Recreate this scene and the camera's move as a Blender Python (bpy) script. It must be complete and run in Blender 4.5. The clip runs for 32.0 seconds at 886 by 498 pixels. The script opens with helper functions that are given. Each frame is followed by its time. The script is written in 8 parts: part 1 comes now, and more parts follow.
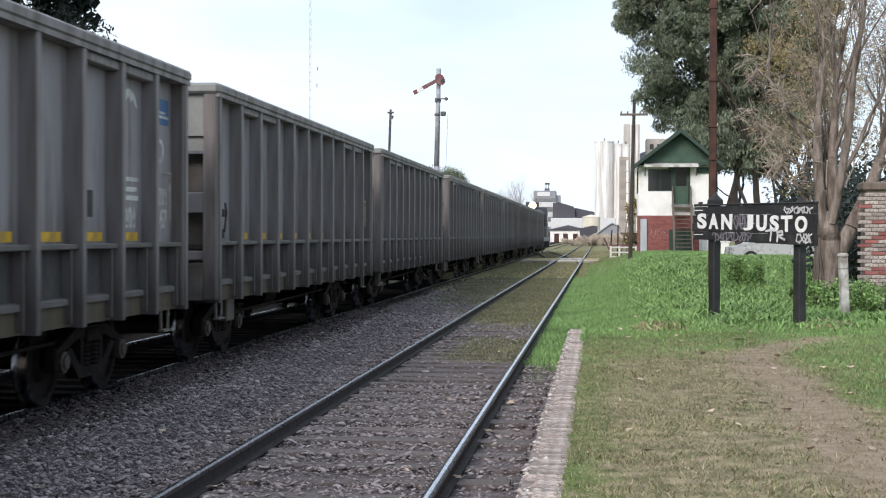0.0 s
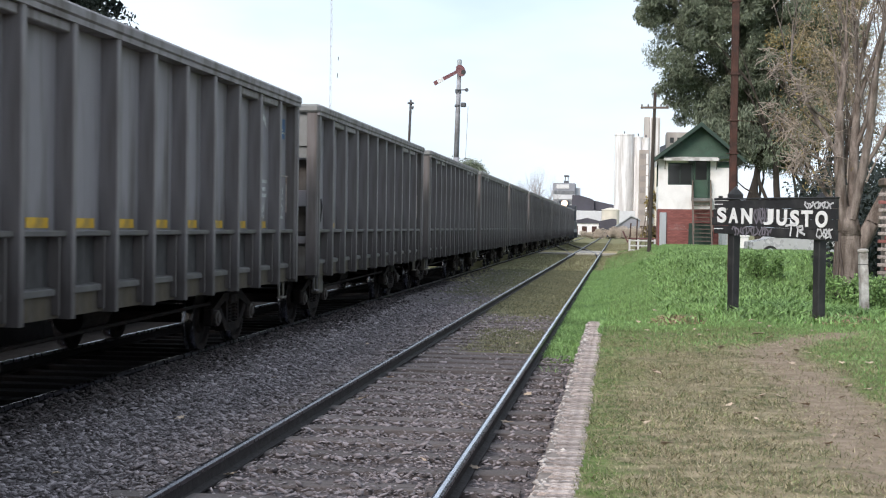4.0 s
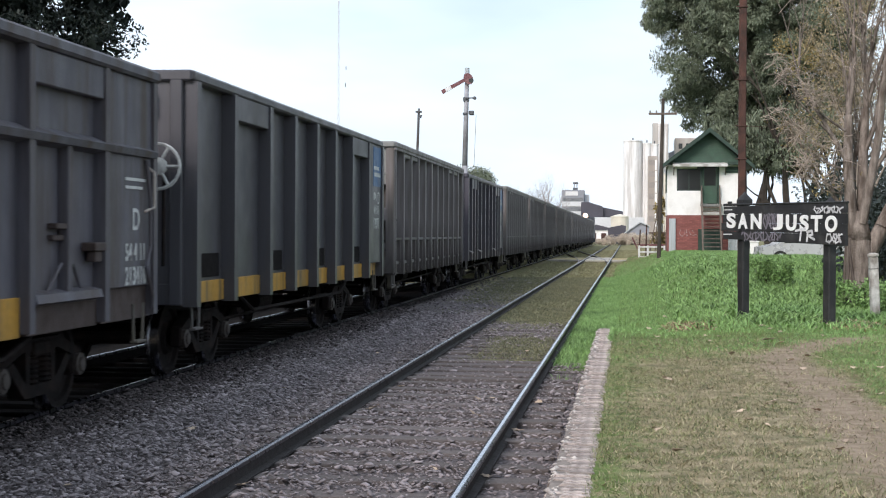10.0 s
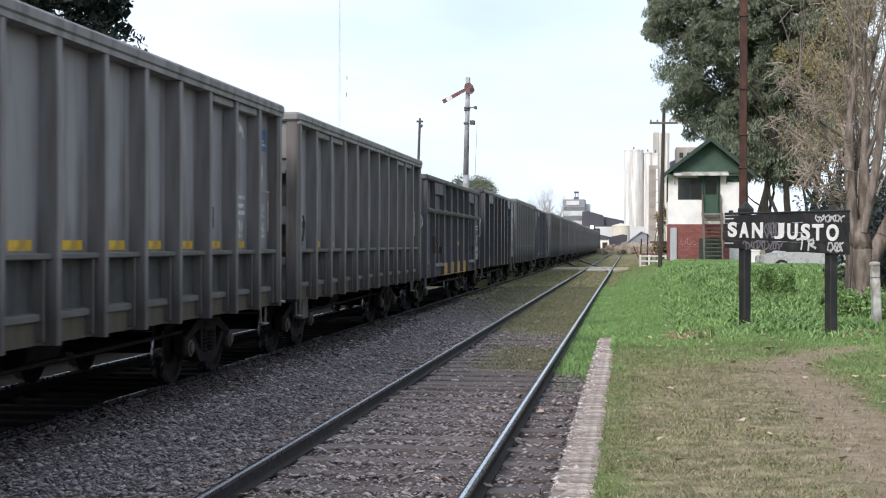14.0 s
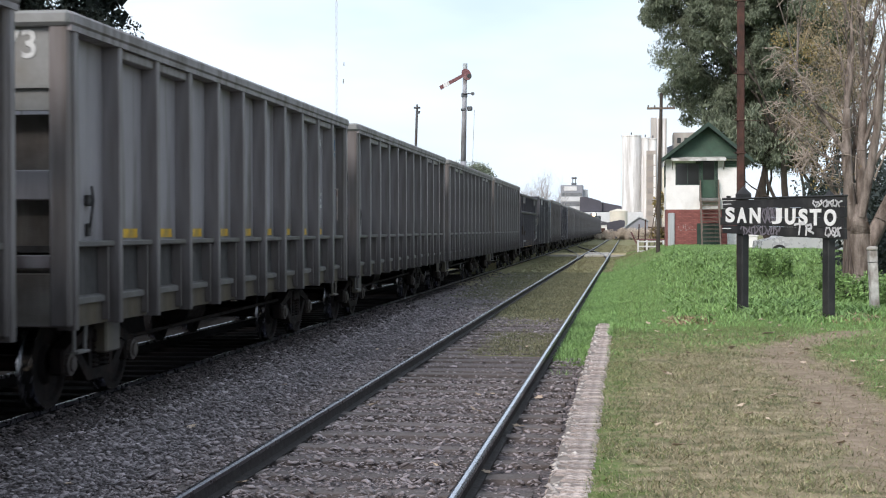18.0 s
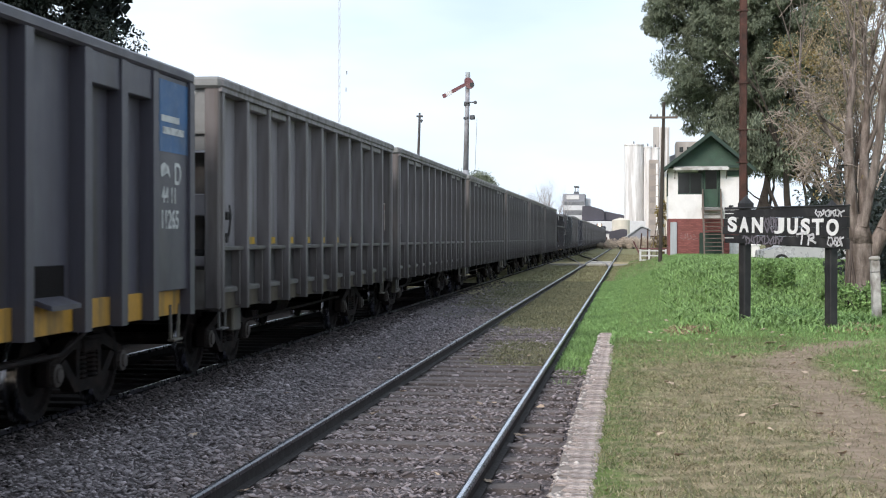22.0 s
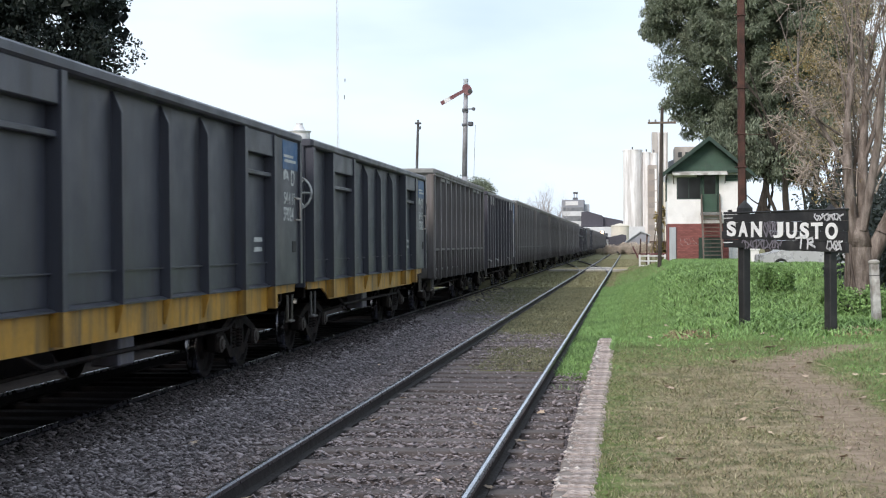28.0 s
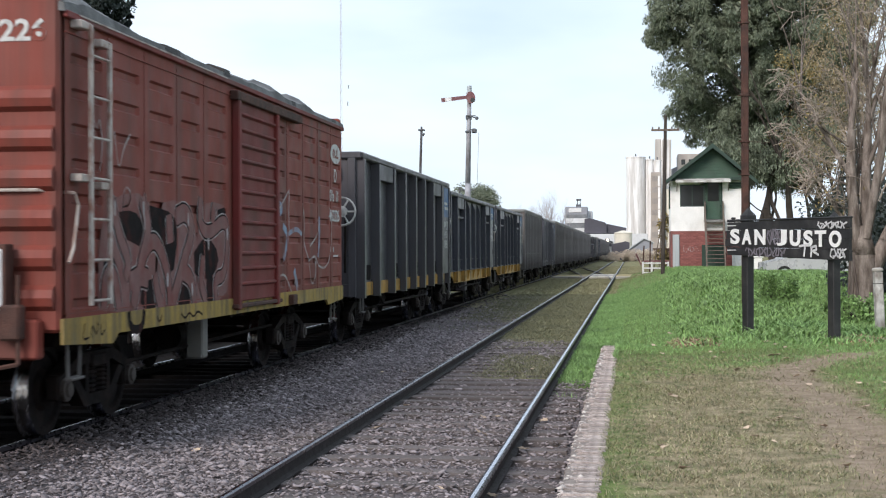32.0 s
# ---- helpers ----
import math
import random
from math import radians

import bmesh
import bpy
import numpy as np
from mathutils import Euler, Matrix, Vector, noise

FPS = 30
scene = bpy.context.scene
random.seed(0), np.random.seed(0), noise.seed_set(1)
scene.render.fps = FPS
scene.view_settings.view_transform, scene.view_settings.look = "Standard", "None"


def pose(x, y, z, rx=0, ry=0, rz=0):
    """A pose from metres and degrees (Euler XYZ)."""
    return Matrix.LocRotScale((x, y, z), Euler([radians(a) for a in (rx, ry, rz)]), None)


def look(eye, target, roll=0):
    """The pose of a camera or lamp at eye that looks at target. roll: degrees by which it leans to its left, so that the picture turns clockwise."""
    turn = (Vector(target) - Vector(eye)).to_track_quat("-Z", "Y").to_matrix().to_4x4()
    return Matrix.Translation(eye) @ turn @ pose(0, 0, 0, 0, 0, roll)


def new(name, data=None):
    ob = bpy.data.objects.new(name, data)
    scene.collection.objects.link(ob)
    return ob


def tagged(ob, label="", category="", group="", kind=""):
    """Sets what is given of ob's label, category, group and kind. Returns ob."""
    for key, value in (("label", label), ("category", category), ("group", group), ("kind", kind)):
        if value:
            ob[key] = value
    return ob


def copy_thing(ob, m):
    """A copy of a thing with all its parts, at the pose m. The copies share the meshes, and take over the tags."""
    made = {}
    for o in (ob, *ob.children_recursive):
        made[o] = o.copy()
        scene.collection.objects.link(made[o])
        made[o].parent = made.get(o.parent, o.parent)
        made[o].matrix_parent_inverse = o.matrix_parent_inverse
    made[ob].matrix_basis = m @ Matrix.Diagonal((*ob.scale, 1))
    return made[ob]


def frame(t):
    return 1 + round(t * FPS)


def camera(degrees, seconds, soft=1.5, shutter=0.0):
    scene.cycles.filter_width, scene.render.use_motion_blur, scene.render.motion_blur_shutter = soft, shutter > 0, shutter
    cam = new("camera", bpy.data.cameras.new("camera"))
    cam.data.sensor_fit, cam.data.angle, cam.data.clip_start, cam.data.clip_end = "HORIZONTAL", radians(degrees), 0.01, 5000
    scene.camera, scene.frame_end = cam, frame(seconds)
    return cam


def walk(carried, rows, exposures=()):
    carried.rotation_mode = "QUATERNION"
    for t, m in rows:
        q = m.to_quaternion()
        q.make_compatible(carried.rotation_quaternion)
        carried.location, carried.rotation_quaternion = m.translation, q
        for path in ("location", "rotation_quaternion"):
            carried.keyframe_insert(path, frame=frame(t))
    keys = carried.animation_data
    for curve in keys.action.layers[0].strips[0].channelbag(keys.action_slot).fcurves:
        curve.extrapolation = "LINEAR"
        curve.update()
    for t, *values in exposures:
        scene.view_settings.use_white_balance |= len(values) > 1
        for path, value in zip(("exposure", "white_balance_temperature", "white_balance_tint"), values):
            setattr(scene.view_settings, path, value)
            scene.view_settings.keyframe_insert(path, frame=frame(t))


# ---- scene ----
SECONDS = 32.0
cam = camera(33.56, SECONDS, soft=1.1, shutter=0.25)


def aim(x, z, yaw, pitch, roll):
    """Pose of the hand-held camera: it stands at the platform edge and looks along the line (+y)."""
    return pose(x, 0.0, z, 90 + pitch, 0, yaw) @ pose(0, 0, 0, 0, 0, roll)


walk(cam, [
    (0.0, aim(0.000, 1.703, 6.060, -0.584, 0.201)),
    (0.5, aim(0.002, 1.694, 6.277, -0.573, 0.378)),
    (1.0, aim(-0.001, 1.696, 6.370, -0.686, 0.439)),
    (1.5, aim(0.007, 1.701, 6.507, -0.778, 0.417)),
    (2.0, aim(-0.004, 1.694, 6.513, -0.838, 0.764)),
    (2.5, aim(-0.007, 1.702, 6.526, -0.936, 0.660)),
    (3.0, aim(-0.002, 1.704, 6.546, -0.973, 0.630)),
    (3.5, aim(-0.007, 1.697, 6.640, -0.955, 0.781)),
    (5.5, aim(-0.007, 1.703, 7.109, -0.903, 0.897)),
    (6.0, aim(-0.008, 1.704, 7.157, -0.903, 1.103)),
    (6.5, aim(-0.014, 1.695, 7.164, -0.928, 1.142)),
    (7.0, aim(-0.014, 1.704, 7.083, -1.003, 0.871)),
    (7.5, aim(-0.013, 1.702, 7.067, -0.970, 0.623)),
    (8.0, aim(-0.003, 1.706, 7.108, -0.993, 0.524)),
    (8.5, aim(-0.007, 1.701, 7.048, -0.995, 0.550)),
    (9.0, aim(-0.007, 1.700, 7.099, -0.900, 0.653)),
    (9.5, aim(0.003, 1.707, 7.168, -0.755, 0.540)),
    (10.0, aim(-0.004, 1.701, 7.149, -0.617, 0.298)),
    (10.5, aim(-0.002, 1.696, 7.109, -0.561, 0.037)),
    (11.0, aim(-0.007, 1.700, 6.999, -0.475, 0.133)),
    (11.5, aim(-0.001, 1.705, 7.080, -0.520, -0.012)),
    (12.0, aim(-0.002, 1.703, 7.144, -0.552, 0.001)),
    (12.5, aim(-0.002, 1.702, 7.142, -0.514, -0.000)),
    (13.0, aim(0.000, 1.704, 7.147, -0.419, 0.000)),
    (13.5, aim(-0.002, 1.705, 7.177, -0.291, 0.064)),
    (14.0, aim(-0.007, 1.699, 7.195, -0.245, 0.197)),
    (14.5, aim(-0.013, 1.699, 7.212, -0.291, 0.306)),
    (16.5, aim(-0.000, 1.702, 7.310, -0.619, 0.013)),
    (17.0, aim(0.001, 1.702, 7.327, -0.674, 0.171)),
    (17.5, aim(-0.000, 1.703, 7.243, -0.718, -0.007)),
    (18.0, aim(-0.007, 1.704, 7.110, -0.780, -0.053)),
    (18.5, aim(-0.008, 1.705, 6.976, -0.751, -0.035)),
    (19.0, aim(-0.009, 1.705, 7.024, -0.684, -0.025)),
    (19.5, aim(-0.001, 1.704, 7.077, -0.685, -0.016)),
    (20.0, aim(-0.006, 1.705, 7.072, -0.653, -0.019)),
    (20.5, aim(-0.002, 1.704, 7.139, -0.583, -0.021)),
    (21.0, aim(-0.000, 1.705, 7.130, -0.518, 0.185)),
    (21.5, aim(-0.005, 1.712, 7.137, -0.459, 0.086)),
    (22.0, aim(-0.005, 1.708, 7.199, -0.449, 0.096)),
    (22.5, aim(-0.010, 1.704, 7.266, -0.424, 0.022)),
    (23.0, aim(-0.002, 1.703, 7.272, -0.420, 0.030)),
    (23.5, aim(-0.010, 1.704, 7.278, -0.447, -0.028)),
    (24.0, aim(-0.005, 1.703, 7.235, -0.485, 0.005)),
    (24.5, aim(-0.000, 1.703, 7.275, -0.418, 0.006)),
    (25.0, aim(-0.002, 1.708, 7.234, -0.359, -0.153)),
    (25.5, aim(0.002, 1.701, 7.244, -0.320, -0.150)),
    (27.5, aim(-0.009, 1.704, 7.154, -0.251, 0.000)),
    (28.0, aim(-0.004, 1.703, 7.172, -0.183, -0.304)),
    (28.5, aim(-0.002, 1.709, 7.161, -0.157, -0.178)),
    (29.0, aim(-0.001, 1.710, 7.194, -0.091, -0.173)),
    (29.5, aim(-0.012, 1.704, 7.163, -0.061, -0.244)),
    (30.0, aim(-0.007, 1.704, 7.204, -0.050, 0.008)),
    (30.5, aim(-0.009, 1.710, 7.196, -0.022, -0.182)),
    (31.0, aim(-0.013, 1.713, 7.252, -0.067, -0.089)),
    (31.5, aim(-0.015, 1.704, 7.309, -0.045, -0.018)),
    (32.0, aim(-0.008, 1.710, 7.292, 0.077, -0.182)),
], exposures=[(0.0, 0.49), (25.5, 0.49), (28.0, 0.43), (29.5, 0.40), (31.0, 0.40), (32.0, 0.44)])

# ---------------- sky and sun ----------------
SUN_EL, SUN_ROT = radians(34), radians(205)
world = bpy.data.worlds.new("sky")
scene.world = world
world.use_nodes = True
wn, wl = world.node_tree.nodes, world.node_tree.links
wn.clear()
w_out, w_bg = wn.new("ShaderNodeOutputWorld"), wn.new("ShaderNodeBackground")
sky = wn.new("ShaderNodeTexSky")
sky.sky_type, sky.sun_disc, sky.sun_elevation, sky.sun_rotation = "NISHITA", False, SUN_EL, SUN_ROT
sky.dust_density = 2.0
w_co, w_map, w_noise, w_ramp, w_mix = (wn.new("ShaderNodeTexCoord"), wn.new("ShaderNodeMapping"), wn.new("ShaderNodeTexNoise"),
                                       wn.new("ShaderNodeValToRGB"), wn.new("ShaderNodeMix"))
w_map.inputs["Scale"].default_value, w_map.inputs["Location"].default_value = (1.5, 1.5, 5.0), (3.7, 1.2, 0.4)
w_noise.inputs["Scale"].default_value, w_noise.inputs["Detail"].default_value = 1.6, 5.0
w_ramp.color_ramp.elements[0].position, w_ramp.color_ramp.elements[1].position = 0.34, 0.58
w_ramp.color_ramp.elements[0].color, w_ramp.color_ramp.elements[1].color = (0.40, 0.40, 0.40, 1), (0.97, 0.97, 0.97, 1)
w_mix.data_type = "RGBA"
w_mix.inputs["B"].default_value = (6.62, 7.6, 8.8, 1)
w_bg.inputs["Strength"].default_value = 0.109
wl.new(w_co.outputs["Generated"], w_map.inputs["Vector"])
wl.new(w_map.outputs["Vector"], w_noise.inputs["Vector"])
wl.new(w_noise.outputs["Fac"], w_ramp.inputs["Fac"])
wl.new(w_ramp.outputs["Color"], w_mix.inputs["Factor"])
wl.new(sky.outputs["Color"], w_mix.inputs["A"])
wl.new(w_mix.outputs["Result"], w_bg.inputs["Color"])
wl.new(w_bg.outputs["Background"], w_out.inputs["Surface"])
sun = new("sun", bpy.data.lights.new("sun", "SUN"))
sun.data.energy, sun.data.angle, sun.data.color = 2.2, radians(24), (1.0, 0.91, 0.87)
sun.matrix_world = look((-18.6, -40.0, 30.0), (0, 0, 0))

# ---------------- materials ----------------
def surface(name, color, rough=0.7, metal=0.0, vary=0.25, scale=3.0, stretch=(1, 1, 1), dirt=None, dirt_amount=0.5,
            dirt_scale=1.2, dirt_stretch=(1, 1, 1), bump=0.2, bump_scale=60.0, per_object=0.0, per_island=0.0, spec=0.4, grime=None):
    """A procedural surface: colour with fine and coarse variation, stains of a second colour, and fine relief."""
    m = bpy.data.materials.new(name)
    m.use_nodes = True
    n, l = m.node_tree.nodes, m.node_tree.links
    p = n["Principled BSDF"]
    co = n.new("ShaderNodeTexCoord")

    def mapped(s):
        mp = n.new("ShaderNodeMapping")
        mp.inputs["Scale"].default_value = s
        l.new(co.outputs["Object"], mp.inputs["Vector"])
        return mp.outputs["Vector"]

    def noise_of(vector, sc, detail=4.0):
        t = n.new("ShaderNodeTexNoise")
        t.inputs["Scale"].default_value, t.inputs["Detail"].default_value = sc, detail
        l.new(vector, t.inputs["Vector"])
        return t.outputs["Fac"]

    def ramp(fac, a, b, lo, hi):
        r = n.new("ShaderNodeMapRange")
        r.inputs["From Min"].default_value, r.inputs["From Max"].default_value = a, b
        r.inputs["To Min"].default_value, r.inputs["To Max"].default_value = lo, hi
        l.new(fac, r.inputs["Value"])
        return r.outputs["Result"]

    def mix(fac, a, b, mode="MIX"):
        x = n.new("ShaderNodeMix")
        x.data_type, x.blend_type = "RGBA", mode
        for key, v in (("Factor", fac), ("A", a), ("B", b)):
            if isinstance(v, (int, float)):
                x.inputs[key].default_value = v
            elif isinstance(v, tuple):
                x.inputs[key].default_value = (*v, 1)
            else:
                l.new(v, x.inputs[key])
        return x.outputs["Result"]

    def scaled(col, fac):
        x = n.new("ShaderNodeVectorMath")
        x.operation = "SCALE"
        if isinstance(col, tuple):
            x.inputs[0].default_value = col
        else:
            l.new(col, x.inputs[0])
        l.new(fac, x.inputs["Scale"])
        return x.outputs["Vector"]

    base = scaled(tuple(color), ramp(noise_of(mapped(stretch), scale), 0.25, 0.75, 1 - vary, 1 + vary))
    base = scaled(base, ramp(noise_of(mapped(stretch), scale * 9, 3.0), 0.3, 0.7, 1 - vary * 0.5, 1 + vary * 0.5))
    if per_object:
        oi = n.new("ShaderNodeObjectInfo")
        base = scaled(base, ramp(oi.outputs["Random"], 0, 1, 1 - per_object, 1 + per_object))
    if per_island:
        ge = n.new("ShaderNodeNewGeometry")
        base = scaled(base, ramp(ge.outputs["Random Per Island"], 0, 1, 1 - per_island, 1 + per_island))
    if dirt:
        f = ramp(noise_of(mapped(dirt_stretch), dirt_scale, 6.0), 0.60 - dirt_amount * 0.3, 0.78 - dirt_amount * 0.2, 0, 0.9)
        base = mix(f, base, tuple(dirt))
    if grime:
        # track dirt and the shade low on the side, put into one colour: (colour, height of full cover, height where it
        # ends)
        sep, add = n.new("ShaderNodeSeparateXYZ"), n.new("ShaderNodeMath")
        l.new(co.outputs["Object"], sep.inputs[0])
        l.new(sep.outputs["Z"], add.inputs[0])
        l.new(ramp(noise_of(mapped((2.5, 2.5, 0.4)), 2.0, 5.0), 0.3, 0.7, -0.35, 0.35), add.inputs[1])
        base = mix(ramp(add.outputs[0], grime[1], grime[2], 0.8, 0.0), base, tuple(grime[0]))
    l.new(base, p.inputs["Base Color"])
    p.inputs["Metallic"].default_value = metal
    p.inputs["Specular IOR Level"].default_value = spec
    l.new(ramp(noise_of(mapped((1, 1, 1)), scale * 2), 0.3, 0.7, max(0.03, rough - 0.1), min(1, rough + 0.1)), p.inputs["Roughness"])
    if bump:
        b = n.new("ShaderNodeBump")
        b.inputs["Strength"].default_value, b.inputs["Distance"].default_value = bump, 0.02
        l.new(noise_of(mapped((1, 1, 1)), bump_scale), b.inputs["Height"])
        l.new(b.outputs["Normal"], p.inputs["Normal"])
    return m


def glow(name, color, strength):
    m = bpy.data.materials.new(name)
    m.use_nodes = True
    p = m.node_tree.nodes["Principled BSDF"]
    p.inputs["Emission Color"].default_value, p.inputs["Emission Strength"].default_value = (*color, 1), strength
    return m


def glass(name):
    m = bpy.data.materials.new(name)
    m.use_nodes = True
    p = m.node_tree.nodes["Principled BSDF"]
    p.inputs["Base Color"].default_value = (0.02, 0.022, 0.022, 1)
    p.inputs["Roughness"].default_value, p.inputs["Specular IOR Level"].default_value = 0.06, 0.6
    return m


STREAK = (3.0, 3.0, 0.25)
M_GREY = surface("grey_wagon_paint", (0.226, 0.213, 0.226), 0.52, vary=0.12, scale=1.2, stretch=STREAK, dirt=(0.075, 0.065, 0.052), dirt_amount=0.25,
                 dirt_scale=1.4, dirt_stretch=STREAK, bump=0.08, per_object=0.05, grime=((0.036, 0.030, 0.029), 1.05, 1.90))
# Posts and chords: a darker, browner grey than the side sheets.
M_GREYPOST = surface("brown_grey_post_paint", (0.200, 0.186, 0.190), 0.60, vary=0.16, scale=1.6, stretch=STREAK, dirt=(0.085, 0.070, 0.060), dirt_amount=0.45,
                     dirt_scale=1.8, dirt_stretch=STREAK, bump=0.10, per_object=0.05, grime=((0.036, 0.030, 0.029), 1.05, 1.90))
M_GREY_DIRTY = surface("grime_on_grey_paint", (0.118, 0.108, 0.100), 0.75, vary=0.25, scale=2.0, stretch=STREAK, dirt=(0.06, 0.05, 0.042), dirt_amount=0.6,
                       dirt_scale=2.0, bump=0.15)
M_GREY_LEDGE = surface("ledge_grey_paint", (0.082, 0.078, 0.076), 0.6, vary=0.2, scale=2.0, dirt=(0.10, 0.085, 0.06), dirt_amount=0.5, bump=0.1)
M_SKIRT = surface("yellow_dirty_skirt_paint", (0.058, 0.045, 0.026), 0.75, vary=0.3, scale=2.5, stretch=STREAK, dirt=(0.05, 0.042, 0.034), dirt_amount=0.75,
                  dirt_scale=1.8, dirt_stretch=STREAK, bump=0.1)
# One dark tone for the lower side plates, floors and small hatches.
M_RECESS = surface("dark_hopper_sheet", (0.040, 0.038, 0.038), 0.8, vary=0.4, scale=4.0, stretch=STREAK, bump=0.1)
M_BLUEGREY = surface("blue_grey_wagon_paint", (0.066, 0.063, 0.080), 0.42, vary=0.15, scale=0.9, stretch=STREAK, dirt=(0.050, 0.045, 0.042), dirt_amount=0.30,
                     dirt_scale=1.1, dirt_stretch=STREAK, bump=0.08, per_object=0.06)
M_BLUEDARK = surface("dark_slate_wagon_paint", (0.047, 0.050, 0.065), 0.40, vary=0.18, scale=0.9, stretch=STREAK, dirt=(0.040, 0.038, 0.038), dirt_amount=0.30,
                     dirt_scale=1.1, dirt_stretch=STREAK, bump=0.08, per_object=0.06)
M_GREENGREY = surface("green_grey_wagon_paint", (0.062, 0.061, 0.070), 0.42, vary=0.14, scale=0.9, stretch=STREAK, dirt=(0.055, 0.050, 0.044), dirt_amount=0.30,
                      dirt_scale=1.1, dirt_stretch=STREAK, bump=0.08, per_object=0.05)
M_OLDGREY = surface("worn_grey_wagon_paint", (0.086, 0.083, 0.100), 0.6, vary=0.25, scale=1.5, stretch=STREAK, dirt=(0.055, 0.040, 0.032), dirt_amount=0.5,
                    dirt_scale=1.6, dirt_stretch=STREAK, bump=0.15, per_object=0.06)
M_OLDRUST = surface("rust_stained_grey_paint", (0.060, 0.044, 0.040), 0.8, vary=0.3, scale=3.0, dirt=(0.035, 0.022, 0.018), dirt_amount=0.5, dirt_scale=3.0, bump=0.3)
M_YELLOW = surface("yellow_sill_paint", (0.40, 0.215, 0.03), 0.5, vary=0.25, scale=2.0, dirt=(0.10, 0.075, 0.04), dirt_amount=0.45, dirt_scale=2.2, dirt_stretch=STREAK, bump=0.08)
M_SILLOLIVE = surface("scuffed_olive_yellow_paint", (0.30, 0.205, 0.045), 0.6, vary=0.3, scale=2.5, dirt=(0.075, 0.062, 0.035), dirt_amount=0.55, dirt_scale=2.6, dirt_stretch=STREAK, bump=0.1)
M_REFLECT = surface("yellow_reflector", (0.56, 0.33, 0.02), 0.4, vary=0.12, scale=8.0, bump=0.0, dirt=(0.25, 0.17, 0.05), dirt_amount=0.4, dirt_scale=5)
M_BLUE = surface("blue_panel_paint", (0.022, 0.095, 0.23), 0.45, vary=0.15, scale=3.0, dirt=(0.06, 0.07, 0.09), dirt_amount=0.3, bump=0.05)
M_WHITE = surface("white_lettering", (0.50, 0.51, 0.50), 0.6, vary=0.15, scale=12.0, dirt=(0.20, 0.20, 0.20), dirt_amount=0.35, dirt_scale=9.0, bump=0.0)
M_PALE = surface("pale_wagon_plate", (0.20, 0.205, 0.20), 0.6, vary=0.12, scale=2.0, dirt=(0.15, 0.14, 0.12), dirt_amount=0.4, bump=0.05)
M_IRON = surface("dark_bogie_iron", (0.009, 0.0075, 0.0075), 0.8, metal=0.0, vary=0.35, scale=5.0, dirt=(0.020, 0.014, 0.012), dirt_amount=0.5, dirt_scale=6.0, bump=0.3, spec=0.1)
M_WHEEL = surface("steel_wheel_tread", (0.42, 0.42, 0.44), 0.22, metal=1.0, vary=0.1, scale=6.0, bump=0.0)
M_RUST = surface("rusty_brown_steel", (0.070, 0.032, 0.024), 0.8, vary=0.35, scale=6.0, dirt=(0.035, 0.02, 0.016), dirt_amount=0.5, dirt_scale=5.0, bump=0.3)
M_RED = surface("red_oxide_boxcar_paint", (0.190, 0.039, 0.026), 0.65, vary=0.14, scale=1.2, stretch=STREAK, dirt=(0.105, 0.038, 0.029), dirt_amount=0.5,
                dirt_scale=1.2, dirt_stretch=STREAK, bump=0.08)
M_REDDOOR = surface("darker_red_door_paint", (0.150, 0.023, 0.020), 0.65, vary=0.16, scale=1.2, stretch=STREAK, dirt=(0.10, 0.045, 0.038), dirt_amount=0.5, bump=0.08)
M_TARP = surface("grey_roof_sheet", (0.15, 0.155, 0.158), 0.7, vary=0.35, scale=4.0, dirt=(0.05, 0.05, 0.05), dirt_amount=0.6, dirt_scale=2.2, bump=0.6, bump_scale=14)
M_STEP = surface("dull_step_steel", (0.040, 0.036, 0.035), 0.7, vary=0.25, scale=6.0, dirt=(0.05, 0.04, 0.035), dirt_amount=0.5, bump=0.1)
M_LADDER = surface("pale_ladder_paint", (0.40, 0.36, 0.33), 0.6, vary=0.2, scale=5.0, dirt=(0.20, 0.08, 0.05), dirt_amount=0.4, dirt_scale=6.0, bump=0.1)
M_SPRAY_W = surface("white_spray_paint", (0.34, 0.33, 0.33), 0.6, vary=0.3, scale=6.0, dirt=(0.2, 0.08, 0.07), dirt_amount=0.5, dirt_scale=5.0, bump=0.0)
M_SPRAY_K = surface("black_spray_paint", (0.018, 0.016, 0.016), 0.9, vary=0.3, scale=6.0, bump=0.0, spec=0.05, dirt=(0.05, 0.02, 0.018), dirt_amount=0.4, dirt_scale=5.0)
M_SPRAY_B = surface("pale_blue_spray_paint", (0.20, 0.29, 0.40), 0.6, vary=0.3, scale=6.0, dirt=(0.2, 0.08, 0.07), dirt_amount=0.5, dirt_scale=5.0, bump=0.0)
M_SPRAY_M = surface("faded_mauve_spray_paint", (0.17, 0.085, 0.08), 0.7, vary=0.3, scale=5.0, dirt=(0.15, 0.04, 0.033), dirt_amount=0.5, dirt_scale=3.0, bump=0.0)
M_LOCO = surface("dark_locomotive_paint", (0.045, 0.05, 0.06), 0.5, vary=0.2, scale=2.0, bump=0.1)
M_LAMP = glow("headlight_glow", (1.0, 0.66, 0.36), 3.0)
M_RAILTOP = surface("polished_rail_head", (0.48, 0.48, 0.54), 0.17, metal=1.0, vary=0.12, scale=5.0, bump=0.03)
# Darker copy of the rail head: the dark train's reflection put into the colour.
M_RAILTOP_DIM = surface("browned_rail_head", (0.13, 0.125, 0.15), 0.25, metal=1.0, vary=0.2, scale=5.0, bump=0.05)
M_RAILSIDE = surface("dark_rail_shoulder", (0.055, 0.053, 0.068), 0.30, metal=0.9, vary=0.2, scale=6.0, bump=0.05)
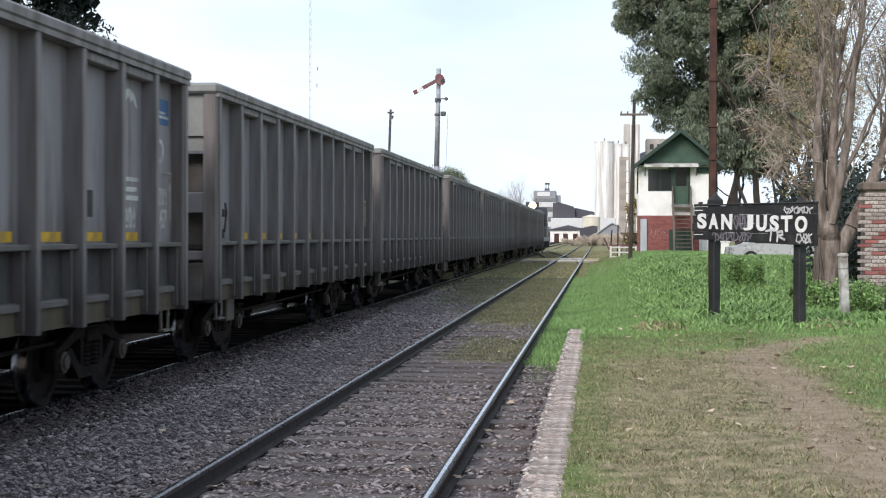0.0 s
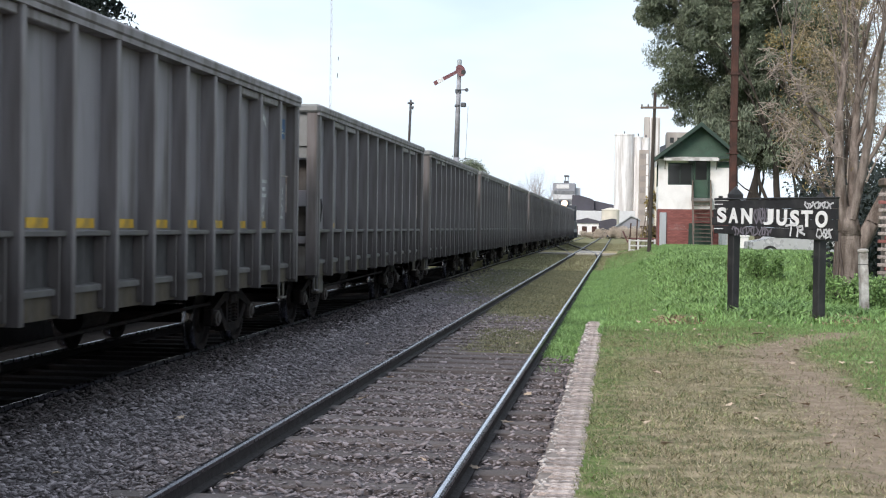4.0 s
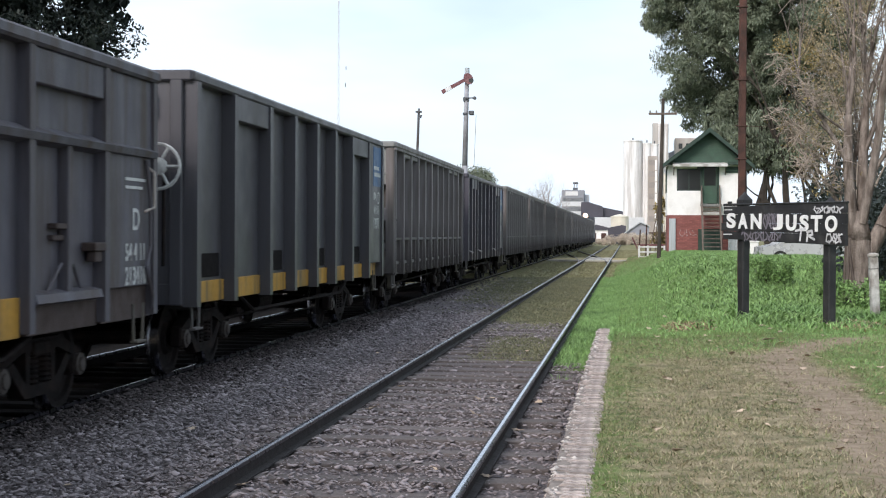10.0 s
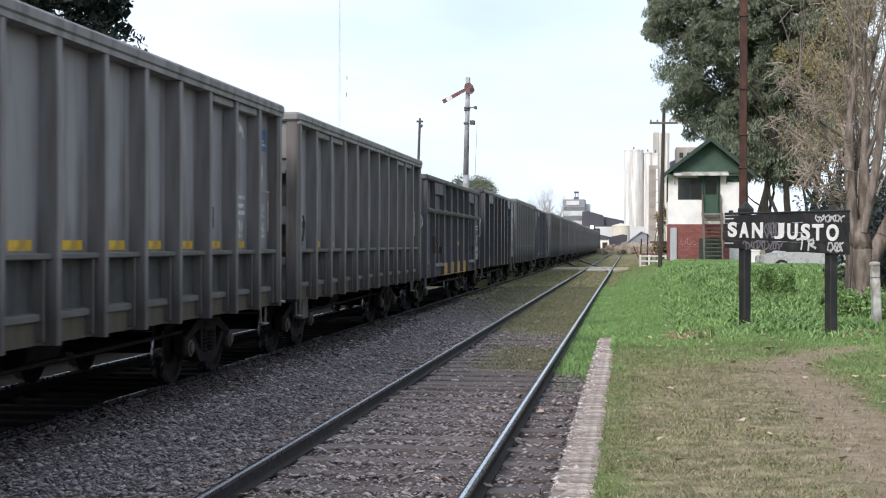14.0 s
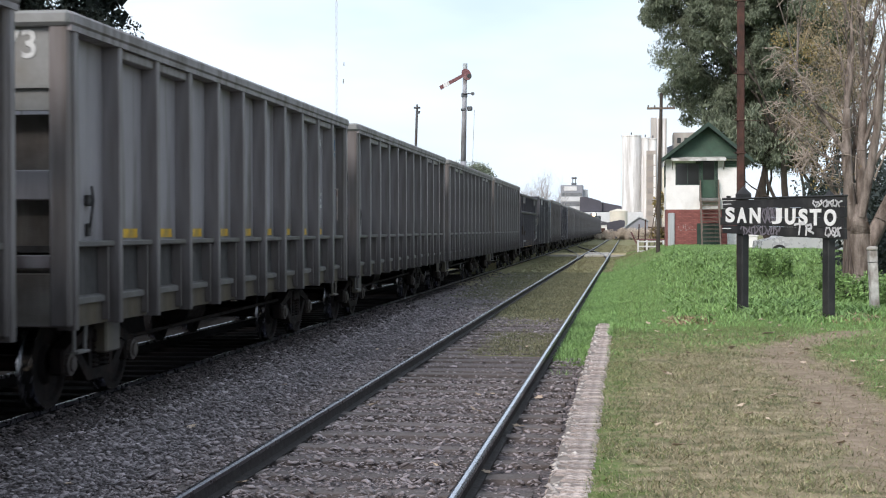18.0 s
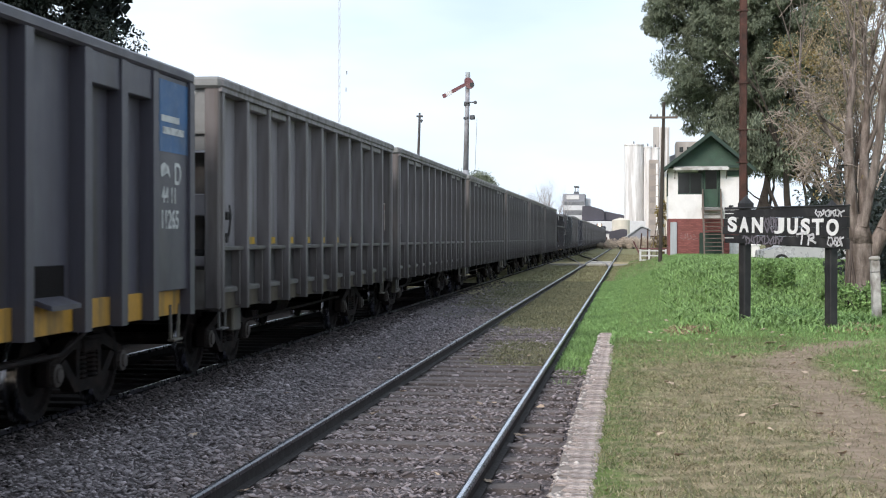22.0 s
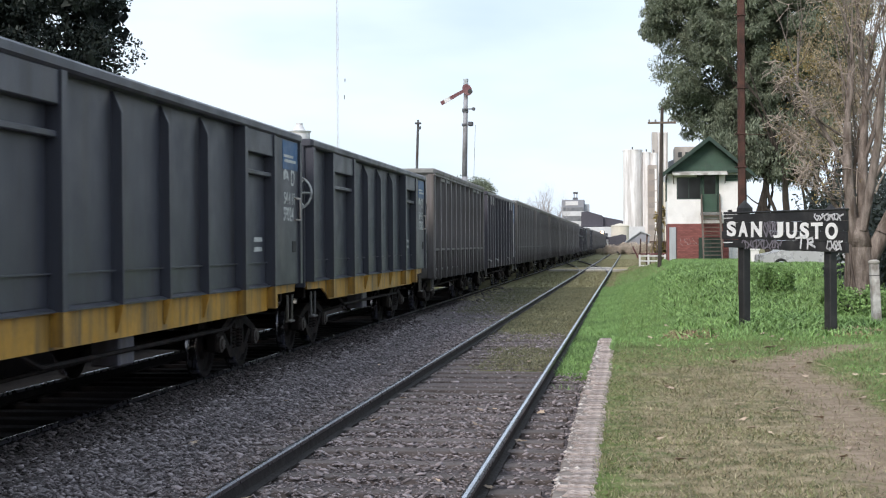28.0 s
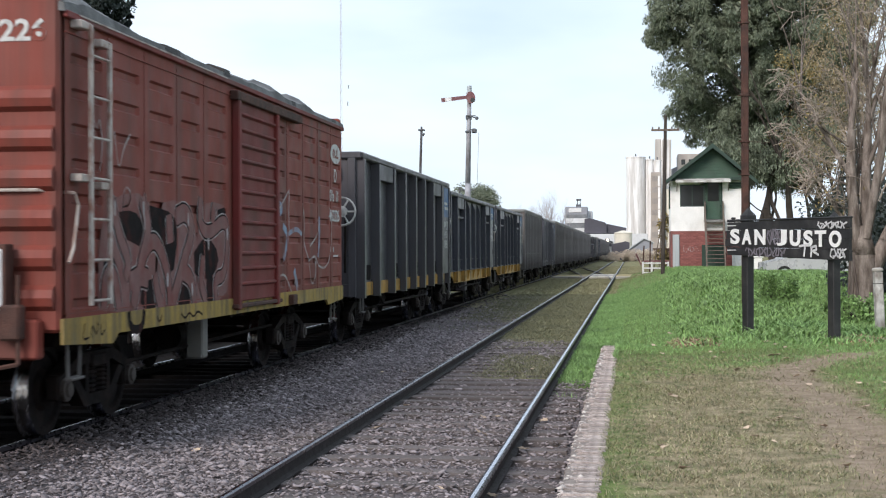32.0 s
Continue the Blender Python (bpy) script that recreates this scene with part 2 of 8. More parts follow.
M_RAILDULL = surface("dull_rail_head", (0.06, 0.053, 0.055), 0.42, metal=0.8, vary=0.25, scale=6.0, bump=0.1)
# Near-black: oily sleepers plus the shade under the train put into the colour.
M_SHADEBLACK = surface("shade_black", (0.012, 0.0105, 0.0105), 0.95, vary=0.3, scale=5.0, bump=0.5, spec=0.08)
M_RAILWEB = surface("rusty_rail_web", (0.015, 0.011, 0.011), 0.8, vary=0.3, scale=8.0, bump=0.25)
M_SLEEPER = surface("weathered_sleeper_timber", (0.135, 0.117, 0.114), 0.9, vary=0.25, scale=4.0, stretch=(0.6, 6, 6), dirt=(0.07, 0.06, 0.055), dirt_amount=0.5, dirt_scale=4.0,
                    dirt_stretch=(0.6, 6, 6), bump=0.6, bump_scale=40, per_object=0.2)
M_STONE = surface("ballast_stone", (0.240, 0.213, 0.220), 0.9, vary=0.25, scale=20.0, bump=0.4, bump_scale=150, per_island=0.50)
# Darker stones: mostly the train's shade put into the colour, some oily dirt.
M_STONESHADE = surface("shaded_oily_ballast", (0.075, 0.063, 0.064), 0.9, vary=0.3, scale=20.0, bump=0.4, bump_scale=150, per_island=0.6)
M_BRICK = surface("weathered_kerb_brick", (0.45, 0.385, 0.355), 0.9, vary=0.35, scale=18.0, dirt=(0.17, 0.145, 0.125), dirt_amount=0.5, dirt_scale=20, bump=1.0, bump_scale=60, per_object=0.36)
M_CHIP = surface("pale_mortar_crumb", (0.50, 0.46, 0.43), 0.95, vary=0.3, scale=20.0, bump=0.4, per_island=0.35)
M_MORTAR = surface("crumbled_mortar", (0.21, 0.18, 0.16), 0.95, vary=0.3, scale=12.0, bump=0.6)
M_REDBRICK = surface("red_brick", (0.25, 0.095, 0.085), 0.85, vary=0.2, scale=8.0, bump=0.3, per_object=0.2)
M_REDPAINT = surface("red_painted_brickwork", (0.23, 0.095, 0.088), 0.85, vary=0.2, scale=3.0, dirt=(0.14, 0.06, 0.05), dirt_amount=0.4, bump=0.3)
M_WHITEWALL = surface("white_painted_wall", (0.80, 0.79, 0.77), 0.8, vary=0.06, scale=2.0, dirt=(0.62, 0.60, 0.56), dirt_amount=0.3, bump=0.15)
M_GREEN = surface("green_weatherboard_paint", (0.042, 0.085, 0.058), 0.65, vary=0.25, scale=2.5, dirt=(0.05, 0.08, 0.06), dirt_amount=0.4, bump=0.15)
M_GREENDARK = surface("dark_green_door_paint", (0.026, 0.050, 0.038), 0.6, vary=0.2, scale=3.0, bump=0.1)
M_ROOFTILE = surface("old_roof_sheet", (0.10, 0.085, 0.075), 0.8, vary=0.3, scale=3.0, bump=0.3)
M_GLASS = glass("dark_window_glass")
M_GALV = surface("galvanised_sheet", (0.42, 0.45, 0.47), 0.45, metal=0.3, vary=0.15, scale=3.0, stretch=STREAK, bump=0.1)
M_TIMBER = surface("weathered_grey_timber", (0.14, 0.11, 0.09), 0.85, vary=0.3, scale=3.0, stretch=(5, 5, 0.5), bump=0.4)
M_BLACK = surface("black_sign_paint", (0.018, 0.018, 0.019), 0.6, vary=0.3, scale=5.0, dirt=(0.040, 0.038, 0.038), dirt_amount=0.35, dirt_scale=4.0, bump=0.2)
M_SIGNWHITE = surface("white_sign_letters", (0.72, 0.72, 0.71), 0.6, vary=0.08, scale=9.0, bump=0.05)
M_SCRAWL = surface("faded_white_scrawl", (0.55, 0.55, 0.56), 0.7, vary=0.3, scale=10.0, bump=0.0)
M_SCRAWL2 = surface("mauve_grey_scrawl", (0.17, 0.155, 0.18), 0.7, vary=0.4, scale=10.0, bump=0.0)
M_SIGNALRED = surface("signal_red_enamel", (0.150, 0.060, 0.066), 0.45, vary=0.2, scale=5.0, dirt=(0.25, 0.16, 0.15), dirt_amount=0.3, bump=0.05)
M_SIGNALWHITE = surface("signal_white_enamel", (0.62, 0.62, 0.62), 0.5, vary=0.15, scale=8.0, bump=0.0)
M_DARKSTEEL = surface("weathered_signal_steel", (0.09, 0.095, 0.105), 0.7, vary=0.3, scale=5.0, dirt=(0.06, 0.04, 0.035), dirt_amount=0.4, bump=0.2)
M_MAST = surface("grey_painted_mast", (0.30, 0.305, 0.33), 0.7, vary=0.3, scale=3.0, dirt=(0.13, 0.11, 0.10), dirt_amount=0.45, bump=0.2)
M_BARK = surface("grey_tree_bark", (0.235, 0.200, 0.175), 0.95, vary=0.38, scale=5.0, stretch=(2.5, 2.5, 0.5), dirt=(0.085, 0.067, 0.055), dirt_amount=0.6, dirt_scale=4.0, dirt_stretch=(2, 2, 0.5), bump=1.0, bump_scale=28, spec=0.15)
M_BARKOLD = surface("old_trunk_bark", (0.125, 0.100, 0.086), 0.9, vary=0.4, scale=5.0, stretch=(1, 1, 0.3), dirt=(0.05, 0.04, 0.035), dirt_amount=0.55, dirt_scale=4.0, dirt_stretch=(1, 1, 0.3), bump=1.0, bump_scale=14)
M_BARKDARK = surface("dark_tree_bark", (0.055, 0.045, 0.038), 0.9, vary=0.3, scale=4.0, stretch=(1, 1, 0.4), bump=0.8, bump_scale=20)
M_TWIG = surface("pale_twig_bark", (0.33, 0.275, 0.23), 0.9, vary=0.2, scale=3.0, bump=0.2)


def leaf_material(name, color, island=0.45):
    m = surface(name, color, 0.6, vary=0.25, scale=0.7, bump=0.0, per_island=island, spec=0.25)
    m.node_tree.nodes["Principled BSDF"].inputs["Subsurface Weight"].default_value = 0.0
    return m


M_LEAF = leaf_material("evergreen_leaves", (0.150, 0.175, 0.122))
M_LEAFDARK = leaf_material("dark_conifer_leaves", (0.034, 0.044, 0.039))
M_LEAFTAN = leaf_material("dry_tan_leaves", (0.265, 0.215, 0.130))
# Pale grey carries the haze over the far trees, not the bark's own tone.
M_FARTWIG = surface("hazy_grey_twigs", (0.36, 0.34, 0.34), 0.9, vary=0.15, scale=0.5, bump=0.0)
M_FAR_GLASS = surface("dull_window_band", (0.16, 0.17, 0.18), 0.3, vary=0.2, scale=0.5, bump=0.0)
M_CANOPY = surface("whitewashed_canopy", (0.55, 0.55, 0.53), 0.8, vary=0.15, scale=3.0, dirt=(0.22, 0.20, 0.18), dirt_amount=0.45, dirt_scale=2.5, bump=0.1)
M_FLAKED = surface("flaking_whitewash", (0.50, 0.49, 0.47), 0.9, vary=0.25, scale=9.0, dirt=(0.17, 0.145, 0.125), dirt_amount=0.7, dirt_scale=6.0, dirt_stretch=(1, 1, 0.6), bump=0.6, bump_scale=30)
M_SCRUB = leaf_material("tan_scrub", (0.50, 0.43, 0.35))
# Leaves of the far bushes are lightened: distance haze put into their colour.
M_LEAFFAR = leaf_material("haze_lightened_far_leaves", (0.15, 0.175, 0.125))
M_LEAFDRY = leaf_material("dry_yellow_leaves", (0.22, 0.172, 0.075))
M_GRASS = leaf_material("bright_grass", (0.180, 0.300, 0.108), 0.45)
M_GRASSDRY = leaf_material("worn_dry_grass", (0.290, 0.250, 0.160), 0.6)
M_WEED = leaf_material("broad_weed_leaves", (0.175, 0.285, 0.100), 0.55)
M_TURF = leaf_material("dull_turf_grass", (0.165, 0.185, 0.085), 0.6)
M_MOSS = leaf_material("olive_track_moss", (0.160, 0.160, 0.098), 0.5)
M_FARGRASS = leaf_material("bleached_far_grass", (0.235, 0.225, 0.130), 0.5)
M_LITTER = leaf_material("brown_leaf_litter", (0.27, 0.18, 0.12), 0.6)
M_FALLEN = surface("fallen_dry_leaf", (0.42, 0.33, 0.25), 0.8, vary=0.2, scale=20.0, bump=0.1, per_object=0.35)
M_CONCRETE = surface("pale_silo_concrete", (0.78, 0.775, 0.77), 0.85, vary=0.12, scale=0.30, stretch=(1, 1, 0.2), dirt=(0.44, 0.42, 0.41), dirt_amount=0.6, dirt_scale=0.45,
                     dirt_stretch=(1.5, 1.5, 0.12), bump=0.1)
M_CONCRETE2 = surface("brown_grey_silo_concrete", (0.42, 0.395, 0.37), 0.85, vary=0.2, scale=0.08, stretch=(1, 1, 0.15), dirt=(0.30, 0.26, 0.23), dirt_amount=0.5, dirt_scale=0.1,
                      dirt_stretch=(1.5, 1.5, 0.2), bump=0.1)
M_CONCRETE2B = surface("dark_silo_opening", (0.27, 0.245, 0.23), 0.85, vary=0.2, scale=0.3, bump=0.1)
M_PANELPALE = surface("worn_pale_concrete", (0.50, 0.47, 0.41), 0.85, vary=0.2, scale=2.0, bump=0.3)
M_PANELTAN = surface("dusty_yellow_concrete", (0.38, 0.31, 0.15), 0.9, vary=0.25, scale=1.5, dirt=(0.14, 0.12, 0.07), dirt_amount=0.5, bump=0.3)
M_PLANKGREY = surface("crossing_concrete", (0.33, 0.31, 0.28), 0.9, vary=0.2, scale=2.0, bump=0.3)
# Wall colour kept near-black to stand in for shade behind the underframes.
M_DARKWALL = surface("near_black_wall", (0.018, 0.017, 0.017), 0.95, vary=0.3, scale=1.0, bump=0.3, spec=0.03)
M_FAR_DARK = surface("dark_shed_roof", (0.062, 0.060, 0.074), 0.7, vary=0.2, scale=0.3, bump=0.1)
# Base raised above the wall's own tone: haze at the far buildings painted in.
M_FAR_PALE = surface("pale_shed_wall", (0.56, 0.57, 0.58), 0.8, vary=0.12, scale=0.2, bump=0.1)
M_SHEDGREY = surface("slate_blue_sheeting", (0.25, 0.26, 0.29), 0.7, vary=0.15, scale=0.2, bump=0.1)
M_CREAM = surface("cream_plaster", (0.62, 0.58, 0.49), 0.8, vary=0.1, scale=1.0, bump=0.1)
M_CARPAINT = surface("silver_car_paint", (0.48, 0.48, 0.48), 0.3, metal=0.3, vary=0.05, scale=2.0, bump=0.0)
M_RUBBER = surface("black_tyre_rubber", (0.02, 0.02, 0.02), 0.85, vary=0.2, scale=10.0, bump=0.1)

# ---------------- mesh tools ----------------
class Mesh:
    """Gathers vertices and faces of one part."""

    def __init__(self):
        self.v, self.f = [], []

    def add(self, verts, faces):
        k = len(self.v)
        self.v += [tuple(p) for p in verts]
        self.f += [tuple(k + i for i in f) for f in faces]
        return self

    def box(self, x0, x1, y0, y1, z0, z1, c=0.0):
        """A box; c: width of its chamfered edges."""
        if c <= 0:
            v = [(x, y, z) for x in (x0, x1) for y in (y0, y1) for z in (z0, z1)]
            return self.add(v, [(0, 1, 3, 2), (4, 6, 7, 5), (0, 4, 5, 1), (2, 3, 7, 6), (0, 2, 6, 4), (1, 5, 7, 3)])
        lo, hi = Vector((x0, y0, z0)), Vector((x1, y1, z1))
        bm = bmesh.new()
        bmesh.ops.create_cube(bm, size=1.0)
        for q in bm.verts:
            for i in range(3):
                q.co[i] = lo[i] if q.co[i] < 0 else hi[i]
        bmesh.ops.bevel(bm, geom=bm.edges[:], offset=c, segments=1, affect="EDGES")
        return self.take(bm)

    def take(self, bm, m=None):
        bm.verts.index_update()
        self.add([(m @ q.co) if m else q.co for q in bm.verts], [[q.index for q in f.verts] for f in bm.faces])
        bm.free()
        return self

    def prism(self, outline, y0, y1, axis="y"):
        """Extrudes an outline of (a, z) pairs along y (or along x)."""
        n = len(outline)
        put = (lambda a, b, z: (a, b, z)) if axis == "y" else (lambda a, b, z: (b, a, z))
        v = [put(a, y0, z) for a, z in outline] + [put(a, y1, z) for a, z in outline]
        f = [tuple(range(n)), tuple(range(2 * n - 1, n - 1, -1))] + [(i, i + n, (i + 1) % n + n, (i + 1) % n) for i in range(n)]
        return self.add(v, f)

    def tube(self, p, q, r0, r1=None, n=8, caps=True):
        p, q = Vector(p), Vector(q)
        r1 = r0 if r1 is None else r1
        d = (q - p).normalized()
        a = d.orthogonal().normalized()
        b = d.cross(a)
        v = [p + (a * math.cos(t) + b * math.sin(t)) * r0 for t in (2 * math.pi * i / n for i in range(n))]
        v += [q + (a * math.cos(t) + b * math.sin(t)) * r1 for t in (2 * math.pi * i / n for i in range(n))]
        f = [(i, (i + 1) % n, (i + 1) % n + n, i + n) for i in range(n)]
        if caps:
            f += [tuple(range(n - 1, -1, -1)), tuple(range(n, 2 * n))]
        return self.add(v, f)

    def path(self, pts, r, n=6):
        for p, q in zip(pts, pts[1:]):
            self.tube(p, q, r, n=n)
        return self

    def lathe(self, profile, n=20, axis="x", at=(0, 0, 0)):
        """Turns (along, radius) pairs round an axis through at."""
        k = len(profile)
        v = []
        for i in range(n):
            c, s = math.cos(2 * math.pi * i / n), math.sin(2 * math.pi * i / n)
            for a, r in profile:
                o = {"x": (a, r * c, r * s), "y": (r * c, a, r * s), "z": (r * c, r * s, a)}[axis]
                v.append((at[0] + o[0], at[1] + o[1], at[2] + o[2]))
        f = [(i * k + j, i * k + j + 1, ((i + 1) % n) * k + j + 1, ((i + 1) % n) * k + j) for i in range(n) for j in range(k - 1)]
        f += [tuple(i * k for i in range(n)), tuple(i * k + k - 1 for i in reversed(range(n)))]
        return self.add(v, f)

    def data(self, name, material, smooth=False, second=None, pick=None):
        me = bpy.data.meshes.new(name)
        me.from_pydata(self.v, [], self.f)
        me.materials.append(material)
        if second:
            me.materials.append(second)
            for p in me.polygons:
                p.material_index = 1 if pick(p) else 0
        if smooth:
            me.polygons.foreach_set("use_smooth", [True] * len(me.polygons))
        me.validate()
        bm = bmesh.new()
        bm.from_mesh(me)
        bmesh.ops.recalc_face_normals(bm, faces=bm.faces[:])
        bm.to_mesh(me)
        bm.free()
        return me


def part(name, mesh, material, parent, label="", at=None, smooth=False, **kw):
    """One mesh object under a thing or a part. mesh: a Mesh, or mesh data to share."""
    ob = new(name, mesh.data(name, material, smooth, **kw) if isinstance(mesh, Mesh) else mesh)
    ob.parent = parent
    if at is not None:
        ob.matrix_basis = at
    return tagged(ob, label)


def thing(name, label, category, m=None, group="", kind=""):
    ob = new(name)
    if m is not None:
        ob.matrix_basis = m
    return tagged(ob, label, category, group, kind)


def solid(name, mesh, material, label, category, m=None, group="", kind="", smooth=False, **kw):
    ob = new(name, mesh.data(name, material, smooth, **kw))
    if m is not None:
        ob.matrix_basis = m
    return tagged(ob, label, category, group, kind)


def soup(name, verts, faces, material, smooth=False):
    """Mesh data from numpy arrays of vertices and triangles or quads."""
    me = bpy.data.meshes.new(name)
    used, flat = np.unique(faces, return_inverse=True)
    verts, faces = verts[used], flat.reshape(faces.shape)
    k = faces.shape[1]
    me.vertices.add(len(verts))
    me.vertices.foreach_set("co", np.ascontiguousarray(verts, dtype=np.float32).ravel())
    me.loops.add(faces.size)
    me.loops.foreach_set("vertex_index", np.ascontiguousarray(faces, dtype=np.int32).ravel())
    me.polygons.add(len(faces))
    me.polygons.foreach_set("loop_start", np.arange(0, faces.size, k, dtype=np.int32))
    me.materials.append(material)
    me.update(calc_edges=True)
    me.validate()
    if smooth:
        me.polygons.foreach_set("use_smooth", [True] * len(me.polygons))
    return me


def words(text, height, material, name="lettering", stretch=1.0, depth=0.004, bold=0.0):
    """Mesh data of a line of text in the built-in font: along +x, upright in z, facing -y, its lower left corner at 0."""
    cu = bpy.data.curves.new(name, "FONT")
    cu.body, cu.size, cu.extrude, cu.offset = text, height * 1.38, depth, bold
    ob = bpy.data.objects.new(name, cu)
    me = bpy.data.meshes.new_from_object(ob)
    bpy.data.objects.remove(ob)
    me.transform(Matrix.Diagonal((stretch, 1, 1, 1)))
    me.transform(Matrix.Rotation(radians(90), 4, "X"))
    me.materials.clear()
    me.materials.append(material)
    return me


def smooth01(a, b, x):
    t = np.clip((x - a) / (b - a), 0.0, 1.0)
    return t * t * (3 - 2 * t)

# ---------------- ground and railway ----------------
# The line runs along +y. z = 0 is the rail head. Near track centre x = -1.98, train track centre x = -6.37.
NEAR_X, TRAIN_X, GAUGE = -1.98, -6.37, 1.745
KERB_L, KERB_R, PLATFORM = -0.475, -0.21, 0.22


def shoulder(x):
    """Ballast heaped up against the near rail of the train's track."""
    return 0.095 * smooth01(-4.3, -5.25, x) * smooth01(-5.56, -5.50, x)


def ground_height(x, y):
    x, y = np.asarray(x, float), np.asarray(y, float)
    bed = -0.17 + shoulder(x)
    side = np.where(x < -8.6, -0.17 - 0.25 * smooth01(-8.6, -10.5, x), bed)
    flat = PLATFORM - 0.012 + 0.09 * smooth01(17, 27, y) * smooth01(0.5, 2.2, x)
    mound = 0.55 * smooth01(27, 48, y) * smooth01(0.3, 2.6, x) * (1 - 0.85 * smooth01(83, 93, y))
    far_drop = 0.35 * smooth01(95, 130, y)
    plat = flat + mound - far_drop
    edge = smooth01(23.0, 25.0, y)
    step = np.where(x > -0.25, 1.0, 0.0) * (1 - edge) + smooth01(-0.75, 0.9, x) * edge
    z = side * (1 - step) + plat * step
    return z


def wobble(x, y, s, seed):
    """Cheap smooth noise in -1..1."""
    r = np.random.RandomState(seed)
    out = 0.0
    for k in range(5):
        a, b, c = r.uniform(-1, 1, 3)
        out = out + np.sin((x * a + y * b) * s * (1.3 + 0.7 * k) + c * 9) / (1 + 0.6 * k)
    return out / 2.6


def grass_amount(x, y):
    """0: gravel, 1: grass."""
    w = wobble(x, y, 1.7, 3)
    patch = smooth01(21.0, 22.3, y + 0.6 * w) * (1 - smooth01(25.4, 26.8, y + 0.6 * w)) * smooth01(-2.55, -1.9, x + 0.2 * w)
    between = np.maximum(patch, smooth01(28.0, 32, y + 3.0 * wobble(x, y, 2.4, 17)) * (0.75 + 0.25 * w))
    between = np.where(x < -2.95, smooth01(33, 52, y + 6 * w + 3 * (x + 4)) * 0.7, between)
    verge = smooth01(19.0, 21.4, y + 1.6 * w)
    plat = 1.0 + 0 * x
    g = np.where(x > -0.34, plat, np.where(x > -1.07, verge, between))
    g = np.where(x < -14, 0.75 + 0.25 * w, np.where(x < -8.8, 0.0, g))
    return np.clip(g, 0, 1)


def dry_amount(x, y):
    """How far the platform's turf is worn to dry grass and soil."""
    w = wobble(x, y, 1.1, 5)
    d = (0.78 + 0.22 * wobble(x, y, 3.4, 16)) * (1 - smooth01(17.0, 22.5, y + 3.2 * w)) * (0.45 + 0.55 * smooth01(-0.30, 0.55, x + 0.15 * w))
    trail = np.exp(-((x - (1.85 + 0.09 * np.maximum(0, y - 17.5) ** 2 + 0.12 * w)) / (0.42 + 0.15 * wobble(x, y, 1.9, 18))) ** 2) * (1 - smooth01(20.5, 23.0, y))
    return np.clip(np.maximum(0.95 * d * (1 - 0.95 * smooth01(2.1, 2.7, x + 0.35 * wobble(x, y, 2.2, 15)) * smooth01(10.5, 13, y)), trail), 0, 1), np.clip(trail, 0, 1)


def axis_steps(parts):
    out = []
    for a, b, step in parts:
        out += list(np.arange(a, b, step))
    return np.array(out + [parts[-1][1]])


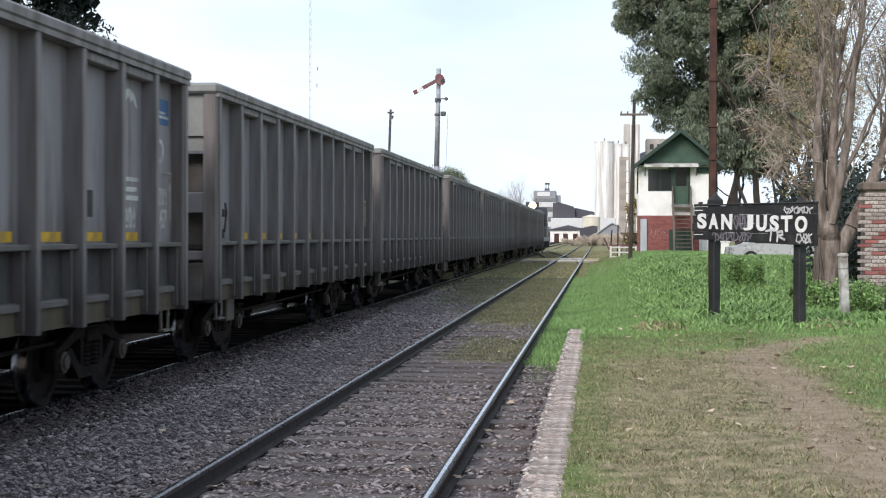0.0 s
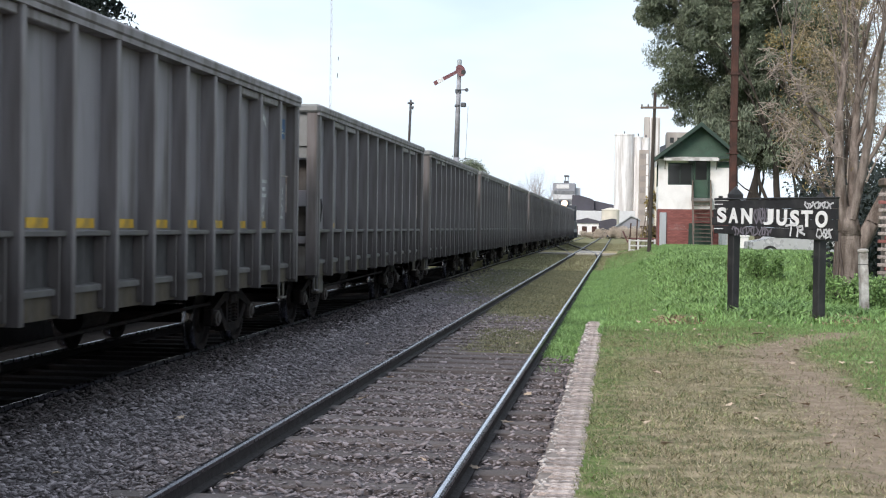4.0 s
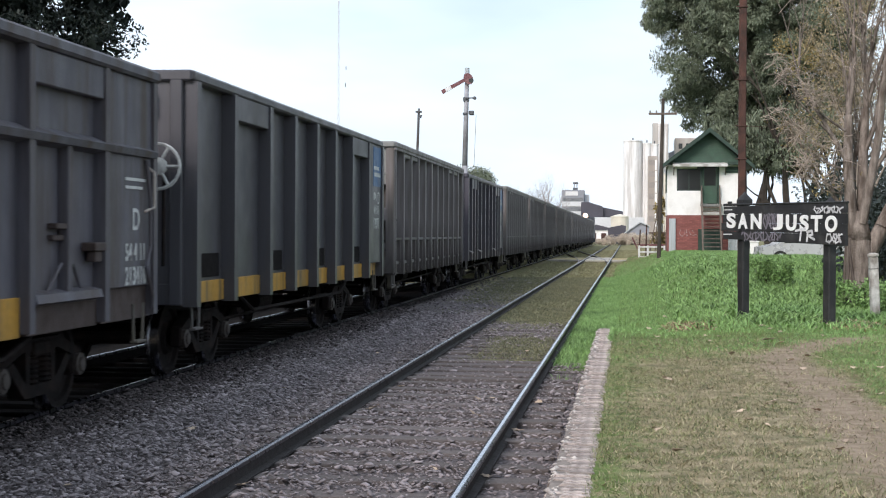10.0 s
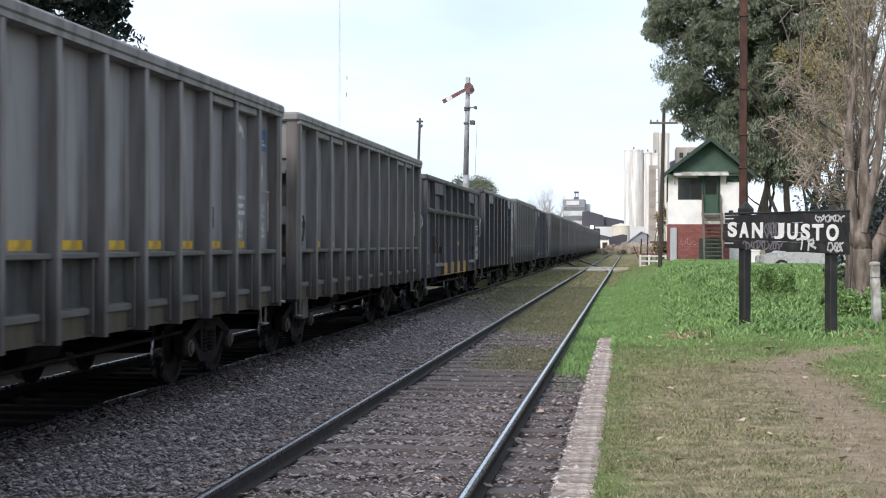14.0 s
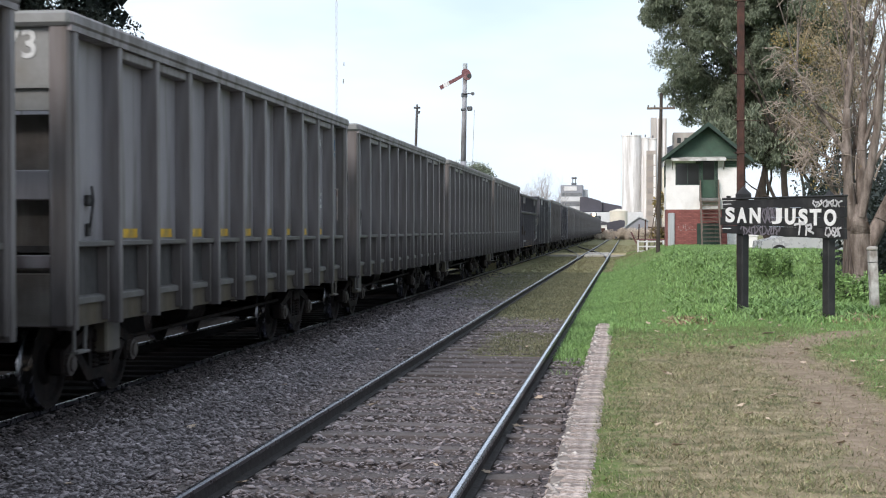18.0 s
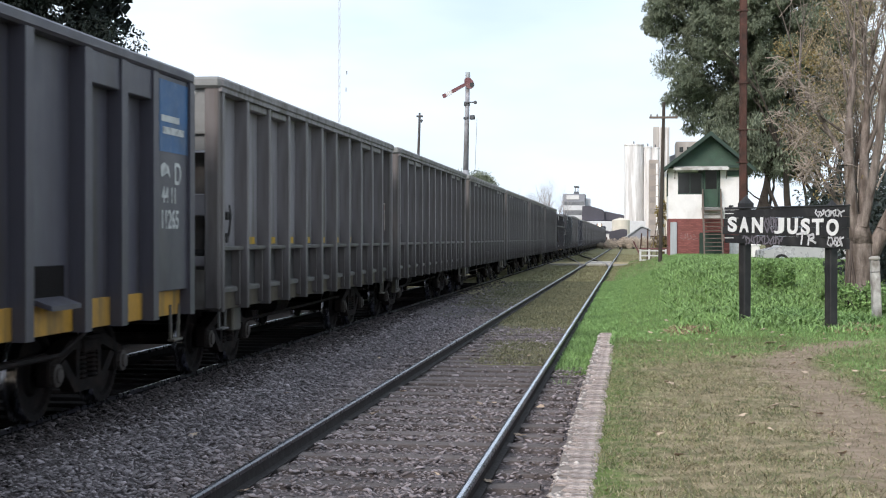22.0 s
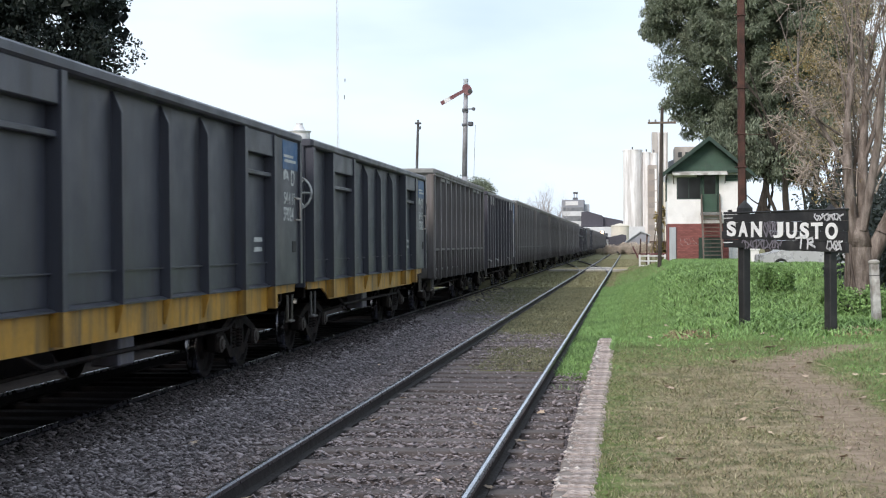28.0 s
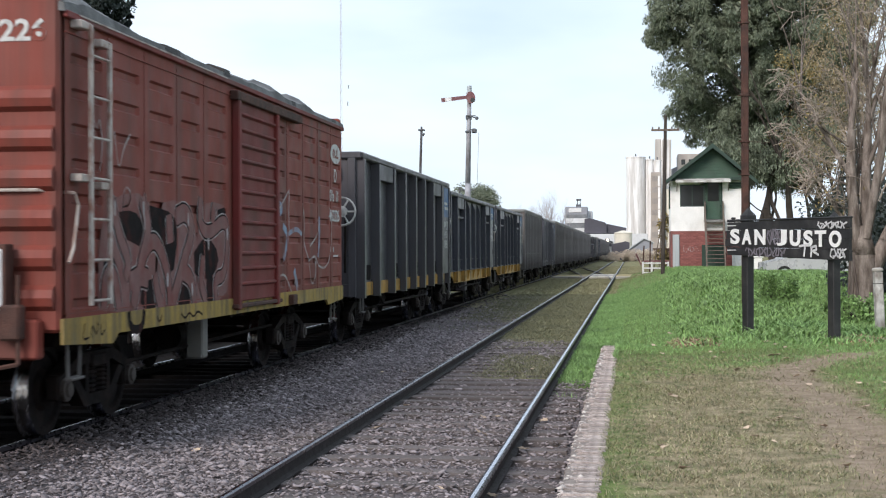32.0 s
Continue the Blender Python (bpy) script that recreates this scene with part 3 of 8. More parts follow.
def build_ground():
    xs = axis_steps([(-2600, -600, 500), (-600, -100, 100), (-100, -20, 10), (-20, -12.3, 1.0), (-12.3, -5.7, 0.3), (-5.7, -5.4, 0.05), (-5.4, -0.9, 0.3), (-0.9, -0.42, 0.12), (-0.42, -0.18, 0.02), (-0.18, 6, 0.12), (6, 20, 0.7), (20, 100, 10), (100, 600, 100), (600, 2600, 500)])
    ys = axis_steps([(-600, -60, 90), (-60, 4, 4), (4, 32, 0.25), (32, 60, 0.7), (60, 140, 3), (140, 500, 20), (500, 1500, 250), (1500, 4500, 1000)])
    gx, gy = np.meshgrid(xs, ys)
    gz = ground_height(gx, gy) + 0.012 * wobble(gx, gy, 4.0, 8) * (np.abs(gx) < 30) - 0.02 * (gx < -0.34)
    n, k = len(xs), len(ys)
    idx = np.arange(n * k).reshape(k, n)
    faces = np.stack([idx[:-1, :-1], idx[:-1, 1:], idx[1:, 1:], idx[1:, :-1]], -1).reshape(-1, 4)
    m = surface("ground_surface", (0.170, 0.150, 0.155), 0.95, vary=0.3, scale=22.0, dirt=(0.06, 0.055, 0.052), dirt_amount=0.5, dirt_scale=26.0, bump=0.9, bump_scale=32, spec=0.06)
    nodes, links = m.node_tree.nodes, m.node_tree.links
    p = nodes["Principled BSDF"]
    stone = p.inputs["Base Color"].links[0].from_socket
    co = nodes.new("ShaderNodeTexCoord")

    def noise_color(scale, a, b, lo, hi):
        t, r = nodes.new("ShaderNodeTexNoise"), nodes.new("ShaderNodeValToRGB")
        t.inputs["Scale"].default_value, t.inputs["Detail"].default_value = scale, 6.0
        r.color_ramp.elements[0].position, r.color_ramp.elements[1].position = lo, hi
        r.color_ramp.elements[0].color, r.color_ramp.elements[1].color = (*a, 1), (*b, 1)
        links.new(co.outputs["Object"], t.inputs["Vector"])
        links.new(t.outputs["Fac"], r.inputs["Fac"])
        return r.outputs["Color"]

    def blend(fac, a, b):
        x = nodes.new("ShaderNodeMix")
        x.data_type = "RGBA"
        links.new(fac, x.inputs["Factor"])
        links.new(a, x.inputs["A"])
        links.new(b, x.inputs["B"])
        return x.outputs["Result"]

    def mask(name):
        at, t, r = nodes.new("ShaderNodeAttribute"), nodes.new("ShaderNodeTexNoise"), nodes.new("ShaderNodeMapRange")
        at.attribute_name = name
        t.inputs["Scale"].default_value, t.inputs["Detail"].default_value = 5.0, 6.0
        links.new(co.outputs["Object"], t.inputs["Vector"])
        add = nodes.new("ShaderNodeMath")
        links.new(at.outputs["Fac"], add.inputs[0])
        links.new(t.outputs["Fac"], add.inputs[1])
        r.inputs["From Min"].default_value, r.inputs["From Max"].default_value = 0.80, 1.15
        links.new(add.outputs[0], r.inputs["Value"])
        return r.outputs["Result"]

    green = noise_color(9.0, (0.085, 0.125, 0.040), (0.150, 0.205, 0.065), 0.35, 0.65)
    dry = noise_color(4.5, (0.115, 0.110, 0.058), (0.330, 0.272, 0.182), 0.36, 0.64)
    soil = noise_color(7.0, (0.20, 0.155, 0.110), (0.31, 0.245, 0.185), 0.3, 0.7)
    # Oily ballast and the train's painted shade share this tone, past the far rail.
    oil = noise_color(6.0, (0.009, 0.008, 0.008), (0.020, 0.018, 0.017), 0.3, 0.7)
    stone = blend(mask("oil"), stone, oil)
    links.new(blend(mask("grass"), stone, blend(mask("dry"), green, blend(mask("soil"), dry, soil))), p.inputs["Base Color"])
    me = soup("ground", np.stack([gx.ravel(), gy.ravel(), gz.ravel()], 1), faces, m, smooth=True)
    dry_v, soil_v = dry_amount(gx.ravel(), gy.ravel())
    dry_v = np.where((gx.ravel() < -1.0) & (gx.ravel() > -9), 0.55, dry_v)
    dry_v = np.maximum(dry_v, 0.55 * smooth01(80, 130, gy.ravel()))
    for name, val in (("grass", grass_amount(gx.ravel(), gy.ravel())), ("dry", dry_v), ("soil", soil_v * 0.8),
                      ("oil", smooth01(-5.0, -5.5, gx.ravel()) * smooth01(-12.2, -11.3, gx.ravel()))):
        a = me.attributes.new(name, "FLOAT", "POINT")
        a.data.foreach_set("value", np.asarray(val, dtype=np.float32))
    return tagged(new("ground", me), "gravel, worn turf and grass of a railway yard", "ground", kind="structure")


ground = build_ground()
RAIL_TOP = [(-0.018, 0.0), (0.018, 0.0), (0.032, -0.008), (0.032, -0.036), (-0.032, -0.036), (-0.032, -0.008)]
RAIL_BAND = [(-0.016, 0.0), (-0.012, 0.0015), (0.012, 0.0015), (0.016, 0.0), (0.014, -0.004), (-0.014, -0.004)]
RAIL_WEB = [(-0.008, -0.038), (0.008, -0.038), (0.010, -0.125), (0.065, -0.137), (0.065, -0.150), (-0.065, -0.150), (-0.065, -0.137), (-0.010, -0.125)]


def rail(name, pts, label, head=M_RAILTOP):
    """A rail along a line of (x, y) points, with a polished head on a rusty web and foot."""
    ob = thing(name, label, "rail", kind="structure")
    shoulder_mat = head if head is M_RAILDULL else M_RAILSIDE
    # Webs of the train's rails carry its shade as a near-black colour.
    for nm, prof, mat in (("rail_head", RAIL_TOP, shoulder_mat), ("running_band", RAIL_BAND, head), ("rail_web", RAIL_WEB, M_RAILWEB if pts[0][0] > -4 else M_SHADEBLACK)):
        v, f, n = [], [], len(prof)
        for i, (x, y) in enumerate(pts):
            v += [(x + a, y, z) for a, z in prof]
            if i:
                f += [((i - 1) * n + j, (i - 1) * n + (j + 1) % n, i * n + (j + 1) % n, i * n + j) for j in range(n)]
        part(nm, Mesh().add(v, f), mat, ob)
    return ob


for k, cx in enumerate((NEAR_X, TRAIN_X)):
    for sgn in (-1, 1):
        rail("rail_%d" % (2 * k + (sgn + 1) // 2 + 1), [(cx + sgn * GAUGE / 2, y) for y in (-120, 0, 60, 140, 260, 520)], "long steel running rail with a polished head", M_RAILTOP_DIM if (k, sgn) == (0, -1) else M_RAILTOP if k == 0 or sgn < 0 else M_RAILTOP_DIM)
# turnout beyond the crossing: a branch swings from the near track towards the train's track
for sgn in (-1, 1):
    pts = []
    for y in (82, 90, 98, 108, 120, 134, 150, 170):
        u = (y - 82) / 88
        pts.append((NEAR_X + sgn * GAUGE / 2 + 0.01 + (TRAIN_X - NEAR_X) * (u * u * (3 - 2 * u)), y))
    rail("rail_%d" % (5 + (sgn + 1) // 2), pts, "curved rail of a turnout between two tracks", M_RAILDULL)


def build_sleepers():
    """Weathered sleepers sunk in the ballast; each one of the near track's first stretch is its own object."""
    rng = np.random.RandomState(4)
    tracks = (thing("track_bed_1", "weathered sleepers of the near track, sunk in ballast", "track", kind="structure"),
              thing("track_bed_2", "dark sleepers of the train's track in ballast", "track", kind="structure"))
    shapes = []
    for k in range(6):
        mm = Mesh()
        n = 7
        top = [(-1.36 + 2.72 * i / (n - 1), rng.uniform(-0.012, 0.012), rng.uniform(-0.010, 0.008)) for i in range(n)]
        v = []
        for x, dy, dz in top:
            v += [(x, -0.118 + dy, -0.09), (x, -0.108 + dy, dz - 0.008), (x, -0.098 + dy, dz), (x, 0.098 + dy, dz + rng.uniform(-.004, .004)), (x, 0.108 + dy, dz - 0.01), (x, 0.118 + dy, -0.09)]
        f = [(i * 6 + j, i * 6 + j + 1, (i + 1) * 6 + j + 1, (i + 1) * 6 + j) for i in range(n - 1) for j in range(5)]
        f += [tuple(range(5, -1, -1)), tuple(range((n - 1) * 6, n * 6))]
        shapes.append((mm.add(v, f).data("sleeper", M_SLEEPER), mm.data("sleeper", M_SHADEBLACK)))
    y = 6.0
    while y < 29:
        part("sleeper", shapes[rng.randint(6)][0], None, tracks[0], at=pose(NEAR_X + rng.uniform(-.04, .04), y, -0.138 + rng.uniform(-.010, .008) - 0.025 * float(smooth01(17.5, 20, y)), 0, 0, rng.uniform(-1.2, 1.2)))
        y += 0.70
    y = 6.0
    while y < 60:
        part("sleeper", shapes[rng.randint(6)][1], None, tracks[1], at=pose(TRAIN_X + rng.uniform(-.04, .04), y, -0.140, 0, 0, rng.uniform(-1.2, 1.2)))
        y += 0.70 + rng.uniform(-.03, .03)
    return tracks


build_sleepers()


def build_stones():
    """Loose ballast stones over the gravel that the camera stands close to."""
    rng = np.random.RandomState(11)
    t = (1 + 5 ** 0.5) / 2
    ico = np.array([(-1, t, 0), (1, t, 0), (-1, -t, 0), (1, -t, 0), (0, -1, t), (0, 1, t), (0, -1, -t), (0, 1, -t), (t, 0, -1), (t, 0, 1), (-t, 0, -1), (-t, 0, 1)]) / 1.9
    tri = np.array([(0, 11, 5), (0, 5, 1), (0, 1, 7), (0, 7, 10), (0, 10, 11), (1, 5, 9), (5, 11, 4), (11, 10, 2), (10, 7, 6), (7, 1, 8),
                    (3, 9, 4), (3, 4, 2), (3, 2, 6), (3, 6, 8), (3, 8, 9), (4, 9, 5), (2, 4, 11), (6, 2, 10), (8, 6, 7), (9, 8, 1)])
    spots = []
    for x0, x1, y0, y1, per in ((-5.44, -2.98, 8.0, 20, 800), (-5.44, -2.98, 20, 34, 380), (-2.76, -1.20, 8.6, 18, 470), (-2.76, -1.20, 24, 30, 120), (-1.02, -0.50, 8.6, 21, 240),
                                (-2.76, -1.20, 18, 24, 45), (-5.38, -2.98, 34, 60, 40)):
        n = int((x1 - x0) * (y1 - y0) * per)
        spots.append(np.stack([rng.uniform(x0, x1, n), rng.uniform(y0, y1, n)], 1))
    xy = np.concatenate(spots)
    on_sleeper = (xy[:, 0] > -2.8) & (np.abs(((xy[:, 1] - 6.0 + 0.35) % 0.70) - 0.35) < 0.13) & (rng.rand(len(xy)) < 0.40)
    xy = xy[~on_sleeper]
    n = len(xy)
    size = np.clip(rng.lognormal(-4.30, 0.45, n), 0.008, 0.040) * (1 + 0.4 * smooth01(15, 34, xy[:, 1]))
    shape = ico[None] * (1 + rng.uniform(-0.40, 0.40, (n, 12, 1))) * size[:, None, None] * np.stack([rng.uniform(.70, 1.40, n), rng.uniform(.70, 1.40, n), rng.uniform(.26, .55, n)], 1)[:, None]
    a = rng.uniform(0, 6.28, n)
    c, s = np.cos(a)[:, None], np.sin(a)[:, None]
    px, py = shape[..., 0] * c - shape[..., 1] * s, shape[..., 0] * s + shape[..., 1] * c
    tilt = rng.uniform(-0.5, 0.5, n)[:, None]
    pz = shape[..., 2] + px * tilt
    between = xy[:, 0] > -2.9
    base = np.where(between, -0.147, -0.155) + rng.uniform(-0.015, 0.02, n) + np.where((xy[:, 0] < -3) & (xy[:, 0] > -5.5), 0.01 + shoulder(xy[:, 0]), 0)
    v = np.stack([px + xy[:, :1], py + xy[:, 1:], pz + base[:, None]], -1).reshape(-1, 3)
    f = (tri[None] + (np.arange(n) * 12)[:, None, None]).reshape(-1, 3)
    # Stones close to the rail get the darker colour that carries the train's shade.
    near_rail = np.repeat(xy[:, 0] + 0.12 * wobble(xy[:, 0], xy[:, 1], 5.0, 19) + rng.uniform(-0.25, 0.25, n) < -4.78, 20)
    tagged(new("ballast_stones", soup("ballast_stones", v, f[~near_rail], M_STONE)), "loose grey crushed ballast stones round the tracks", "gravel", kind="stuff")
    tagged(new("stained_ballast", soup("stained_ballast", v, f[near_rail], M_STONESHADE)), "ballast stones blackened by brake dust beside the rail", "gravel", kind="stuff")


build_stones()


def build_kerb():
    """Platform edge of bricks set as headers, chipped along the track side."""
    rng = np.random.RandomState(21)
    kerb = tagged(new("platform_kerb", Mesh().box(KERB_L + 0.02, KERB_R, 6.0, 23.2, -0.25, PLATFORM - 0.012).data("platform_kerb", M_MORTAR)),
                  "low platform edge of worn bricks", "kerb", kind="structure")
    shapes = []
    for k in range(8):
        d = rng.uniform(-0.006, 0.006, 8)
        x0, x1, h = KERB_L + rng.uniform(-0.01, 0.055), KERB_R + rng.uniform(-.02, .02), rng.uniform(0.025, 0.031)
        ch = rng.uniform(0.015, 0.085)
        v = []
        for y in (-h, h):
            v += [(x0, y + d[0], -0.09), (x0 + d[1], y, -ch), (x0 + ch * 1.3, y + d[2], d[3] * 0.5), (x1 - 0.01, y, d[4] * 0.5), (x1, y + d[5], -0.012), (x1, y, -0.09)]
        shapes.append(Mesh().add(v, [(0, 1, 2, 3, 4, 5), (11, 10, 9, 8, 7, 6)] + [(i, i + 6, (i + 1) % 6 + 6, (i + 1) % 6) for i in range(6)]).data("brick", M_BRICK))
    y = 6.6
    while y < 23.1:
        part("brick", shapes[rng.randint(8)], None, kerb, at=pose(rng.uniform(-.014, .012), y, PLATFORM + rng.uniform(-.004, .003), rng.uniform(-2.0, 2.0), rng.uniform(-1.5, 1.5), rng.uniform(-2, 2)))
        y += rng.uniform(0.058, 0.068)
    n = 800
    yy = rng.uniform(6.6, 23.0, n)
    c = np.stack([KERB_L + 0.02 + np.abs(rng.normal(0, 0.05, n)), yy, PLATFORM - 0.035 + rng.uniform(-0.02, 0.03, n)], 1)
    corners = np.array([(1, 0, 0), (-1, 0, 0), (0, 1, 0), (0, -1, 0), (0, 0, 1), (0, 0, -1)], float)
    size = rng.uniform(0.006, 0.022, (n, 1, 1)) * rng.uniform(0.5, 1.5, (n, 6, 1)) * np.array([1.3, 1.0, 0.8])
    v = (c[:, None] + corners[None] * size).reshape(-1, 3)
    tri = np.array([(0, 2, 4), (2, 1, 4), (1, 3, 4), (3, 0, 4), (2, 0, 5), (1, 2, 5), (3, 1, 5), (0, 3, 5)])
    tagged(new("kerb_chips", soup("kerb_chips", v, (tri[None] + (np.arange(n) * 6)[:, None, None]).reshape(-1, 3), M_CHIP)), "pale mortar crumbs along the broken kerb edge", "rubble", kind="stuff")


build_kerb()


def blades(name, xy, height, width, material, seed, label, lean=0.5, simple=False):
    """Grass blades: one bent two-piece blade at each spot."""
    rng = np.random.RandomState(seed)
    n = len(xy)
    z = np.where((xy[:, 0] < -1.05) & (xy[:, 0] > -8), -0.143, ground_height(xy[:, 0], xy[:, 1]) - 0.01)
    a = rng.uniform(0, 6.28, n)
    h = height * rng.uniform(0.5, 1.25, n)
    w = width * rng.uniform(0.6, 1.3, n)
    dx, dy = np.cos(a), np.sin(a)
    b = rng.uniform(0, 6.28, n)
    lx, ly = np.cos(b) * h * lean * rng.rand(n), np.sin(b) * h * lean * rng.rand(n)
    root = np.stack([xy[:, 0], xy[:, 1], z], 1)
    side = np.stack([dx * w, dy * w, 0 * w], 1)
    mid = root + np.stack([lx * 0.35, ly * 0.35, h * 0.6], 1)
    tip = root + np.stack([lx, ly, h], 1)
    v = np.stack([root - side, root + side, mid + side * 0.75, mid - side * 0.75, tip], 1).reshape(-1, 3)
    k = np.arange(n)[:, None] * 5
    if simple:
        v = np.stack([root - side, root + side, tip], 1).reshape(-1, 3)
        return tagged(new(name, soup(name, v, np.arange(n * 3).reshape(-1, 3), material)), label, "grass", kind="stuff")
    f = np.concatenate([k + np.array([[0, 1, 2]]), k + np.array([[0, 2, 3]]), k + np.array([[3, 2, 4]])])
    return tagged(new(name, soup(name, v, f, material)), label, "grass", kind="stuff")


def scatter(n, x0, x1, y0, y1, keep, seed):
    rng = np.random.RandomState(seed)
    xy = np.stack([rng.uniform(x0, x1, n), rng.uniform(y0, y1, n)], 1)
    return xy[rng.rand(n) < keep(xy[:, 0], xy[:, 1])]


blades("worn_turf", scatter(150000, -0.24, 5.0, 7.4, 21, lambda x, y: 0.95 * (1 - 0.8 * dry_amount(x, y)[1]) * (0.25 + 0.75 * dry_amount(x, y)[0]), 31), 0.034, 0.0050, M_GRASSDRY, 32,
       "short dry trodden grass on the platform", 3.5, True)
blades("dull_turf", scatter(120000, -0.24, 5.0, 7.4, 22, lambda x, y: (1 - 0.85 * dry_amount(x, y)[1]) * (1 - 0.55 * dry_amount(x, y)[0]) * (0.4 + 0.6 * (wobble(x, y, 2.6, 12) > -0.2)), 33), 0.042, 0.0042, M_TURF, 34,
       "short dull green turf on the platform", 2.0, True)
blades("bank_grass", scatter(190000, -0.35, 8, 12.0, 60, lambda x, y: 1.0 * (1 - 0.8 * dry_amount(x, y)[0]) * np.maximum(smooth01(17.5, 23.0, y + 3.0 * wobble(x, y, 1.4, 13)) ** 1.5, 0.8 * smooth01(2.1, 2.7, x) * smooth01(11, 14, y)), 35), 0.055, 0.0050, M_GRASS, 36,
       "lush bright green grass on the bank", 1.4)
blades("verge_grass", scatter(52000, -1.02, -0.2, 18.0, 62, lambda x, y: smooth01(19.0, 22.0, y + 1.6 * wobble(x, y, 3, 14)) ** 1.5, 41), 0.085, 0.006, M_GRASS, 42, "bright grass between the rail and the platform edge", 1.2)
blades("far_bank_grass", scatter(60000, -0.6, 7.5, 58, 90, lambda x, y: 0.2 + 0.8 * smooth01(90, 76, y), 46), 0.08, 0.012, M_GRASS, 47, "green grass on the bank before the cabin", 1.4, True)
blades("weeds", scatter(46000, 0.8, 7.5, 23, 60, lambda x, y: 0.15 + 0.85 * (wobble(x, y, 1.3, 9) > 0), 37), 0.115, 0.016, M_WEED, 38, "taller broad-leaved weeds in the grass bank", 2.4)
blades("track_grass", scatter(170000, -5.2, -1.0, 20, 62, lambda x, y: 0.9 * grass_amount(x, y) * (np.abs(x + 2.85) > 0.08) * (np.abs(x + 1.107) > 0.08), 39), 0.040, 0.008, M_MOSS, 40, "low mossy grass between the rails", 1.8, True)
blades("far_track_grass", scatter(60000, -5.2, 1.6, 62, 170, lambda x, y: 0.8 * (np.abs(x + 2.85) > 0.12) * (np.abs(x + 1.107) > 0.12) * ((y < 96.5) | (y > 108.5)), 48), 0.07, 0.022, M_FARGRASS, 49, "low dull grass along the far stretch of the line", 1.8, True)
blades("leaf_litter", np.concatenate([scatter(2600, 0.55, 1.35, 22.6, 25.2, lambda x, y: np.exp(-((x - 0.95) / 0.28) ** 2 - ((y - 23.9) / 0.7) ** 2), 43),
                                      scatter(2600, 2.9, 4.3, 22.6, 25.5, lambda x, y: np.exp(-((x - 3.55) / 0.40) ** 2 - ((y - 24.0) / 0.8) ** 2), 44)]), 0.05, 0.016, M_LITTER, 45, "brown fallen leaf litter on the grass", 3.0)

# ---------------- station sign ----------------
def strokes_flat(m, lines, r, y=-0.004):
    """Ribbons in the plane facing -y along lines of (x, z) points."""
    for pts in lines:
        for (xa, za), (xb, zb) in zip(pts, pts[1:]):
            d = math.hypot(xb - xa, zb - za) or 1
            nx, nz = -(zb - za) / d * r, (xb - xa) / d * r
            ex, ez = (xb - xa) / d * r * 0.5, (zb - za) / d * r * 0.5
            m.add([(xa + nx - ex, y, za + nz - ez), (xb + nx + ex, y, zb + nz + ez), (xb - nx + ex, y, zb - nz + ez), (xa - nx - ex, y, za - nz - ez)], [(0, 1, 2, 3)])
    return m


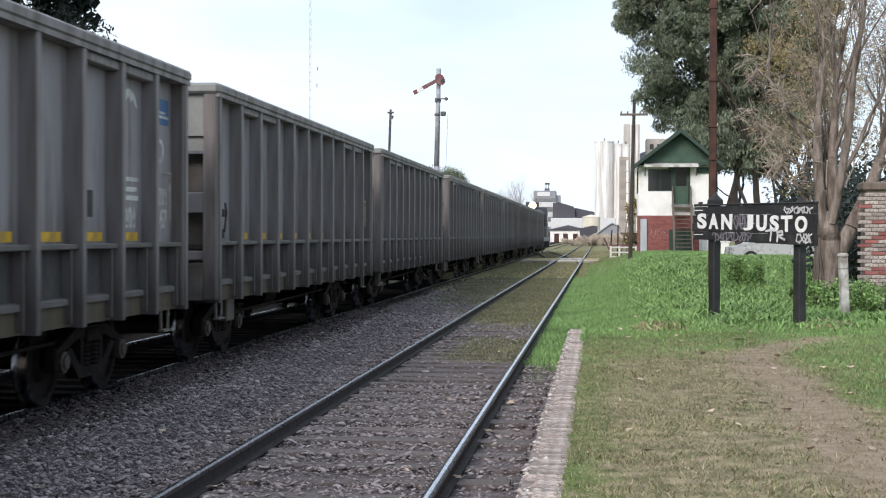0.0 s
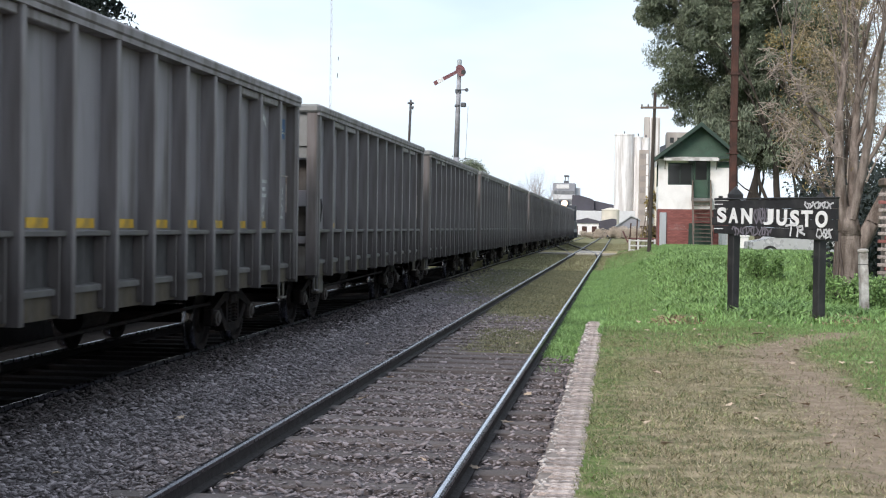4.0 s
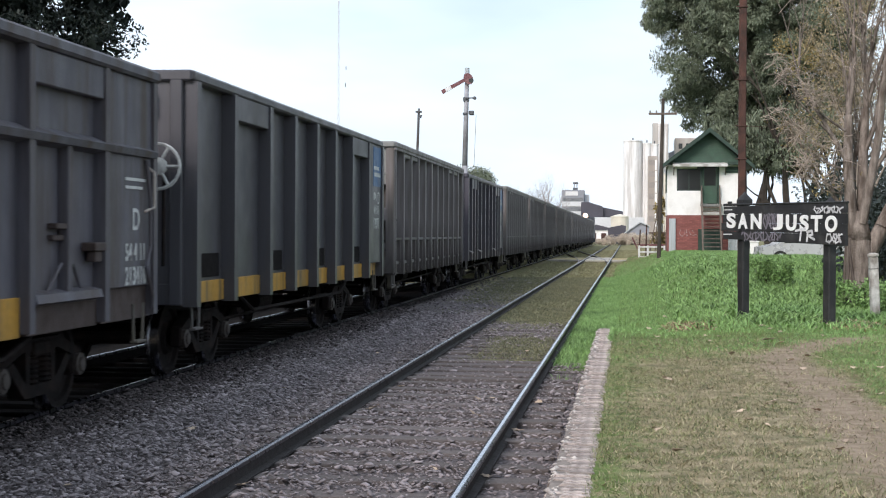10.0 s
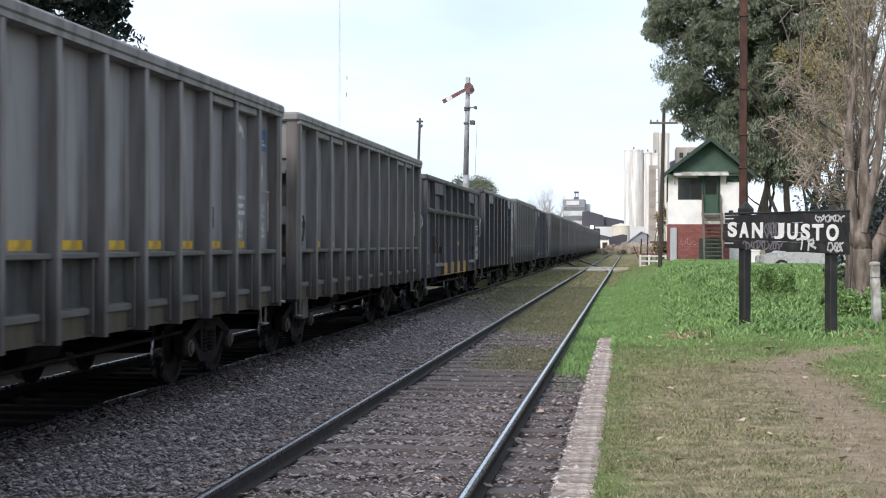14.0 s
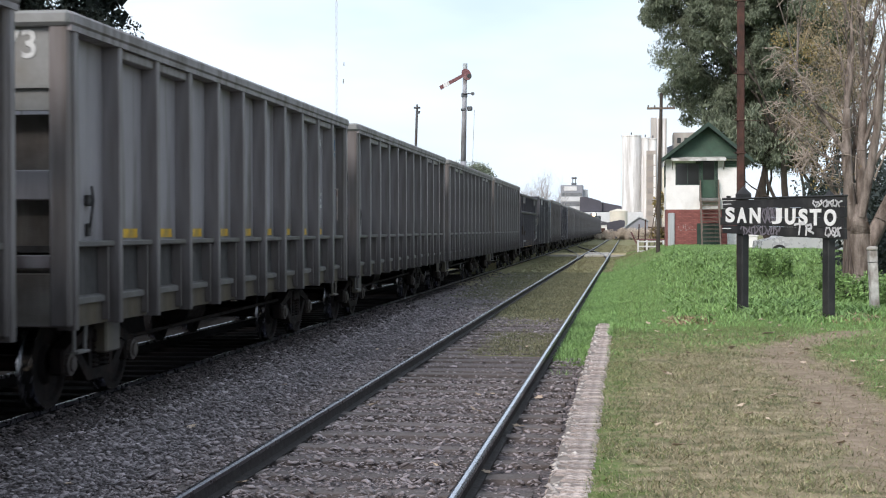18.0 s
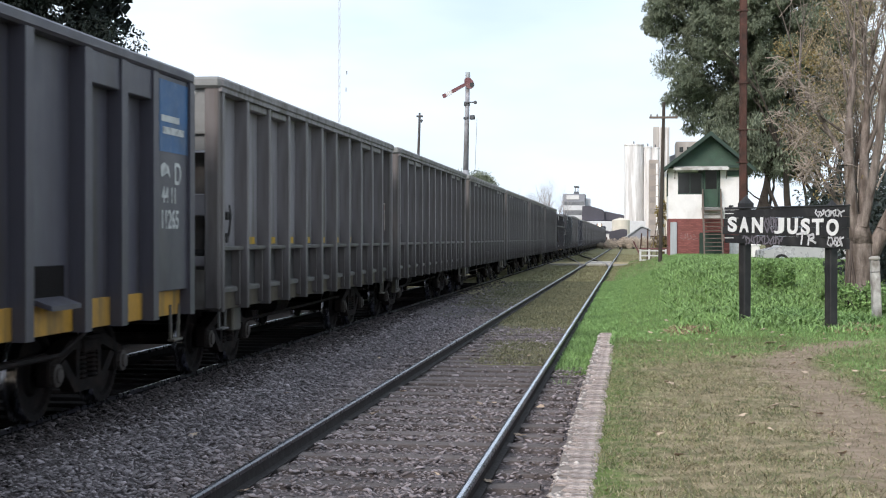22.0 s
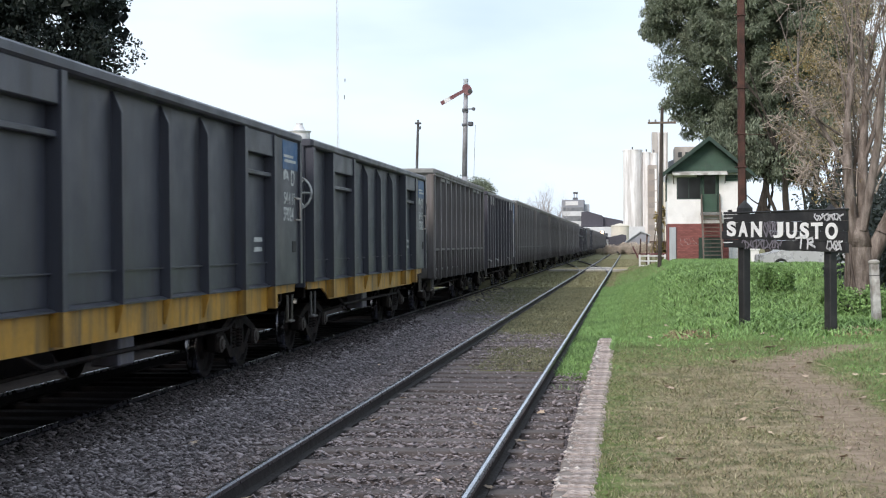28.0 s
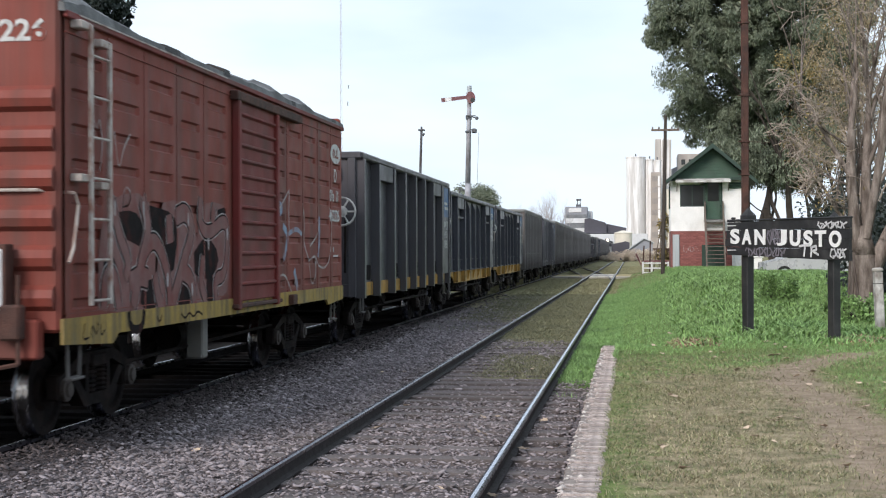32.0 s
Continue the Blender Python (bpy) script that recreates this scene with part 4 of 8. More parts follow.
def station_sign():
    a, b = Vector((1.90, 25.6)), Vector((3.10, 23.8))
    span = (b - a).length
    turn = math.degrees(math.atan2(b.y - a.y, b.x - a.x))
    s = thing("station_sign", "black wooden station name board on two posts, scrawled with graffiti", "sign", pose(a.x, a.y, 0.30, 0, 0, turn))
    for x, h, foot in ((0.0, 2.14, 0.0), (span, 2.02, -0.04)):
        p = part("post", Mesh().box(x - 0.074, x + 0.074, 0.02, 0.17, foot - 0.25, h - 0.22, 0.012), M_BLACK, s)
        part("post_cap", Mesh().add([(x - 0.095, 0.01, h - 0.22), (x + 0.095, 0.01, h - 0.22), (x + 0.095, 0.20, h - 0.22), (x - 0.095, 0.20, h - 0.22), (x - 0.095, 0.01, h - 0.14), (x + 0.095, 0.01, h - 0.14),
                                     (x + 0.095, 0.20, h - 0.14), (x - 0.095, 0.20, h - 0.14), (x, 0.105, h)],
                                    [(3, 2, 1, 0), (0, 1, 5, 4), (1, 2, 6, 5), (2, 3, 7, 6), (3, 0, 4, 7), (4, 5, 8), (5, 6, 8), (6, 7, 8), (7, 4, 8)]), M_BLACK, p, "pointed post cap")
    left, right = -0.46, span + 0.50
    rng = random.Random(2)
    low = lambda x: 1.314 - 0.030 * x
    high = lambda x: 1.893 + 0.008 * x
    for i, l0 in enumerate((0.05, 0.0, 0.03, 0.06)):
        x0, x1, out = left + l0, right + rng.uniform(-0.008, 0.008), -0.03 + rng.uniform(-.003, .003)
        v = []
        for x in (x0, x1):
            za, zb = (low(x) + (high(x) - low(x)) * k for k in (i / 4, (i + 1) / 4))
            v += [(x, out, za + 0.007), (x, out, zb - 0.007), (x, out + 0.006, zb - 0.002), (x, 0.018, zb - 0.002), (x, 0.018, za + 0.002), (x, out + 0.006, za + 0.002)]
        part("board", Mesh().add(v, [(0, 1, 2, 3, 4, 5), (11, 10, 9, 8, 7, 6)] + [(k, k + 6, (k + 1) % 6 + 6, (k + 1) % 6) for k in range(6)]), M_BLACK, s)
    z = high(left)
    part("moulding", Mesh().box(left + 0.42, right + 0.02, -0.045, 0.03, z + 0.012, z + 0.042, 0.01), M_BLACK, s)
    part("broken_plank", Mesh().box(left + 0.02, left + 0.40, -0.02, 0.02, z + 0.006, z + 0.05, 0.01).box(left + 0.14, left + 0.24, -0.02, 0.02, z + 0.05, z + 0.085, 0.01), M_BLACK, s)
    for za in (0.86, 0.13):
        part("bare_split", Mesh().box(left + 0.05, left + 0.30, -0.0345, -0.030, low(left) + 0.575 * za, low(left) + 0.575 * za + 0.014), M_SIGNWHITE, s, "pale split in the boards")
    # the station's name, letter by letter: (character, its two edges along the board)
    for c, xa, xb in (("S", -0.305, -0.06), ("A", 0.012, 0.267), ("N", 0.353, 0.636), ("J", 0.927, 1.175), ("U", 1.26, 1.516), ("S", 1.598, 1.812), ("T", 1.866, 2.132), ("O", 2.202, 2.479)):
        me = words(c, 0.262, M_SIGNWHITE, stretch=1.0, depth=0.006, bold=0.014)
        xs = [q.co.x for q in me.vertices]
        zs = [q.co.z for q in me.vertices]
        me.transform(Matrix.Diagonal(((xb - xa) / (max(xs) - min(xs)), 1, 0.262 / (max(zs) - min(zs)), 1)) @ Matrix.Translation((-min(xs), 0, -min(zs))))
        part("letter", me, None, s, at=pose(xa, -0.036, 1.512 - 0.026 * (xa + 0.3)))
    m = Mesh()
    wob = random.Random(8)

    def scribble(x0, z0, w, h, n):
        pts, lines = [], []
        for i in range(n * 5):
            u = i / (n * 5 - 1)
            pts.append((x0 + w * u + 0.04 * math.sin(i * 2.1 + wob.random()), z0 + h * (0.5 + 0.5 * math.sin(i * 1.35 + wob.random()))))
            if wob.random() < 0.12 and len(pts) > 2:
                lines.append(pts)
                pts = []
        return lines + [pts]

    part("scrawl", strokes_flat(Mesh(), scribble(right - 0.72, 1.745, 0.66, 0.11, 7), 0.013, -0.046), M_SCRAWL, s, "white spray scrawl")
    part("scrawl", strokes_flat(Mesh(), scribble(right - 0.42, 1.275, 0.34, 0.15, 5), 0.012, -0.046), M_SCRAWL, s, "white spray scrawl")
    tag = right - 1.08
    part("scrawl", strokes_flat(m, [[(tag - 0.08, 1.47), (tag + 0.16, 1.50)], [(tag + 0.06, 1.48), (tag + 0.03, 1.31)], [(tag + 0.22, 1.46), (tag + 0.20, 1.30)],
                                    [(tag + 0.19, 1.45), (tag + 0.32, 1.47), (tag + 0.33, 1.41), (tag + 0.23, 1.39), (tag + 0.38, 1.33)]], 0.019, -0.046), M_SCRAWL, s, "white spray tag")
    m = Mesh()
    part("faded_scrawl", strokes_flat(m, scribble(left + 1.14, 1.50, 0.34, 0.26, 5), 0.013, -0.0335), M_SCRAWL2, s, "faded mauve-grey scrawl")
    part("faded_scrawl", strokes_flat(Mesh(), scribble(left + 0.55, 1.30, 1.05, 0.15, 9), 0.014, -0.0335), M_SCRAWL2, s, "faded mauve-grey scrawl")
    return s


station_sign()


# ---------------- signal cabin ----------------
def signal_cabin():
    c = thing("signal_cabin", "two-storey signal cabin, white over red brick, green gable", "signal cabin", pose(0, 77, 0))
    x0, x1, dep, g, mid, eave = 2.03, 5.95, 3.4, 0.35, 2.70, 5.30
    low = part("lower_wall", Mesh().box(x0 + 0.02, x1 - 0.02, 0.02, dep, g, mid), M_REDPAINT, c, "red painted brick lower storey")
    rng = random.Random(3)
    shapes = [Mesh().box(0, 0.235, -0.012 - rng.uniform(0, .006), 0.0, 0, 0.062, 0.004).data("brick", M_REDBRICK) for _ in range(4)]
    rows = int((mid - 0.75) / 0.078)
    for r in range(rows):
        for k in range(15):
            xb = x0 + 0.05 + k * 0.25 + (0.12 if r % 2 else 0)
            if xb < x1 - 0.28:
                part("brick", shapes[rng.randrange(4)], None, low, at=pose(xb, 0.02, mid - 0.08 - r * 0.078))
    # upper storey with a window opening and a doorway
    wx0, wx1, wz0, wz1, dx0, dx1, dz0, dz1 = 2.52, 3.76, 3.96, 5.10, 3.80, 4.62, 3.28, 5.25
    wall = Mesh()
    wall.box(x0, wx0, 0, 0.14, mid, eave).box(wx0, wx1, 0, 0.14, mid, wz0).box(wx0, wx1, 0, 0.14, wz1, eave).box(wx1, dx0, 0, 0.14, mid, eave)
    wall.box(dx0, dx1, 0, 0.14, mid, dz0).box(dx0, dx1, 0, 0.14, dz1, eave).box(dx1, x1, 0, 0.14, mid, eave)
    up = part("upper_wall", wall, M_WHITEWALL, c, "white painted upper storey")
    part("side_wall", Mesh().box(x0, x0 + 0.14, 0.14, 0.5, mid, eave).box(x0, x0 + 0.14, 0.5, 2.9, mid, 3.9).box(x0, x0 + 0.14, 0.5, 2.9, 5.1, eave).box(x0, x0 + 0.14, 2.9, dep, mid, eave), M_WHITEWALL, c)
    part("side_wall", Mesh().box(x1 - 0.14, x1, 0.14, dep, mid, eave), M_WHITEWALL, c)
    part("back_wall", Mesh().box(x0 + 0.14, x1 - 0.14, dep - 0.14, dep, mid, eave), M_WHITEWALL, c)
    part("floor", Mesh().box(x0 + 0.14, x1 - 0.14, 0.14, dep - 0.14, mid, mid + 0.08), M_TIMBER, c)
    part("ceiling_boards", Mesh().box(x0 + 0.14, x1 - 0.14, 0.14, dep - 0.14, eave - 0.06, eave), M_TIMBER, c)
    win = part("window", Mesh().box(wx0, wx1, 0.02, 0.08, wz0, wz0 + 0.05).box(wx0, wx1, 0.02, 0.08, wz1 - 0.05, wz1).box(wx0, wx0 + 0.05, 0.02, 0.08, wz0, wz1).box(wx1 - 0.05, wx1, 0.02, 0.08, wz0, wz1), M_GREENDARK, c)
    for i, (a, b) in enumerate(((wx0 + 0.05, 3.12), (3.16, wx1 - 0.05))):
        part("pane", Mesh().box(a, b, 0.045, 0.055, wz0 + 0.05, wz1 - 0.05), M_GLASS, win)
        if i:
            part("mullion", Mesh().box(3.12, 3.16, 0.03, 0.07, wz0 + 0.05, wz1 - 0.05), M_GREENDARK, win)
    part("lever_seen_inside", Mesh().box(3.40, 3.52, 0.10, 0.16, wz0 + 0.1, wz1 - 0.3, 0.01), M_GALV, win)
    part("window", Mesh().box(x0 + 0.04, x0 + 0.10, 0.5, 2.9, 3.9, 5.1), M_GLASS, c, "dark side window")
    part("window_sash", Mesh().box(x0 - 0.02, x0 + 0.04, 0.5, 0.56, 3.9, 5.1).box(x0 - 0.02, x0 + 0.04, 1.66, 1.72, 3.9, 5.1).box(x0 - 0.02, x0 + 0.04, 2.84, 2.9, 3.9, 5.1), M_GREENDARK, c)
    door = part("door", Mesh().box(dx0 + 0.03, dx1 - 0.03, 0.03, 0.08, dz0 + 0.02, dz0 + 0.95, 0.008).box(dx0 + 0.03, dx0 + 0.12, 0.03, 0.08, dz0 + 0.95, dz1 - 0.02).box(dx1 - 0.12, dx1 - 0.03, 0.03, 0.08, dz0 + 0.95, dz1 - 0.02), M_GREEN, c, "green half-glazed door")
    part("pane", Mesh().box(dx0 + 0.12, dx1 - 0.12, 0.05, 0.06, dz0 + 0.95, dz1 - 0.02), M_GLASS, door)
    part("door_frame", Mesh().box(dx0 - 0.06, dx0 + 0.02, -0.02, 0.05, dz0, dz1 + 0.06).box(dx1 - 0.02, dx1 + 0.06, -0.02, 0.05, dz0, dz1 + 0.06), M_GREENDARK, c)
    # canopy over the door and window
    part("canopy", Mesh().prism([(-0.62, eave - 0.02), (0.0, eave + 0.12), (0.0, eave + 0.06), (-0.62, eave - 0.09)], 2.3, 5.05, axis="x").box(2.28, 5.07, -0.66, -0.60, eave - 0.12, eave + 0.02, 0.01), M_CANOPY, c, "pale sloping canopy")
    for x in (2.36, 4.98):
        part("bracket", Mesh().path([(x, -0.58, eave - 0.08), (x, -0.02, eave - 0.52)], 0.025, 5), M_TIMBER, c)
    part("lamp", Mesh().box(3.55, 3.80, -0.20, 0.0, eave - 0.22, eave - 0.10, 0.02), M_DARKSTEEL, c)
    # green gable in weatherboards, roof sheets with barge boards
    ax, az, rl, rr, rz = 4.16, 7.15, 1.72, 6.40, 5.22
    slope_l, slope_r = (az - rz) / (ax - rl), (az - rz) / (rr - ax)
    gab = part("gable", Mesh().prism([(x0, eave), (x1, eave), (x1, eave + 0.12), (ax, az - 0.12), (x0, eave + 0.12)], 0.02, 0.10), M_GREENDARK, c)
    zz = eave + 0.06
    while zz < az - 0.28:
        xa, xb = ax - (az - 0.10 - zz - 0.16) / slope_l, ax + (az - 0.10 - zz - 0.16) / slope_r
        xa, xb = max(xa, x0), min(xb, x1)
        if xb - xa > 0.1:
            part("weatherboard", Mesh().prism([(0.0, zz + 0.16), (-0.012, zz + 0.16), (-0.035, zz), (0.0, zz)], xa, xb, axis="x"), M_GREEN, gab)
        zz += 0.155
    part("roof", Mesh().prism([(rl, rz), (ax, az), (rr, rz), (rr, rz - 0.08), (ax, az - 0.09), (rl, rz - 0.08)], -0.60, dep + 0.5), M_ROOFTILE, c, "dark gabled roof")
    part("barge_board", Mesh().prism([(rl - 0.02, rz - 0.16), (rl - 0.02, rz + 0.04), (ax, az + 0.04), (ax, az - 0.20)], -0.66, -0.60), M_GREENDARK, c, "dark green barge board")
    part("barge_board", Mesh().prism([(ax, az - 0.20), (ax, az + 0.04), (rr + 0.02, rz + 0.04), (rr + 0.02, rz - 0.16)], -0.66, -0.60), M_GREENDARK, c, "dark green barge board")
    part("soffit_beam", Mesh().box(5.1, 5.9, -0.5, 0.0, eave + 0.0, eave + 0.14), M_GREENDARK, c)
    part("vent_slot", Mesh().box(5.02, 5.72, -0.03, 0.0, eave - 0.42, eave - 0.10, 0.01), M_GREENDARK, c, "dark slatted vent under the eave")
    for z in (eave - 0.36, eave - 0.27, eave - 0.18):
        part("vent_slat", Mesh().prism([(-0.035, z), (-0.06, z - 0.04), (-0.06, z - 0.05), (-0.03, z - 0.01)], 5.04, 5.70, axis="x"), M_GREEN, c)
    part("store_door", Mesh().box(3.62, 4.86, -0.05, -0.012, 0.45, 1.98, 0.01), M_GREENDARK, c, "dark green store door behind the stair")
    for x in (3.92, 4.24, 4.56):
        part("door_batten", Mesh().box(x - 0.012, x + 0.012, -0.062, -0.05, 0.5, 1.93), M_GREEN, c)
    part("corrugated_sheet", Mesh().prism([(5.15 + 0.09 * i, -0.12 - (0.03 if i % 2 else 0.0)) for i in range(11)] + [(6.05 - 0.09 * i, -0.10 - (0.0 if i % 2 else 0.03)) for i in range(11)], 0.0, 1.0).data("corrugated_sheet", M_GALV), None, c, "pale corrugated sheet leaning on the wall",
         at=Matrix(((1, 0, 0, 0), (0, 0, 1, 0), (0, 1.0, 0, 0.5), (0, 0, 0, 1))))
    wall_tag = [[(2.72, 1.95), (2.66, 1.72), (2.80, 1.60), (2.95, 1.75), (2.90, 1.92)], [(3.02, 1.95), (3.05, 1.62), (3.25, 1.70), (3.15, 1.88)], [(3.32, 1.62), (3.50, 1.72), (3.60, 1.60)], [(3.3, 1.92), (3.42, 1.80)]]
    part("chalk_scrawl", strokes_flat(Mesh(), wall_tag, 0.004, -0.022), M_SCRAWL, c, "faint pale scrawl on the brickwork")
    # galvanised corner pipe and open timber stair
    part("corner_sheet", Mesh().box(x0 + 0.10, x0 + 0.45, -0.10, -0.03, 0.5, 2.52, 0.02), M_GALV, c, "grey galvanised sheet at the corner")
    st = part("stair", Mesh().box(3.80, 4.70, -2.32, -2.05, 0.40, 0.58, 0.01), M_TIMBER, c, "weathered timber outside stair")
    for x in (3.78, 4.70):
        part("stringer", Mesh().prism([(-2.4, 0.55), (-2.15, 0.55), (0.0, 3.28), (-0.28, 3.28)], x - 0.03, x + 0.03, axis="x"), M_TIMBER, st)
        part("handrail", Mesh().path([(x, -2.25, 1.55), (x, -0.15, 4.22), (x, -0.15, 3.28)], 0.03, 6), M_TIMBER, st)
    for i in range(13):
        u = i / 13
        part("tread", Mesh().box(3.80, 4.70, -2.28 + 2.1 * u, -2.04 + 2.1 * u, 0.66 + 2.62 * u, 0.70 + 2.62 * u), M_TIMBER, st)
    part("landing", Mesh().box(3.72, 4.80, -0.35, 0.0, 3.14, 3.27, 0.01), M_PALE, st, "pale landing edge")
    return c


signal_cabin()


# ---------------- poles and signals ----------------
def tall_mast():
    m = thing("mast", "rusty brown steel pole with clamp bands", "pole", pose(2.58, 34.0, 0.45))
    part("shaft", Mesh().box(-0.075, 0.075, -0.06, 0.06, -0.3, 10.5, 0.02).box(-0.095, -0.075, -0.03, 0.03, -0.2, 10.5), M_RUST, m)
    for z in (1.9, 2.95, 3.7, 4.75, 6.4, 8.2):
        part("band", Mesh().box(-0.10, 0.10, -0.08, 0.08, z, z + 0.04, 0.01).tube((-0.10, -0.08, z + 0.02), (-0.17, -0.08, z + 0.02), 0.012, n=5), M_RUST, m)
    part("bracket_wire", Mesh().tube((0.1, 0, 3.72), (0.55, 0, 3.70), 0.008, n=4), M_RUST, m)
    return m


tall_mast()


def wire_pole(name, base, top, label, arm=None, r=0.09, mat=M_BARKDARK):
    p = thing(name, label, "pole", pose(*base))
    d = Vector(top) - Vector(base)
    part("shaft", Mesh().tube((0, 0, -0.4), d, r, r * 0.75, 10), mat, p)
    if arm:
        z, w = arm
        f = d * (z / d.z)
        part("cross_arm", Mesh().box(f.x - w, f.x + w, -0.14, -0.05, z - 0.05, z + 0.05, 0.01), M_TIMBER, p)
        for k in (-0.9, -0.45, 0.45, 0.9):
            part("insulator", Mesh().lathe([(z + 0.05, 0.02), (z + 0.09, 0.045), (z + 0.16, 0.03)], 8, "z", (f.x + w * k, -0.09, 0)), M_PALE, p)
    return p


wire_pole("telegraph_pole", (1.46, 70.0, 0.45), (1.63, 70.0, 8.09), "tall brown telegraph pole with a crossarm", (7.37 - 0.45, 0.66), 0.10)
lp = wire_pole("lamp_post", (-12.0, 82.0, -0.4), (-11.70, 82.0, 8.55), "slim dark lamp post", None, 0.09, M_DARKSTEEL)
part("lamp_head", Mesh().box(0.12, 0.48, -0.1, 0.1, 8.88, 8.98, 0.02).box(0.25, 0.35, -0.05, 0.05, 8.95, 9.12, 0.01).tube((0.45, 0, 8.75), (0.36, 0, 8.60), 0.05, 0.08, 8), M_DARKSTEEL, lp)

ARM_AT, ARM_LOW = (0.09, -0.22, 10.32), -28.0


def semaphore():
    s = thing("semaphore_signal", "weathered steel semaphore signal with a red arm", "signal", pose(-8.86, 80.0, -0.2))
    part("mast", Mesh().tube((-0.06, 0, -0.3), (0.0, 0, 5.6), 0.20, 0.16, 12).tube((0, 0, 5.6), (0.10, 0, 10.6), 0.15, 0.115, 12), M_MAST, s, smooth=True)
    part("finial", Mesh().tube((0.10, 0, 10.6), (0.10, 0, 10.95), 0.13, 0.13, 10).box(-0.08, 0.28, -0.1, 0.1, 10.50, 10.60, 0.02), M_GALV, s)
    part("lamp_bracket", Mesh().box(-0.10, 0.22, -0.14, 0.12, 9.10, 9.34, 0.03).tube((0.1, -0.1, 9.30), (0.45, -0.1, 9.30), 0.03, n=6), M_DARKSTEEL, s)
    part("lamp", Mesh().box(0.22, 0.50, -0.2, 0.1, 8.36, 8.60, 0.04).box(-0.12, 0.12, -0.16, 0.1, 8.36, 8.50, 0.03), M_DARKSTEEL, s)
    part("stay", Mesh().box(-0.48, 0.36, -0.05, 0.05, 5.22, 5.28, 0.01).tube((-0.45, 0, 5.1), (-0.45, 0, 5.4), 0.05, n=6), M_DARKSTEEL, s)
    part("pull_wire", Mesh().tube((0.62, -0.1, 8.4), (0.50, -0.1, 5.0), 0.012, n=4), M_DARKSTEEL, s)
    arm = part("arm", Mesh().prism([(-1.52, -0.115), (-1.52, 0.115), (0.05, 0.085), (0.05, -0.085)], -0.02, 0.02), M_SIGNALRED, s, "red signal arm with white bands", at=pose(*ARM_AT, 0, ARM_LOW, 0))
    part("white_band", Mesh().prism([(-1.30, -0.107), (-1.30, 0.107), (-0.95, 0.10), (-0.95, -0.10)], -0.026, 0.026), M_SIGNALWHITE, arm)
    disc = [(0.10 + 0.25 * math.cos(a), -0.04 + 0.33 * math.sin(a)) for a in (2 * math.pi * i / 16 for i in range(16))]
    part("spectacle", Mesh().prism(disc, -0.03, 0.03), M_SIGNALRED, arm)
    part("spectacle_glass", Mesh().lathe([(-0.035, 0.13), (0.035, 0.13)], 12, "y", (0.20, 0, -0.20)), M_GLASS, arm)
    lever = part("balance_lever", Mesh().box(-0.1, 0.42, -0.02, 0.02, -0.03, 0.03, 0.008).lathe([(-0.05, 0.05), (-0.04, 0.10), (0.04, 0.10), (0.05, 0.05)], 10, "y", (0.42, 0, 0)), M_DARKSTEEL, s, at=pose(0.12, -0.2, 9.28))
    return arm, lever


signal_arm, signal_lever = semaphore()


def radio_mast():
    m = thing("radio_mast", "thin lattice radio mast, red and white", "mast", pose(-83.5, 420, 0))
    n, top = 34, 84.0
    for k in range(3):
        a = 2 * math.pi * k / 3
        part("leg", Mesh().tube((0.35 * math.cos(a), 0.35 * math.sin(a), 0), (0.35 * math.cos(a), 0.35 * math.sin(a), top), 0.032, n=4), M_FAR_PALE, m)
    br = Mesh()
    for i in range(n):
        z0, z1 = top * i / n, top * (i + 1) / n
        for k in range(3):
            a, b = 2 * math.pi * k / 3, 2 * math.pi * (k + 1) / 3
            br.tube((0.35 * math.cos(a), 0.35 * math.sin(a), z0), (0.35 * math.cos(b), 0.35 * math.sin(b), z1), 0.02, n=3)
    part("lattice", br, M_SIGNALRED, m)
    part("aerial", Mesh().box(1.9, 2.1, -0.1, 0.1, 44.0, 45.2).box(2.1, 2.3, -0.1, 0.1, 49, 50), M_DARKSTEEL, m)
    return m


radio_mast()


# ---------------- trees ----------------
def leaf_cloud(name, clumps, per, size, material, parent, seed, droop=0.6, squash=1.0, slim=0.24):
    """Crown of many small leaf quads gathered in clumps: (x, y, z, radius) each."""
    rng = np.random.RandomState(seed)
    c = np.repeat(np.asarray(clumps, float), per, axis=0)
    n = len(c)
    d = rng.normal(size=(n, 3))
    d /= np.linalg.norm(d, axis=1)[:, None]
    pos = c[:, :3] + d * (c[:, 3] * rng.uniform(0.35, 1.0, n) ** 0.6)[:, None] * np.array([1, 1, squash])
    u = rng.normal(size=(n, 3))
    u[:, 2] -= droop * 2
    u /= np.linalg.norm(u, axis=1)[:, None]
    v = np.cross(u, rng.normal(size=(n, 3)))
    v /= np.linalg.norm(v, axis=1)[:, None]
    s = size * rng.uniform(0.6, 1.5, n)[:, None]
    quad = np.stack([pos - v * s * 0.06, pos + u * s * 0.5 - v * s * slim, pos + u * s, pos + u * s * 0.5 + v * s * slim], 1).reshape(-1, 3)
    me = soup(name, quad, np.arange(n * 4).reshape(-1, 4), material)
    ob = new(name, me)
    ob.parent = parent
    return ob


